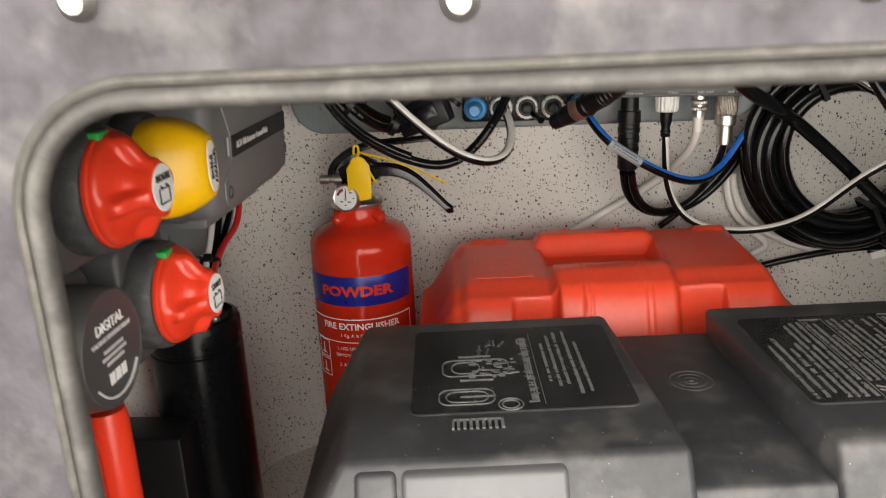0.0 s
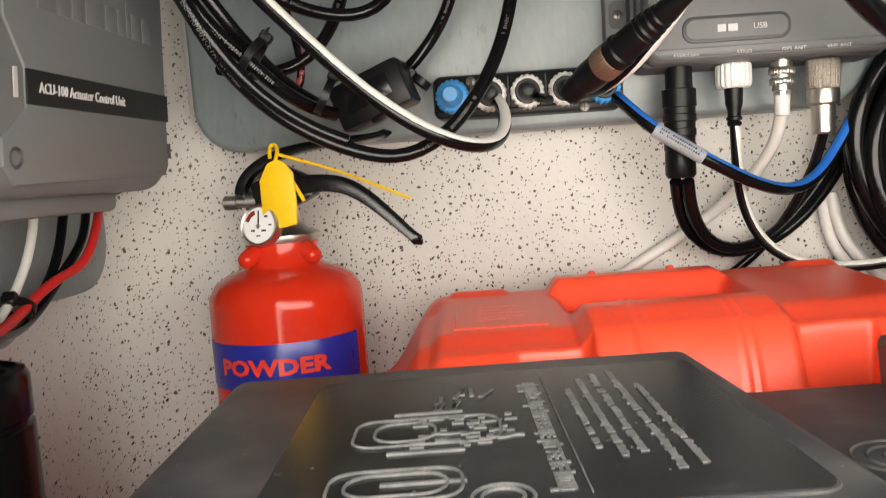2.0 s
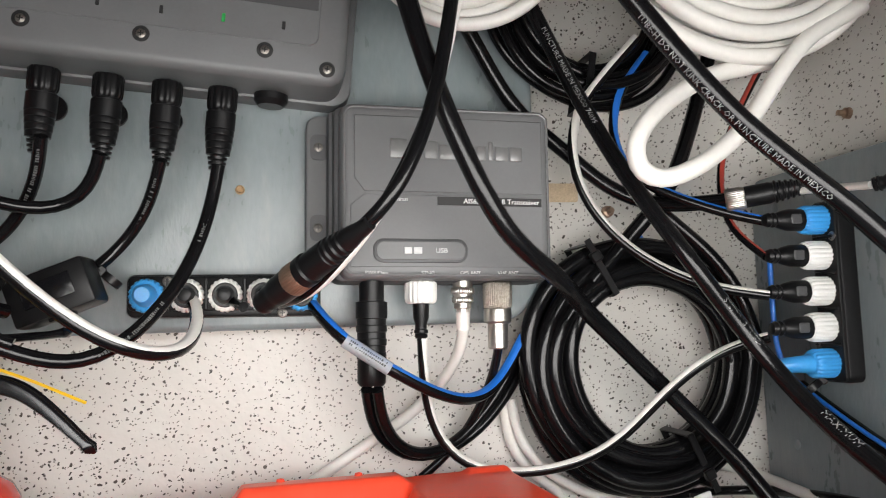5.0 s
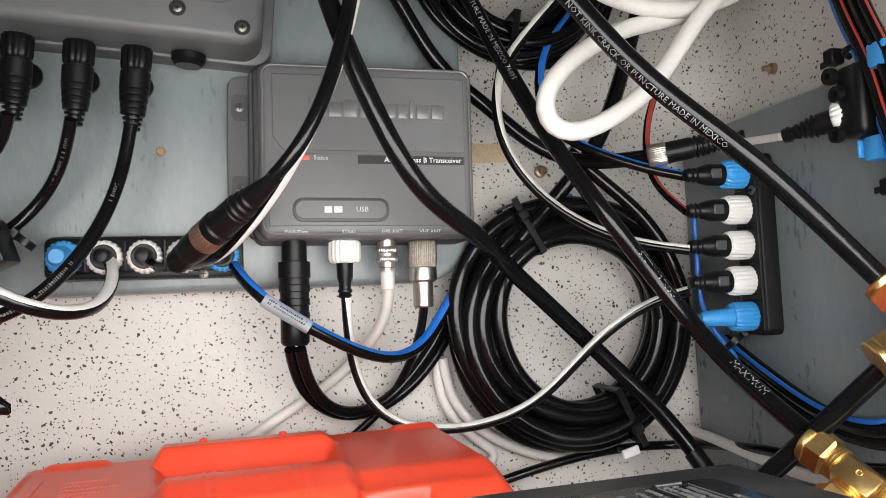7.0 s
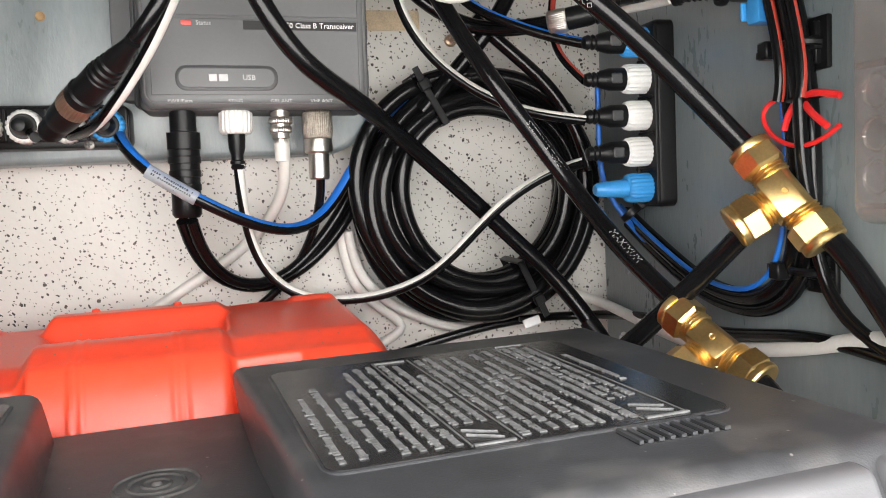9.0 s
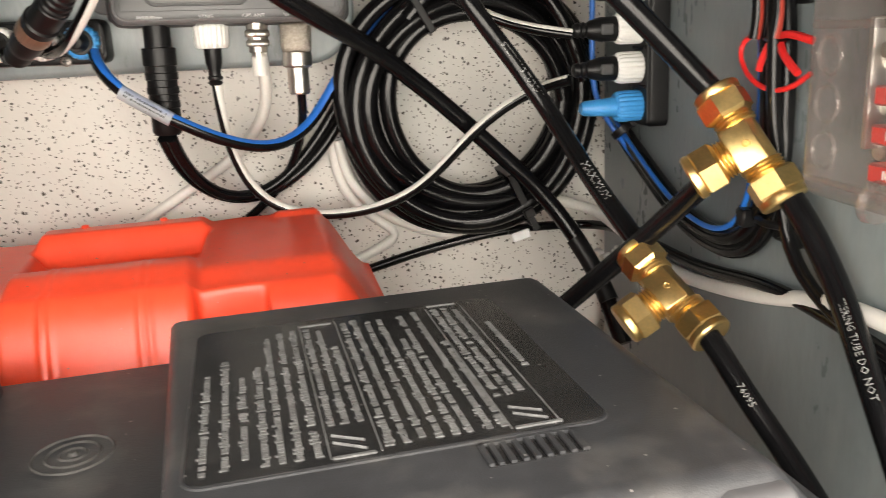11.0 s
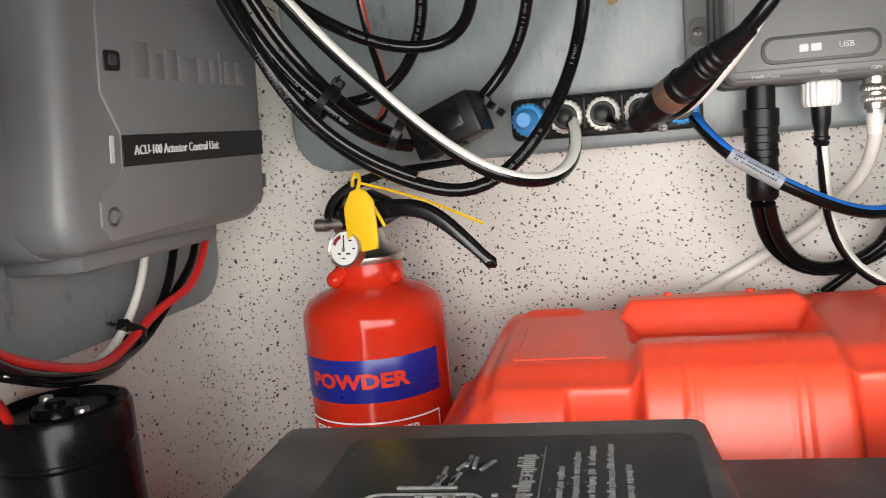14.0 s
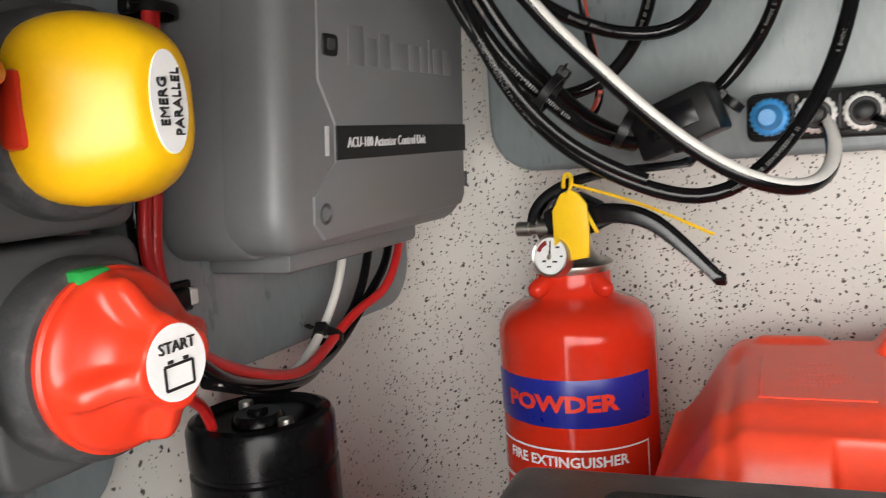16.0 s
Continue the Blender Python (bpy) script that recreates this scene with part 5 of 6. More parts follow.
def relay():
    t = thing("charging_relay", "dark grey round voltage relay below the battery switch", "relay", at(-0.157, 0.331, 0.2085))
    flat = Matrix(((0, 0, 1, 0), (1, 0, 0, 0), (0, 1, 0, 0), (0, 0, 0, 1)))
    part("module", outline(rounded(-0.0272, 0.0272, -0.036, 0.0325, 0.010, 6), -0.006, 0.038, 0.003, 3), DEVICE_DARK, t, m=rotz(90))
    part("drum", lathe([(0, 0.0), (0.0290, 0.0), (0.0290, 0.018), (0.028, 0.024), (0.027, 0.026), (0, 0.026)], 48, roty(90)), DEVICE_DARK, t)
    face = part("face", lathe([(0, 0.0270), (0.0262, 0.0270), (0.0270, 0.0262), (0.0270, 0.0255), (0, 0.0255)], 48, roty(90)), DEVICE_DARK, t)
    part("face_ring", lathe([(0.0262, 0.0268), (0.0268, 0.0273), (0.0272, 0.0268)], 48, roty(90)), DEVICE_DARK, face)
    f = at(0.0273, 0, 0) @ flat
    words("DIGITAL", 0.0068, f @ at(0, 0.012, 0), PAPER, face)
    words("VOLTAGE SENSITIVE RELAY", 0.0029, f @ at(0, 0.0065, 0), LETTERGREY, face)
    bars = [box(-w, w, z - 0.0008, z + 0.0008, 0, 0.0002) for z, w in ((0.001, 0.009), (-0.002, 0.011), (-0.005, 0.008))]
    part("small_print", join(*bars), LETTERGREY, face, m=f)
    part("maker_mark", join(*[box(x - 0.0022, x + 0.0022, -0.015, -0.0095, 0, 0.0003) for x in (-0.0055, 0, 0.0055)]), PAPER, face, m=f)
    arc = tube([(0.0225 * math.cos(radians(a)), 0.0225 * math.sin(radians(a)), 0.0001) for a in range(215, 326, 10)], 0.0007, 5, 0.003)
    part("rim_print", arc, LETTERGREY, face, m=f)
    for z in (-0.016, 0.012):
        part("clip", box(0.0, 0.022, -0.0335, -0.026, z - 0.009, z + 0.009, 0.003), DEVICE_DARK, t)


relay()


def terminal_boot(y, r):
    t = thing("terminal_boot", "red rubber boot over a thick battery cable", "terminal boot", at(-0.152, y, FLOOR))
    part("sleeve", lathe([(0, 0), (r * 0.8, 0), (r * 0.8, 0.17), (r, 0.178), (r, 0.246), (r * 0.9, 0.252), (0, 0.252)], 28), KNOBRED, t)
    part("seam", box(r * 0.8, r * 0.8 + 0.0012, -0.001, 0.001, 0.02, 0.168), KNOBRED, t)


terminal_boot(0.318, 0.0125)
terminal_boot(0.352, 0.0105)


def motor():
    t = thing("electric_motor", "gloss black cylindrical pump motor standing on the floor", "motor", at(-0.1638, 0.4953, FLOOR) @ Matrix.Diagonal((0.963, 0.963, 1, 1)))
    h = 0.160 - FLOOR
    part("can", lathe([(0, 0), (0.030, 0), (0.0315, 0.002), (0.0315, h - 0.022), (0.0302, h - 0.021), (0.0302, h - 0.0195), (0.0315, h - 0.0185), (0.0315, h - 0.004), (0.030, h - 0.001), (0.027, h), (0.024, h - 0.003), (0, h - 0.003)], 56), MOTORBLACK, t)
    part("bearing_hub", lathe([(0, h + 0.001), (0.0095, h + 0.001), (0.011, h - 0.001), (0.0115, h - 0.004), (0, h - 0.004)], 28, at(0.002, -0.004, 0)), MOTORBLACK, t)
    for x, y in ((0.018, -0.006), (-0.016, 0.010)):
        part("screw", lathe([(0, h + 0.0005), (0.003, h), (0.0034, h - 0.003), (0, h - 0.003)], 16, at(x, y, 0)), STEEL, t)
    part("shaft_cap", rod(0.0045, 0.004, 0.001, 20, at(0.002, -0.004, h - 0.001)), MOTORBLACK, t)
    part("mount_block", box(-0.046, 0.006, -0.060, -0.028, 0.0, 0.185, 0.003), BLACK, t)
    part("nipple", rod(0.005, 0.012, 0.001, 16, at(-0.046, -0.068, 0.09) @ rotx(90)), STEEL, t)
    part("foot_bracket", box(0.024, 0.046, -0.012, 0.020, 0.0, 0.024, 0.003), STEEL, t)


motor()


# ---- starboard side: grey panel, brass tees, fuse box ----
solid("side_panel", outline(rounded(0.26, 0.728, FLOOR + 0.001, 0.338, 0.012, 5), 0.0, 0.031, 0.002, 2), GREYBOARD, "grey painted panel fixed along the side wall", "panel", m=Matrix(((0, 1, 0, 0.4282), (1, 0, 0, 0), (0, 0, 1, 0), (0, 0, 0, 1))))


def panel_screws():
    panel = [o for o in scene.objects if o.name == "side_panel"][0]
    for y, z in ((0.6935, 0.1562), (0.700, 0.315), (0.345, 0.315)):
        part("screw", lathe([(0, 0.0007), (0.0022, 0.0007), (0.0036, 0.0002), (0.0038, -0.001)], 16, at(0.4282, y, z) @ roty(-90)), GREYBOARD, panel, "painted-over screw head")


panel_screws()


def brass_tee(a, r, b, label):
    """A brass compression tee: run from a to r, branch towards b, a hexagon nut on each port."""
    a, r, b = Vector(a), Vector(r), Vector(b)
    mid = (a + r) / 2
    t = thing("brass_tee", label, "pipe fitting", Matrix.Translation(mid), group="brass tees")
    run = (r - a).normalized()
    br = (b - mid)
    br = (br - run * br.dot(run)).normalized()
    side = run.cross(br).normalized()
    frame_m = Matrix((run, br, side)).transposed().to_4x4()
    part("body", join(rod(0.0072, (r - a).length, 0.0006, 20, along(a - mid, r - mid)), rod(0.0070, 0.017, 0.0006, 20, along((0, 0, 0), br))), BRASS, t)
    for s in (-1, 1):
        pad = box(-0.0095, 0.0095, -0.0036, 0.0085, 0.0, 0.0076, 0.0012, 2)
        pad = part("forged_pad", pad, BRASS, t, m=frame_m @ Matrix.Diagonal((1, 1, s, 1)))
        part("punch_mark", lathe([(0.0009, 0.0), (0.0013, 0.0004), (0.0016, 0.0)], 14, frame_m @ at(0, 0.001, s * 0.0076) @ (Matrix() if s > 0 else rotx(180))), BRASS, pad)
    for end, d in ((a - mid, -run), (r - mid, run), (br * 0.0185, br)):
        mm = along(end - d * 0.006, end + d)
        hexa = lathe([(0, 0), (0.0086, 0), (0.0104, 0.0014), (0.0104, 0.0090), (0.0094, 0.0102), (0, 0.0102)], 6, mm @ rotz(15))
        nut = part("hex_nut", hexa, BRASS, t, smooth=0)
        part("collar", lathe([(0, 0.0098), (0.0093, 0.0098), (0.0096, 0.0106), (0.0096, 0.0126), (0.0088, 0.0134), (0.0066, 0.0136), (0, 0.0136)], 28, mm), BRASS, nut)
        part("thread", join(*[lathe([(0.0072, z - 0.0007), (0.0083, z), (0.0072, z + 0.0007)], 24, mm) for z in (-0.0010, -0.0026, -0.0042)]), BRASS, nut)


brass_tee((0.3950, 0.5010, 0.2245), (0.4070, 0.4800, 0.1940), (0.386, 0.495, 0.196), "bright brass compression tee joining three black tubes")
brass_tee((0.3735, 0.5290, 0.1535), (0.3860, 0.4960, 0.1330), (0.365, 0.508, 0.130), "bright brass compression tee low beside the case")


def fuse_box():
    t = thing("fuse_box", "fuse box with a smoky clear cover and red fuses", "fuse box", at(0.4275, 0.395, 0.245))
    part("base", box(-0.010, 0.0, -0.055, 0.046, -0.044, 0.06, 0.003), DEVICE_DARK, t)
    part("bus_bar", box(-0.022, -0.010, -0.030, 0.030, -0.0005, 0.0045, 0.001), STEEL, t)
    part("side_bar", box(-0.020, -0.010, 0.036, 0.0385, -0.030, 0.012, 0.0006), STEEL, t)
    for z in (-0.0118, -0.0240, -0.0362):
        f = part("fuse", box(-0.023, -0.010, -0.034, 0.030, z - 0.0031, z + 0.0031, 0.0007, 1), REDFUSE, t)
        words("10", 0.0042, at(-0.0232, 0.021, z) @ rotz(-90) @ rotx(90), PAPER, f)
    for y in (0.036, -0.037):
        for z in (-0.016, -0.001, -0.031):
            part("terminal", lathe([(0, 0.005), (0.003, 0.0045), (0.0042, 0), (0, 0)], 14, at(-0.0105, y, z) @ roty(-90)), STEEL, t)
    shell = outline(rounded(-0.057, 0.050, -0.046, 0.062, 0.007, 5), -0.0345, -0.001, 0.005, 3)
    cover = part("clear_cover", shell, CLEAR, t, "smoky clear plastic cover", m=Matrix(((0, 1, 0, 0), (1, 0, 0, 0), (0, 0, 1, 0), (0, 0, 0, 1))))
    cover.visible_shadow = False
    ridge = part("cover_ridge", join(box(-0.0362, -0.0335, -0.05, 0.045, 0.0090, 0.0115, 0.0008, 1), box(-0.0362, -0.0335, -0.05, 0.045, -0.0400, -0.0380, 0.0008, 1)), CLEAR, t)
    ridge.visible_shadow = False
    for z in (0.001, -0.014, -0.029):
        part("moulded_ring", lathe([(0.0052, 0.0), (0.0058, 0.0010), (0.0064, 0.0)], 24, at(-0.0345, 0.036, z) @ roty(-90)), CLEAR, t)
    part("thumb_screw", lathe([(0.0062, 0.0), (0.0066, 0.003), (0.0040, 0.004), (0.003, 0.0028), (0, 0.0028)], 24, at(-0.0340, 0.008, -0.0415) @ roty(-70)), CLEAR, t)
    part("dial", lathe([(0.014, 0.0), (0.014, 0.010), (0.012, 0.012), (0, 0.012)], 28, at(-0.012, 0.012, 0.034) @ roty(-90)), DEVICE_DARK, t)
    part("dial_centre", lathe([(0.0075, 0.0), (0.0075, 0.0142), (0.006, 0.015), (0, 0.015)], 24, at(-0.012, 0.012, 0.034) @ roty(-90)), REDFUSE, t)


fuse_box()
solid("pull_loop", tube([(0.350, 0.300, 0.238), (0.335, 0.300, 0.236), (0.3255, 0.300, 0.224), (0.3228, 0.300, 0.210), (0.3232, 0.300, 0.197), (0.328, 0.300, 0.1895), (0.340, 0.300, 0.186), (0.353, 0.300, 0.192), (0.358, 0.300, 0.215), (0.350, 0.300, 0.238)], 0.0026, 10), KNOBRED, "bright red plastic pull loop", "pull loop")


def screw_pair():
    for x, y, z, sx in ((0.327, BACK, 0.320, 0.0045), (0.452, 0.695, 0.372, 0.004)):
        m = at(x, y, z) @ rotx(90) if sx > 0.0042 else at(0.4605, 0.66, z) @ roty(-90)
        solid("wall_bolt", lathe([(0, 0.009), (sx * 0.45, 0.009), (sx * 0.5, 0.004), (sx * 0.9, 0.0035), (sx, 0.0)], 14, m), BRONZE, "small weathered bolt end through the wall", "bolt")


screw_pair()
solid("bare_wood_patch", outline(rounded(0.262, 0.305, 0.327, 0.3405, 0.002), BACK - 0.0012, BACK - 0.0002, 0.0003, 1), STAIN, "thin strip of bare plywood on the wall", "wood strip")


def tie_mount(x, y, z, label, material=BLACK, size=0.008):
    t = thing("tie_mount", label, "tie mount", at(x, y, z))
    s = size
    part("pad", box(-0.003, 0.0, -s, s, -s, s, 0.001), material, t)
    for k in (-0.55, 0.55):
        part("rib", box(-0.0055, -0.0025, k * s - 0.0012, k * s + 0.0012, -s * 0.8, s * 0.8, 0.0006, 1), material, t)
    part("bridge", box(-0.007, -0.002, -s * 0.75, s * 0.75, -0.003, 0.003, 0.001), material, t)
    part("strap", tube([(-0.004, -0.009, 0.0), (-0.012, -0.010, 0.001), (-0.016, 0.0, 0.001), (-0.013, 0.012, 0.001), (-0.004, 0.014, 0.0)], 0.0018, 6), material, t)
    part("buckle", box(-0.016, -0.008, 0.012, 0.019, -0.004, 0.004, 0.0008, 1), material, t)
    part("strap_end", box(-0.0135, -0.0125, 0.018, 0.030, -0.0016, 0.0016), material, t, m=rotz(-12))


tie_mount(0.4275, 0.505, 0.274, "black stick-on cable tie mount on the grey panel", size=0.0115)
tie_mount(0.4275, 0.499, 0.1735, "black stick-on cable tie mount on the grey panel", size=0.0095)
tie_mount(0.4275, 0.536, 0.345, "black cable clip above the network tee", size=0.006)
tie_mount(0.4275, 0.690, 0.105, "white plastic cable clip on the grey panel", WHITEPL)


def cable_tie(x, y, z, r, axis, label):
    t = thing("cable_tie", label, "cable tie", at(x, y, z))
    m = along((0, 0, 0), axis)
    part("band", lathe([(r, -0.002), (r + 0.0012, -0.002), (r + 0.0012, 0.002), (r, 0.002), (r, -0.002)], 22, m), BLACK, t)
    part("head", box(-0.003, 0.003, r, r + 0.0045, -0.003, 0.003, 0.0006, 1), BLACK, t, m=m)
    part("tail", box(-0.0015, 0.0015, r + 0.004, r + 0.0075, -0.0004, 0.0004), BLACK, t, m=m @ rotz(25))


cable_tie(-0.0665, 0.600, 0.282, 0.0092, (0.6, 0.1, -0.5), "black cable tie round the bundle of cables")
cable_tie(-0.0385, 0.622, 0.2635, 0.0085, (0.7, 0.2, -0.4), "black cable tie round the bundle of cables")
cable_tie(-0.1745, 0.5630, 0.1741, 0.0066, (0.1, -0.5, -0.6), "black cable tie round the control unit's cables")
cable_tie(-0.119, 0.575, 0.362, 0.0110, (0.3, 0.3, -0.8), "black cable tie gathering cables at the top")
cable_tie(0.004, 0.676, 0.2725, 0.0048, (0.5, 0.1, 0.6), "black cable tie on a network cable")
cable_tie(0.412, 0.652, 0.197, 0.0062, (0.4, -0.3, -0.6), "black cable tie under the connector strip")
cable_tie(-0.1845, 0.4815, 0.3215, 0.0092, (0.0, 0.1, 1.0), "black cable tie on the switch cables")


def cable_clip(x, y, z, label):
    """A small stick-on clip with a pale release tab."""
    t = thing("cable_clip", label, "cable clip", at(x, y, z))
    part("base", box(0.0, 0.0035, -0.0085, 0.0085, -0.0065, 0.0065, 0.0008, 1), BLACK, t)
    part("arch", box(0.003, 0.0085, -0.0075, 0.0025, -0.0045, 0.0045, 0.0012, 2), BLACK, t)
    part("release_tab", box(0.003, 0.0075, 0.0030, 0.0080, -0.0035, 0.0035, 0.0008, 1), WHITEPL, t, "white release tab")


cable_clip(LEFT + 0.0145, 0.486, 0.2085, "small black stick-on cable clip on the backing board")


def side_plug():
    """Long plug with a nickel collar that reaches to the side panel, and the white-ringed plug beyond it."""
    t = thing("inline_plug", "black cable plug with a bright nickel collar", "plug", at(0.3615, 0.652, 0.3125))
    m = along((0, 0, 0), (0.045, -0.030, 0.006))
    fluted(0.0070, 0.012, m, STEEL, t, "collar", 24)
    ribbed(0.0066, 0.045, m @ at(0, 0, 0.0115), BLACK, t, "rear", 6, 0.7)
    u = thing("network_tee", "black network tee with a white nut and blue caps", "network tee", at(0.4275, 0.534, 0.316))
    m = along((-0.0094, 0.0026, -0.002), (-0.0274, 0.0276, -0.007))
    fluted(0.0088, 0.013, m @ at(0, 0, 0.001), WHITEPL, u, "nut", 14)
    ribbed(0.0058, 0.026, m @ at(0, 0, 0.0135), BLACK, u, "plug", 4, 0.6)
    part("body", box(-0.021, -0.001, -0.009, 0.009, -0.016, 0.020, 0.004, 3), BLACK, u)
    for y, z in ((0.008, 0.016), (0.004, 0.006), (0.006, -0.0135)):
        part("screw_eye", lathe([(0.0022, 0.0), (0.0040, 0.0), (0.0044, 0.002), (0.0040, 0.004), (0.0022, 0.004), (0.0018, 0.001), (0, 0.001)], 16, at(-0.021, y, z) @ roty(-90)), BLACK, u)
    part("blue_cap", join(box(-0.0155, -0.0045, -0.0115, -0.0015, -0.0285, -0.0165, 0.0015, 2), box(-0.0165, -0.0035, -0.0005, 0.0015, -0.026, -0.0175, 0.0006, 1)), BLUEPL, u)
    part("upper_blue_cap", box(-0.0185, -0.0065, -0.023, -0.011, 0.014, 0.026, 0.0015, 2), BLUEPL, u)


side_plug()
_rw = thing("red_wire_tail", "thin red wire tied in a small loop", "wire", at(0.43, 0.50, 0.245))
part("loop", tube([(-0.015, 0.012, 0.007), (-0.016, 0.0195, 0.006), (-0.017, 0.0235, 0.0018), (-0.018, 0.0215, -0.004), (-0.018, 0.0150, -0.010), (-0.017, 0.0040, -0.0155), (-0.016, -0.006, -0.0165), (-0.015, -0.017, -0.0135), (-0.014, -0.024, -0.008)], 0.0011, 7, 0.004), REDWIRE, _rw)
for _p in ([(-0.014, 0.002, 0.005), (-0.017, 0.006, -0.001), (-0.017, 0.007, -0.008)], [(-0.014, -0.001, 0.005), (-0.017, -0.010, -0.002), (-0.016, -0.019, -0.008)], [(-0.014, -0.002, 0.004), (-0.017, -0.006, 0.007), (-0.016, -0.016, 0.0065), (-0.014, -0.024, 0.004)]):
    part("wire_end", tube(_p, 0.0016, 7, 0.003), REDWIRE, _rw)
part("twist", tube([(-0.013, 0.014, 0.006), (-0.016, 0.006, 0.004), (-0.017, 0.0, 0.005), (-0.016, -0.008, 0.004), (-0.013, -0.016, 0.006)], 0.0013, 6), CABLE, _rw)
solid("cable_sleeve", tube([(0.1283, 0.665, 0.2357), (0.140, 0.6645, 0.2275), (0.1534, 0.665, 0.2188)], 0.0041, 12), SLEEVE, "milky printed sleeve round the blue cable", "cable sleeve")


def terminal_cover():
    """Red cover that peeps out above the control unit, with a steel stud beside it."""
    t = thing("terminal_cover", "red plastic terminal cover above the control unit", "terminal cover", at(LEFT + 0.014, 0.572, 0.366))
    part("cover", box(0.0, 0.040, -0.032, 0.030, 0.0, 0.035, 0.006, 3), KNOBRED, t)
    part("stud", rod(0.0035, 0.016, 0.0006, 14, at(0.012, 0.036, 0.002) @ roty(90)), STEEL, t)


terminal_cover()


CABLES = []


def cable(name, label, material, r, points, stripe=None, ref=(0.22, -0.36, 0.90)):
    """One loose cable as a smooth round tube; a second colour runs along one flank."""
    t = tagged(part(name, tube(points, r, 12), material, None), label, name.replace("_", " "))
    CABLES.append((t, points, r))
    if stripe:
        wide = 0.12 if stripe == BLUECABLE else 0.11 if stripe == BROWNRED else 0.15
        part("stripe", tube(points, r * 1.03, 8, lo=-wide, hi=wide, ref=ref), stripe, t)
    return t


cable("power_cable", "thin red and black twin cable from a hub plug", CABLE, 0.0024, [(-0.0723, 0.6735, 0.3568), (-0.0705, 0.672, 0.3477), (-0.0704, 0.68, 0.3211), (-0.0673, 0.69, 0.3), (-0.0676, 0.7, 0.2863), (-0.0694, 0.695, 0.2729), (-0.0765, 0.69, 0.2708)], BROWNRED)
cable("network_cable", "black network cable curving down the grey board", CABLE, 0.0036, [(-0.0283, 0.66, 0.3477), (-0.0347, 0.675, 0.3249), (-0.0524, 0.69, 0.3008), (-0.0723, 0.69, 0.2873), (-0.0903, 0.675, 0.2839), (-0.1007, 0.65, 0.2855)])
cable("network_cable", "black network cable curving away over the grey board", CABLE, 0.0036, [(0.0008, 0.66, 0.3388), (-0.0046, 0.668, 0.3216), (-0.0172, 0.675, 0.3121), (-0.0382, 0.67, 0.3105), (-0.0601, 0.655, 0.3161), (-0.0803, 0.635, 0.3286), (-0.095, 0.61, 0.3435), (-0.0995, 0.59, 0.3534)])
cable("network_cable", "black network cable running into a ferrite block", CABLE, 0.0034, [(0.0315, 0.66, 0.3359), (0.0226, 0.675, 0.3111), (0.0071, 0.685, 0.2908), (-0.007, 0.68, 0.2773), (-0.0135, 0.672, 0.2718)])
cable("patch_cable", "long black printed patch cable looping over the extinguisher", CABLE, 0.0036, [(0.0614, 0.66, 0.333), (0.0569, 0.66, 0.3087), (0.0482, 0.65, 0.2806), (0.036, 0.64, 0.2584), (0.0193, 0.628, 0.239), (0.0007, 0.62, 0.2293), (-0.0178, 0.618, 0.2322), (-0.038, 0.615, 0.2403), (-0.0568, 0.61, 0.2517), (-0.0714, 0.6, 0.2668), (-0.0798, 0.59, 0.282), (-0.0841, 0.58, 0.2949), (-0.1002, 0.575, 0.333), (-0.1065, 0.57, 0.3585), (-0.1104, 0.57, 0.375)])
cable("network_cable", "black and white two-tone cable looping over the board", CABLE, 0.0036, [(0.0425, 0.695, 0.2644), (0.0498, 0.668, 0.2515), (0.0483, 0.645, 0.2371), (0.0381, 0.62, 0.2318), (0.0227, 0.605, 0.2356), (0.0058, 0.6, 0.2454), (-0.0184, 0.598, 0.2651), (-0.0414, 0.595, 0.289), (-0.063, 0.59, 0.3128), (-0.0753, 0.585, 0.3306), (-0.0879, 0.578, 0.3476), (-0.1048, 0.57, 0.3714)], WHITECABLE)
cable("cable", "black cable tied in a bundle over the grey board", CABLE, 0.0036, [(-0.1107, 0.575, 0.3709), (-0.1061, 0.58, 0.3441), (-0.0972, 0.59, 0.3192), (-0.0858, 0.6, 0.2973), (-0.071, 0.605, 0.2814), (-0.0566, 0.62, 0.2644), (-0.0479, 0.63, 0.2582), (-0.0392, 0.645, 0.2559)])
cable("cable", "black cable tied in a bundle over the grey board", CABLE, 0.0034, [(-0.1083, 0.585, 0.3726), (-0.1004, 0.59, 0.3447), (-0.0896, 0.6, 0.3177), (-0.0775, 0.61, 0.2967), (-0.0679, 0.63, 0.2798), (-0.0565, 0.645, 0.2663), (-0.0485, 0.655, 0.2621)])
cable("cable", "black cable tied in a bundle over the grey board", CABLE, 0.0030, [(-0.1118, 0.57, 0.3647), (-0.1055, 0.57, 0.3425), (-0.0973, 0.575, 0.3205), (-0.0857, 0.58, 0.2991), (-0.0746, 0.59, 0.2775), (-0.0594, 0.6, 0.259), (-0.043, 0.61, 0.247), (-0.0265, 0.612, 0.2398)])
cable("cable", "grey cable leaving a white connector ring", CABLE, 0.0028, [(0.0624, 0.695, 0.2625), (0.069, 0.68, 0.2585), (0.0738, 0.665, 0.2557)])
cable("network_cable", "white and grey cable rising past the transceiver", CABLE, 0.0031, [(0.0861, 0.69, 0.2577), (0.0999, 0.665, 0.2583), (0.1163, 0.64, 0.2675), (0.1331, 0.625, 0.2866), (0.1465, 0.615, 0.3065), (0.1582, 0.605, 0.3287), (0.1687, 0.6, 0.353), (0.1748, 0.597, 0.3749), (0.1867, 0.595, 0.4278), (0.1875, 0.595, 0.471)], WHITECABLE, (0.75, -0.6, -0.1))
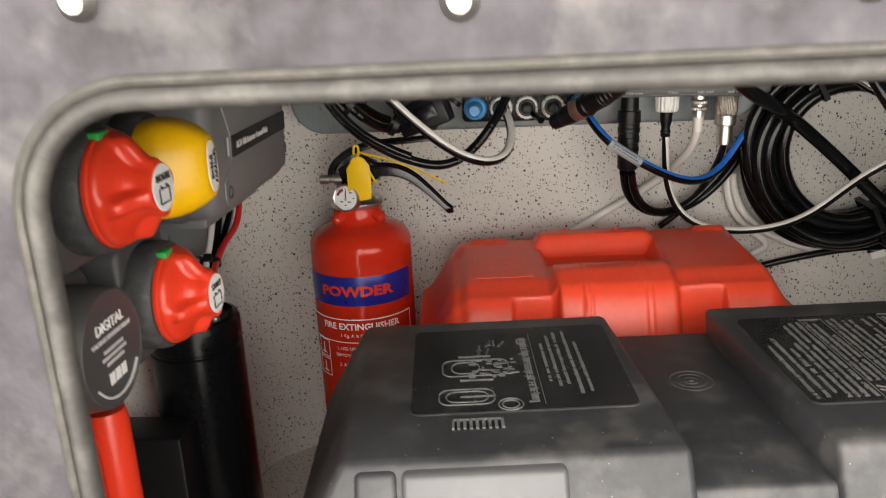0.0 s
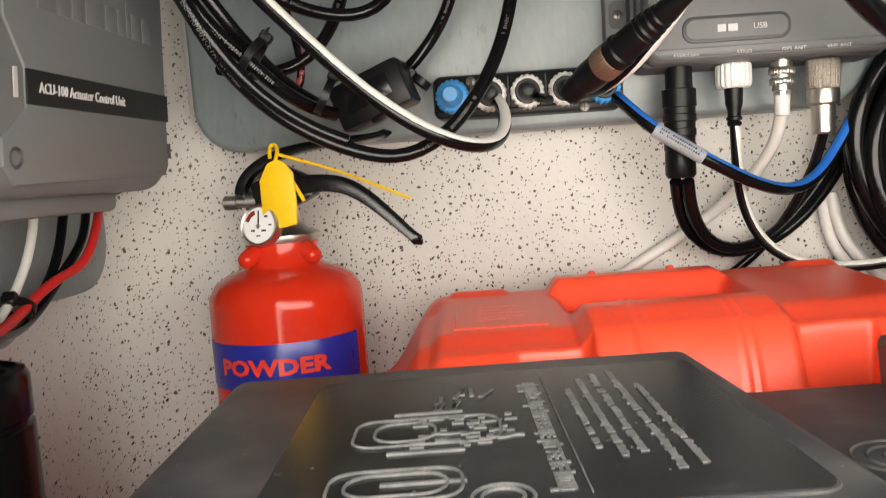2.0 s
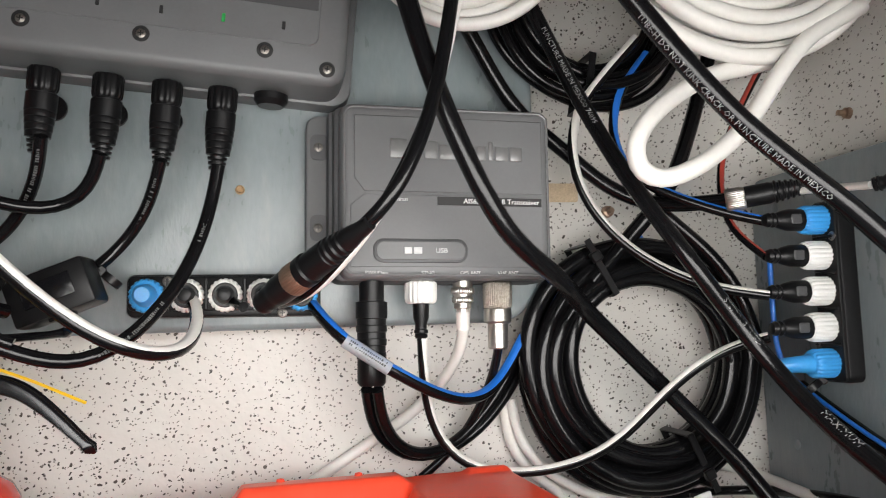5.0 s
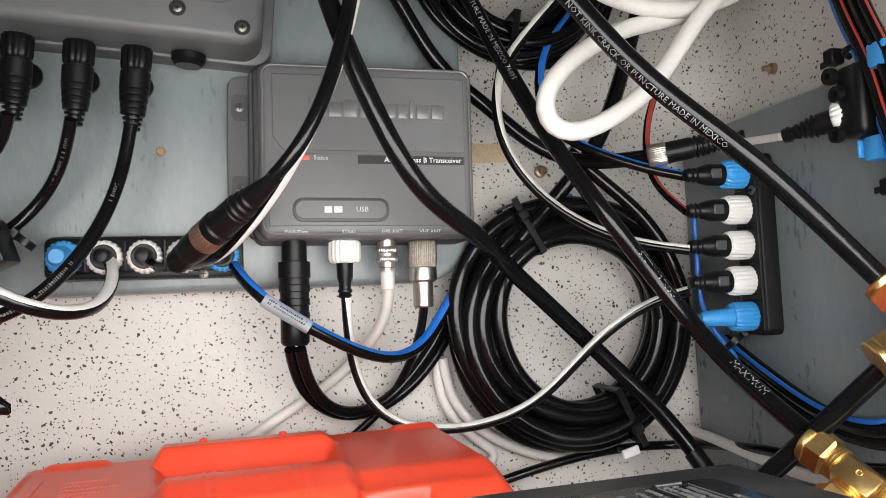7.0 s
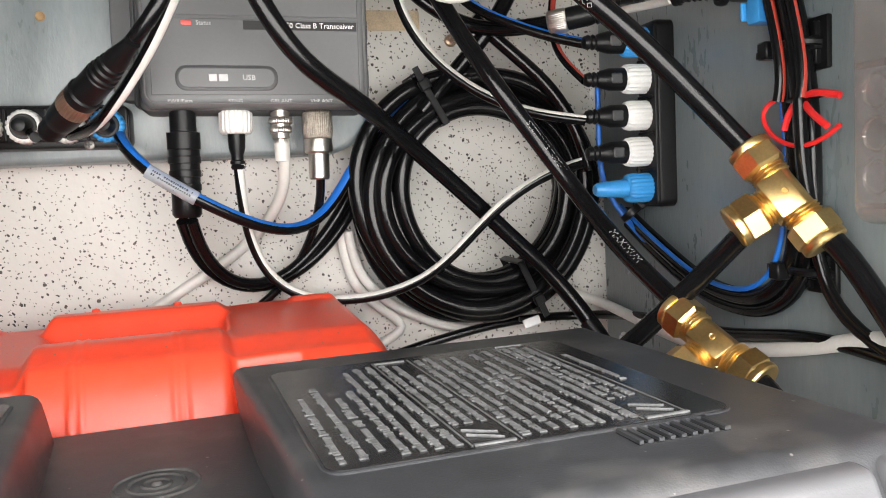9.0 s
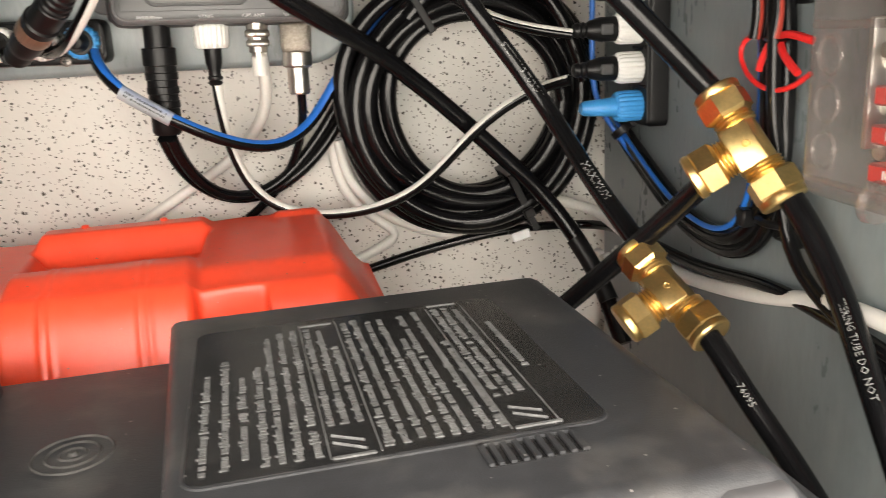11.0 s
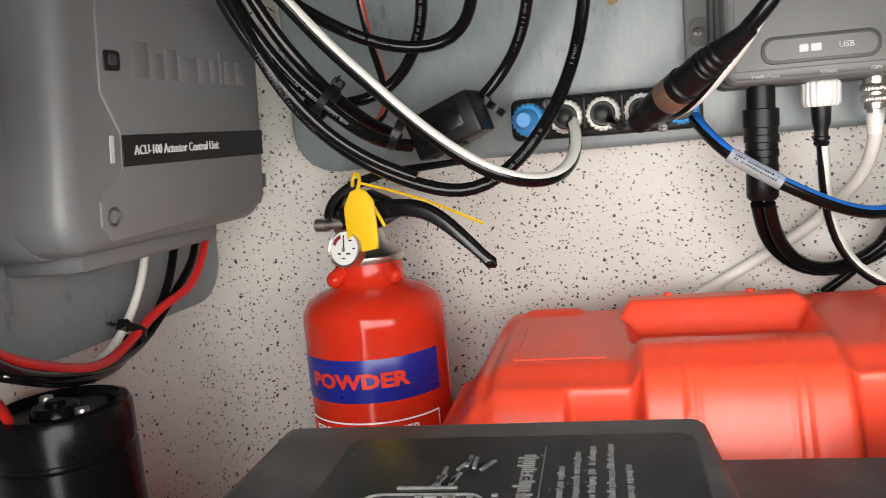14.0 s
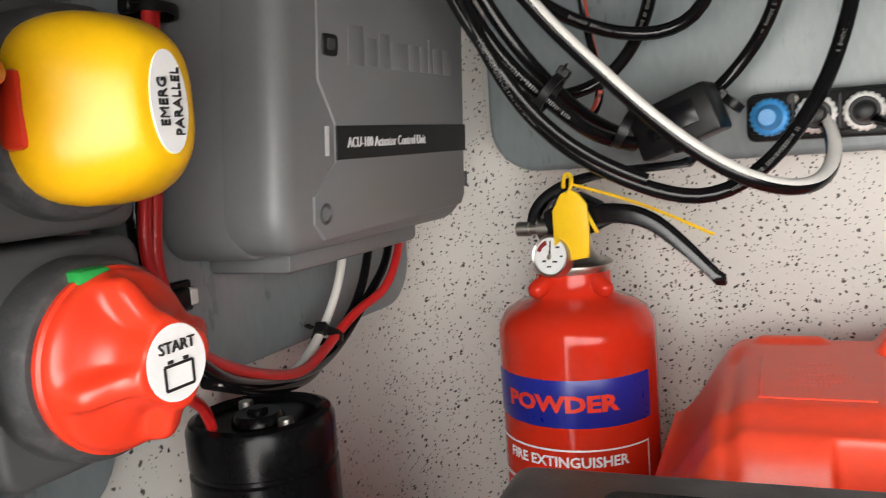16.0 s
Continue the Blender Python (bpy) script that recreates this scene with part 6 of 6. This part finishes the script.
cable("network_cable", "black cable rising from the inline plug", CABLE, 0.0036, [(0.1246, 0.6004, 0.2848), (0.1336, 0.5898, 0.2911), (0.1440, 0.584, 0.3020), (0.1560, 0.584, 0.3230), (0.1655, 0.586, 0.3480), (0.1724, 0.59, 0.3723), (0.1817, 0.59, 0.4252), (0.1816, 0.59, 0.4675)])
cable("network_cable", "black and blue cable with a white sleeve", CABLE, 0.0035, [(0.1103, 0.7, 0.2606), (0.1157, 0.675, 0.2502), (0.1277, 0.665, 0.2357), (0.1534, 0.665, 0.2188), (0.1823, 0.675, 0.2028), (0.2076, 0.69, 0.1966), (0.2284, 0.705, 0.2054), (0.2507, 0.715, 0.2366), (0.2704, 0.72, 0.2602), (0.2977, 0.722, 0.2795), (0.3392, 0.722, 0.2966)], BLUECABLE)
cable("power_cable", "black power cable hanging below the transceiver", CABLE, 0.0036, [(0.1431, 0.69, 0.2062), (0.1454, 0.7, 0.192), (0.1537, 0.715, 0.1746), (0.1695, 0.725, 0.1609), (0.1898, 0.73, 0.1586), (0.2163, 0.73, 0.1701), (0.2413, 0.735, 0.194), (0.2591, 0.738, 0.2214)])
cable("power_cable", "black power cable hanging below the transceiver", CABLE, 0.0036, [(0.1488, 0.685, 0.2061), (0.1518, 0.695, 0.1903), (0.1619, 0.71, 0.171), (0.1778, 0.718, 0.1611), (0.2005, 0.725, 0.1645), (0.2286, 0.73, 0.1895), (0.2542, 0.733, 0.2255)])
cable("network_cable", "black and white cable looping across to a connector", CABLE, 0.0031, [(0.1772, 0.691, 0.2380), (0.1774, 0.6905, 0.2321), (0.1782, 0.695, 0.2089), (0.184, 0.7, 0.1825), (0.197, 0.7, 0.1618), (0.2176, 0.7, 0.1521), (0.2548, 0.69, 0.1521), (0.2888, 0.68, 0.1644), (0.3122, 0.67, 0.187), (0.3313, 0.66, 0.2075), (0.3572, 0.65, 0.2239), (0.3741, 0.636, 0.2292)], WHITECABLE)
cable("antenna_cable", "white antenna cable falling behind the fuel can", WHITECABLE, 0.0036, [(0.2043, 0.69, 0.2555), (0.2047, 0.705, 0.228), (0.1989, 0.725, 0.2094), (0.1773, 0.74, 0.185), (0.1511, 0.744, 0.1681), (0.1216, 0.744, 0.1505), (0.0999, 0.744, 0.1362)])
cable("antenna_cable", "black antenna cable falling behind the fuel can", CABLE, 0.0028, [(0.2252, 0.69, 0.2321), (0.2255, 0.705, 0.2127), (0.2173, 0.725, 0.1833), (0.2016, 0.735, 0.1596), (0.1826, 0.738, 0.1442)])
cable("network_cable", "black and white cable running to a white connector nut", CABLE, 0.0031, [(0.3174, 0.67, 0.4198), (0.2894, 0.675, 0.3886), (0.2757, 0.68, 0.3667), (0.2759, 0.68, 0.3312), (0.2915, 0.675, 0.3001), (0.3158, 0.665, 0.2765), (0.345, 0.65, 0.2604), (0.3764, 0.637, 0.2535)], WHITECABLE)
cable("power_cable", "red and black twin cable running to a connector", CABLE, 0.0024, [(0.4225, 0.6807, 0.4237), (0.3982, 0.69, 0.3784), (0.3762, 0.68, 0.338), (0.37, 0.665, 0.3006), (0.3768, 0.638, 0.2765)], BROWNRED)
cable("network_cable", "blue and black cable running to a blue connector", CABLE, 0.0031, [(0.3344, 0.69, 0.4169), (0.3111, 0.69, 0.3865), (0.306, 0.688, 0.3564), (0.3157, 0.68, 0.332), (0.3406, 0.665, 0.3152), (0.3664, 0.65, 0.3031), (0.3813, 0.64, 0.2981)], BLUECABLE)
cable("wire", "thin blue wire falling behind the connector strip", BLUECABLE, 0.0017, [(0.3978, 0.665, 0.2803), (0.3976, 0.665, 0.2391), (0.3997, 0.665, 0.214), (0.4156, 0.66, 0.1884), (0.4225, 0.6343, 0.1691)])
cable("cable", "black cable lying along the back of the floor", CABLE, 0.0032, [(0.2434, 0.735, 0.0974), (0.2672, 0.735, 0.103), (0.2994, 0.735, 0.1112), (0.3606, 0.735, 0.1209), (0.4218, 0.73, 0.1205), (0.4225, 0.6486, 0.1303), (0.4225, 0.5723, 0.134), (0.4225, 0.5065, 0.1434), (0.4225, 0.4648, 0.1436), (0.4225, 0.4311, 0.1417), (0.4225, 0.4086, 0.1401)])
cable("cable", "white cable running along the side panel", WHITECABLE, 0.0036, [(0.3959, 0.74, 0.139), (0.4225, 0.7316, 0.1309), (0.4225, 0.6486, 0.1249), (0.4225, 0.5997, 0.1229), (0.4225, 0.5533, 0.1286), (0.4225, 0.5061, 0.1383), (0.4225, 0.4653, 0.1498), (0.4225, 0.4384, 0.1525), (0.4225, 0.4102, 0.153)])
cable("cable", "white cable showing behind the black coil", WHITECABLE, 0.0036, [(0.2466, 0.742, 0.1913), (0.251, 0.742, 0.1643), (0.2677, 0.742, 0.1438), (0.295, 0.742, 0.1268), (0.3356, 0.742, 0.1145)])
cable("cable", "white cable showing behind the black coil", WHITECABLE, 0.0034, [(0.2417, 0.745, 0.1992), (0.2456, 0.745, 0.1605), (0.2622, 0.745, 0.1381), (0.2875, 0.745, 0.1223), (0.275, 0.745, 0.1158), (0.2465, 0.745, 0.1033)])
cable("cable", "thick black cable crossing above the coil", CABLE, 0.0052, [(0.3882, 0.7, 0.43), (0.37, 0.7, 0.3752), (0.3444, 0.69, 0.3273), (0.323, 0.7, 0.2996), (0.2936, 0.705, 0.2675)])
cable("cable", "thick black cable behind the transceiver", CABLE, 0.0048, [(0.1761, 0.68, 0.4952), (0.1957, 0.688, 0.4581), (0.2194, 0.695, 0.419), (0.2439, 0.7, 0.3812), (0.2769, 0.703, 0.3546), (0.3053, 0.7, 0.3297), (0.3319, 0.69, 0.3163), (0.3556, 0.665, 0.3133), (0.3699, 0.648, 0.3134)])
cable("cable", "black cable crossing to the side panel", CABLE, 0.0044, [(0.3286, 0.7, 0.3257), (0.355, 0.7, 0.3027), (0.3757, 0.695, 0.2827), (0.3916, 0.69, 0.2554), (0.4017, 0.69, 0.225)])
cable("cable", "thin white cable between two plugs", WHITECABLE, 0.0022, [(0.3953, 0.63, 0.3148), (0.3985, 0.605, 0.3125), (0.3965, 0.585, 0.3095), (0.3955, 0.570, 0.308)])
cable("cable", "thick black cable in the side panel bundle", CABLE, 0.0046, [(0.416, 0.552, 0.4), (0.416, 0.5397, 0.3608), (0.416, 0.5287, 0.3392), (0.4165, 0.5222, 0.3145), (0.416, 0.5164, 0.2961), (0.417, 0.512, 0.279), (0.418, 0.509, 0.256), (0.418, 0.505, 0.225), (0.419, 0.506, 0.195), (0.42, 0.513, 0.172), (0.42, 0.535, 0.1575), (0.42, 0.582, 0.159), (0.42, 0.6438, 0.182), (0.419, 0.673, 0.196)])
cable("cable", "black cable in the side panel bundle", CABLE, 0.0036, [(0.419, 0.5435, 0.4), (0.419, 0.5312, 0.3608), (0.419, 0.5202, 0.3392), (0.4195, 0.5137, 0.3145), (0.419, 0.5079, 0.2961), (0.42, 0.5035, 0.279), (0.421, 0.5005, 0.256), (0.42, 0.497, 0.225), (0.421, 0.499, 0.192), (0.421, 0.508, 0.166), (0.421, 0.535, 0.151), (0.421, 0.585, 0.153), (0.421, 0.64, 0.173), (0.42, 0.672, 0.189)])
cable("cable", "black cable in the side panel bundle", CABLE, 0.0030, [(0.412, 0.541, 0.4), (0.412, 0.5287, 0.3608), (0.412, 0.5177, 0.3392), (0.4125, 0.5112, 0.3145), (0.412, 0.5054, 0.2961), (0.413, 0.501, 0.279), (0.414, 0.498, 0.256), (0.414, 0.497, 0.225), (0.417, 0.494, 0.195), (0.4195, 0.4925, 0.1724), (0.4205, 0.486, 0.160), (0.421, 0.472, 0.1505), (0.422, 0.4507, 0.1440), (0.4225, 0.4282, 0.1370), (0.4225, 0.4094, 0.1310), (0.4225, 0.380, 0.125)])
cable("power_cable", "red and black twin cable in the side panel bundle", CABLE, 0.0024, [(0.41, 0.549, 0.4), (0.41, 0.5367, 0.3608), (0.41, 0.5257, 0.3392), (0.4105, 0.5192, 0.3145), (0.41, 0.5134, 0.2961), (0.411, 0.509, 0.279), (0.412, 0.506, 0.256), (0.411, 0.5085, 0.25)], BROWNRED)
cable("power_cable", "red and black twin cable in the side panel bundle", CABLE, 0.0022, [(0.411, 0.536, 0.4), (0.411, 0.5237, 0.3608), (0.411, 0.5127, 0.3392), (0.4115, 0.5062, 0.3145), (0.411, 0.5004, 0.2961), (0.412, 0.496, 0.279), (0.413, 0.493, 0.256), (0.411, 0.494, 0.25)], BROWNRED)
cable("wire", "blue wire in the side panel bundle", BLUECABLE, 0.0013, [(0.415, 0.5575, 0.4), (0.415, 0.5452, 0.3608), (0.415, 0.5342, 0.3392), (0.4155, 0.5277, 0.3145), (0.415, 0.5219, 0.2961), (0.416, 0.5175, 0.279), (0.417, 0.5145, 0.256), (0.417, 0.511, 0.225), (0.4155, 0.512, 0.195), (0.4155, 0.517, 0.1745), (0.4155, 0.537, 0.1615), (0.4155, 0.582, 0.1635), (0.4155, 0.6438, 0.1865), (0.415, 0.673, 0.201)])
_hose = cable("hydraulic_hose", "thick black hose slanting across the locker", CABLE, 0.0054, [(0.15, 0.6, 0.44), (0.1576, 0.6, 0.407), (0.1762, 0.6, 0.349), (0.2065, 0.607, 0.291), (0.2445, 0.63, 0.265), (0.27, 0.66, 0.249), (0.306, 0.675, 0.219), (0.342, 0.68, 0.185), (0.371, 0.678, 0.155), (0.395, 0.66, 0.115), (0.405, 0.63, 0.07)])
part("sleeve_end", tube([(0.3870, 0.6675, 0.1290), (0.395, 0.66, 0.115), (0.4015, 0.645, 0.093)], 0.0059, 12), BLACK, _hose, "short rubber sleeve at the low end")
part("seam", tube([(0.1762, 0.6, 0.349), (0.2065, 0.607, 0.291), (0.2445, 0.63, 0.265), (0.27, 0.66, 0.249), (0.306, 0.675, 0.219), (0.342, 0.68, 0.185)], 0.00555, 3, lo=0.60, hi=0.64, ref=(0.22, -0.36, 0.90)), BLACK, _hose)
cable("steering_tube", "black printed steering tube slanting to a brass tee", CABLE, 0.0049, [(0.238, 0.66, 0.445), (0.266, 0.655, 0.383), (0.289, 0.637, 0.326), (0.313, 0.613, 0.274), (0.337, 0.612, 0.241), (0.355, 0.601, 0.211), (0.366, 0.572, 0.182), (0.375, 0.535, 0.158)])
cable("steering_tube", "black printed steering tube slanting to a brass tee", CABLE, 0.0050, [(0.219, 0.53, 0.4184), (0.2428, 0.527, 0.3846), (0.2876, 0.52, 0.3287), (0.3413, 0.51, 0.2806), (0.3935, 0.503, 0.2275)])
cable("steering_tube", "black tube from a brass tee to behind the case", CABLE, 0.0049, [(0.388, 0.495, 0.1975), (0.3873, 0.508, 0.1882), (0.3701, 0.535, 0.1573), (0.3443, 0.56, 0.1233), (0.3239, 0.575, 0.0976)])
cable("steering_tube", "black printed steering tube falling from a brass tee", CABLE, 0.0049, [(0.408, 0.478, 0.195), (0.4099, 0.468, 0.1874), (0.415, 0.45, 0.1625), (0.4091, 0.42, 0.1372), (0.4077, 0.4, 0.1139), (0.4075, 0.39, 0.0974)])
cable("steering_tube", "black printed steering tube falling from a brass tee", CABLE, 0.0049, [(0.384, 0.494, 0.134), (0.3872, 0.487, 0.1292), (0.3926, 0.47, 0.1115), (0.4013, 0.45, 0.0928), (0.4034, 0.43, 0.0799)])
cable("cable", "white cable leaving the control unit", WHITECABLE, 0.0022, [(-0.18, 0.5933, 0.2182), (-0.175, 0.5815, 0.2046), (-0.175, 0.5736, 0.1912), (-0.175, 0.5557, 0.175), (-0.165, 0.5254, 0.1696), (-0.15, 0.4846, 0.176), (-0.13, 0.4368, 0.1923)])
cable("power_cable", "red power cable leaving the control unit", REDWIRE, 0.0024, [(-0.18, 0.6544, 0.2159), (-0.17, 0.6289, 0.2023), (-0.17, 0.6148, 0.1868), (-0.17, 0.5883, 0.1847), (-0.17, 0.5628, 0.1745), (-0.16, 0.5228, 0.1691), (-0.145, 0.4761, 0.1817), (-0.13, 0.4377, 0.197), (-0.12, 0.4163, 0.2078)])
cable("power_cable", "black power cable leaving the control unit", CABLE, 0.0025, [(-0.185, 0.6489, 0.2135), (-0.178, 0.6308, 0.199), (-0.178, 0.6063, 0.1841), (-0.178, 0.581, 0.1683), (-0.165, 0.5376, 0.166), (-0.15, 0.4879, 0.175), (-0.13, 0.4394, 0.1915), (-0.12, 0.416, 0.2061)])
cable("power_cable", "black power cable leaving the control unit", CABLE, 0.0025, [(-0.185, 0.6274, 0.2166), (-0.183, 0.6173, 0.1983), (-0.183, 0.6016, 0.1789), (-0.183, 0.5775, 0.1662), (-0.165, 0.5327, 0.1634), (-0.15, 0.4841, 0.1731), (-0.13, 0.4317, 0.193)])
cable("power_cable", "red cable rising behind the switches", REDWIRE, 0.0024, [(-0.176, 0.43, 0.378), (-0.176, 0.455, 0.374), (-0.176, 0.470, 0.366), (-0.178, 0.478, 0.352), (-0.18, 0.4775, 0.3369), (-0.18, 0.4745, 0.312), (-0.18, 0.4698, 0.2826), (-0.178, 0.4622, 0.2534), (-0.178, 0.4574, 0.2372), (-0.178, 0.4576, 0.2246), (-0.178, 0.4636, 0.215)])
cable("power_cable", "red cable rising behind the switches", REDWIRE, 0.0027, [(-0.183, 0.42, 0.386), (-0.183, 0.455, 0.384), (-0.183, 0.480, 0.374), (-0.185, 0.489, 0.357), (-0.185, 0.486, 0.3398), (-0.185, 0.480, 0.300), (-0.185, 0.4742, 0.2506), (-0.185, 0.4686, 0.2337), (-0.185, 0.4685, 0.2206), (-0.185, 0.474, 0.2084)])
cable("power_cable", "black cable rising behind the switches", CABLE, 0.0036, [(-0.19, 0.44, 0.39), (-0.19, 0.465, 0.380), (-0.19, 0.476, 0.360), (-0.19, 0.478, 0.3388), (-0.19, 0.474, 0.300), (-0.19, 0.4673, 0.2536), (-0.19, 0.4656, 0.2343), (-0.19, 0.4693, 0.2182), (-0.19, 0.4782, 0.2028)])
cable("power_cable", "red lead running into the black motor", REDWIRE, 0.0022, [(-0.135, 0.4221, 0.1932), (-0.15, 0.4456, 0.1811), (-0.165, 0.4667, 0.1692), (-0.17, 0.4736, 0.1596)])


RNG = random.Random(9)


def printed(points, r, start, text, size, ref, span=0.03):
    """White print running along a tube, wrapped round its skin on the side that ref points to."""
    path = spline(points, 0.004)
    cum = [0.0]
    for a, b in zip(path, path[1:]):
        cum.append(cum[-1] + (b - a).length)
    last = len(path) - 1
    tangent = [(path[min(k + 1, last)] - path[max(k - 1, 0)]).normalized() for k in range(last + 1)]
    bm = bmesh.new()
    if text:
        cu = bpy.data.curves.new("print", "FONT")
        cu.body, cu.size, cu.align_x, cu.align_y, cu.resolution_u = text, size, "LEFT", "CENTER", 1
        tmp = bpy.data.objects.new("tmp", cu)
        me = bpy.data.meshes.new_from_object(tmp)
        bpy.data.objects.remove(tmp)
        bm.from_mesh(me)
        bpy.data.meshes.remove(me)
    else:
        # print too small to read: short bars
        x = 0.0
        while x < span:
            w = RNG.uniform(0.0005, 0.0011)
            h = size * RNG.choice((0.35, 0.5, 0.5))
            bm.faces.new([bm.verts.new(c) for c in ((x, -h, 0), (x + w, -h, 0), (x + w, h, 0), (x, h, 0))])
            x += w + (0.0022 if RNG.random() < 0.18 else 0.0005)
    for v in bm.verts:
        s = min(max(start + v.co.x, 0.0), cum[-1] - 1e-4)
        i = max(k for k in range(len(cum)) if cum[k] <= s)
        i = min(i, len(path) - 2)
        f = (s - cum[i]) / (cum[i + 1] - cum[i])
        d = tangent[i].lerp(tangent[i + 1], f).normalized()
        p = path[i].lerp(path[i + 1], f)
        n = Vector(ref)
        n = (n - d * n.dot(d)).normalized()
        u = n.cross(d)
        a = v.co.y / r
        v.co = p + (r + 0.00025) * (math.cos(a) * n + math.sin(a) * u)
    return bm


TUBES = [o for o in scene.objects if o.name.startswith("steering_tube")]
WORN = mat("worn_white_print", (0.22, 0.22, 0.215), 0.6, vary=0.7, scale=300)
# print lines
part("print", printed([(0.238, 0.66, 0.445), (0.266, 0.655, 0.383), (0.289, 0.637, 0.326), (0.313, 0.613, 0.274), (0.337, 0.612, 0.241), (0.355, 0.601, 0.211), (0.366, 0.572, 0.182), (0.375, 0.535, 0.158)], 0.0049, 0.03, "PUNCTURE MADE IN MEXICO 76095", 0.0042, (-0.35, -0.85, 0.25)), WORN, TUBES[0], "worn white print", smooth=0)
part("print", printed([(0.238, 0.66, 0.445), (0.266, 0.655, 0.383), (0.289, 0.637, 0.326), (0.313, 0.613, 0.274), (0.337, 0.612, 0.241), (0.355, 0.601, 0.211), (0.366, 0.572, 0.182), (0.375, 0.535, 0.158)], 0.0049, 0.222, "STEERING TUBE-H", 0.0044, (-0.2, -0.85, 0.4)), WORN, TUBES[0], "worn white print", smooth=0)
part("print", printed([(0.238, 0.66, 0.445), (0.266, 0.655, 0.383), (0.289, 0.637, 0.326), (0.313, 0.613, 0.274), (0.337, 0.612, 0.241), (0.355, 0.601, 0.211), (0.366, 0.572, 0.182), (0.375, 0.535, 0.158)], 0.0049, 0.303, "MAXIMUM", 0.0056, (-0.2, -0.85, 0.4)), WORN, TUBES[0], "worn white print", smooth=0)
part("print", printed([(0.219, 0.53, 0.4184), (0.2428, 0.527, 0.3846), (0.2876, 0.52, 0.3287), (0.3413, 0.51, 0.2806), (0.3935, 0.503, 0.2275)], 0.005, 0.052, "TUBE-H DO NOT KINK CRACK OR PUNCTURE MADE IN MEXICO", 0.0039, (-0.8, -0.55, -0.4)), WORN, TUBES[1], "worn white print", smooth=0)
part("print", printed([(0.408, 0.478, 0.195), (0.4099, 0.468, 0.1874), (0.415, 0.45, 0.1625), (0.4091, 0.42, 0.1372), (0.4077, 0.4, 0.1139), (0.4075, 0.39, 0.0974)], 0.0049, 0.05, "STEERING TUBE DO NOT", 0.0036, (-0.6, -0.7, 0.2)), WORN, TUBES[3], "worn white print", smooth=0)
part("print", printed([(0.384, 0.494, 0.134), (0.3872, 0.487, 0.1292), (0.3926, 0.47, 0.1115), (0.4013, 0.45, 0.0928), (0.4034, 0.43, 0.0799)], 0.0049, 0.03, "76095", 0.0042, (-0.35, -0.85, 0.25)), WORN, TUBES[4], "worn white print", smooth=0)


def bar_print(label_start, first, spans, size=0.0018, ref=(0.1, -1.0, 0.15)):
    """Rows of fine print bars along each cable whose label and first point match."""
    for ob, pts, r in CABLES:
        if ob["label"].startswith(label_start) and abs(pts[0][0] - first) < 1e-4:
            for start, span in spans:
                part("print", printed(pts, r, start, "", size, ref, span), FAINT, ob, smooth=0)


for _ob, _pts, _r in CABLES:
    if _ob["label"].startswith("long black printed patch"):
        part("print", printed(_pts[::-1], _r, 0.072, "PERFORMANCE PATCH CABLE", 0.0034, (0.1, -1.0, 0.1)), FAINT, _ob, "worn white print", smooth=0)
bar_print("long black printed patch", 0.0614, ((0.018, 0.03), (0.085, 0.04)))
bar_print("black network cable curving down", -0.0283, ((0.006, 0.034),))
bar_print("black network cable running into", 0.0315, ((0.010, 0.040),))
bar_print("black network cable curving away", 0.0008, ((0.05, 0.05),))
bar_print("black cable tied in a bundle", -0.1107, ((0.05, 0.07),))
_sleeve = [(0.1283, 0.665, 0.2357), (0.140, 0.6645, 0.2275), (0.1534, 0.665, 0.2188)]
_holder = [o for o in scene.objects if o.name.startswith("cable_sleeve")][0]
for _ref in ((0.1, -1.0, 0.5), (0.1, -1.0, -0.1)):
    part("print", printed(_sleeve, 0.0041, 0.003, "", 0.0011, _ref, 0.024), INK, _holder, smooth=0)
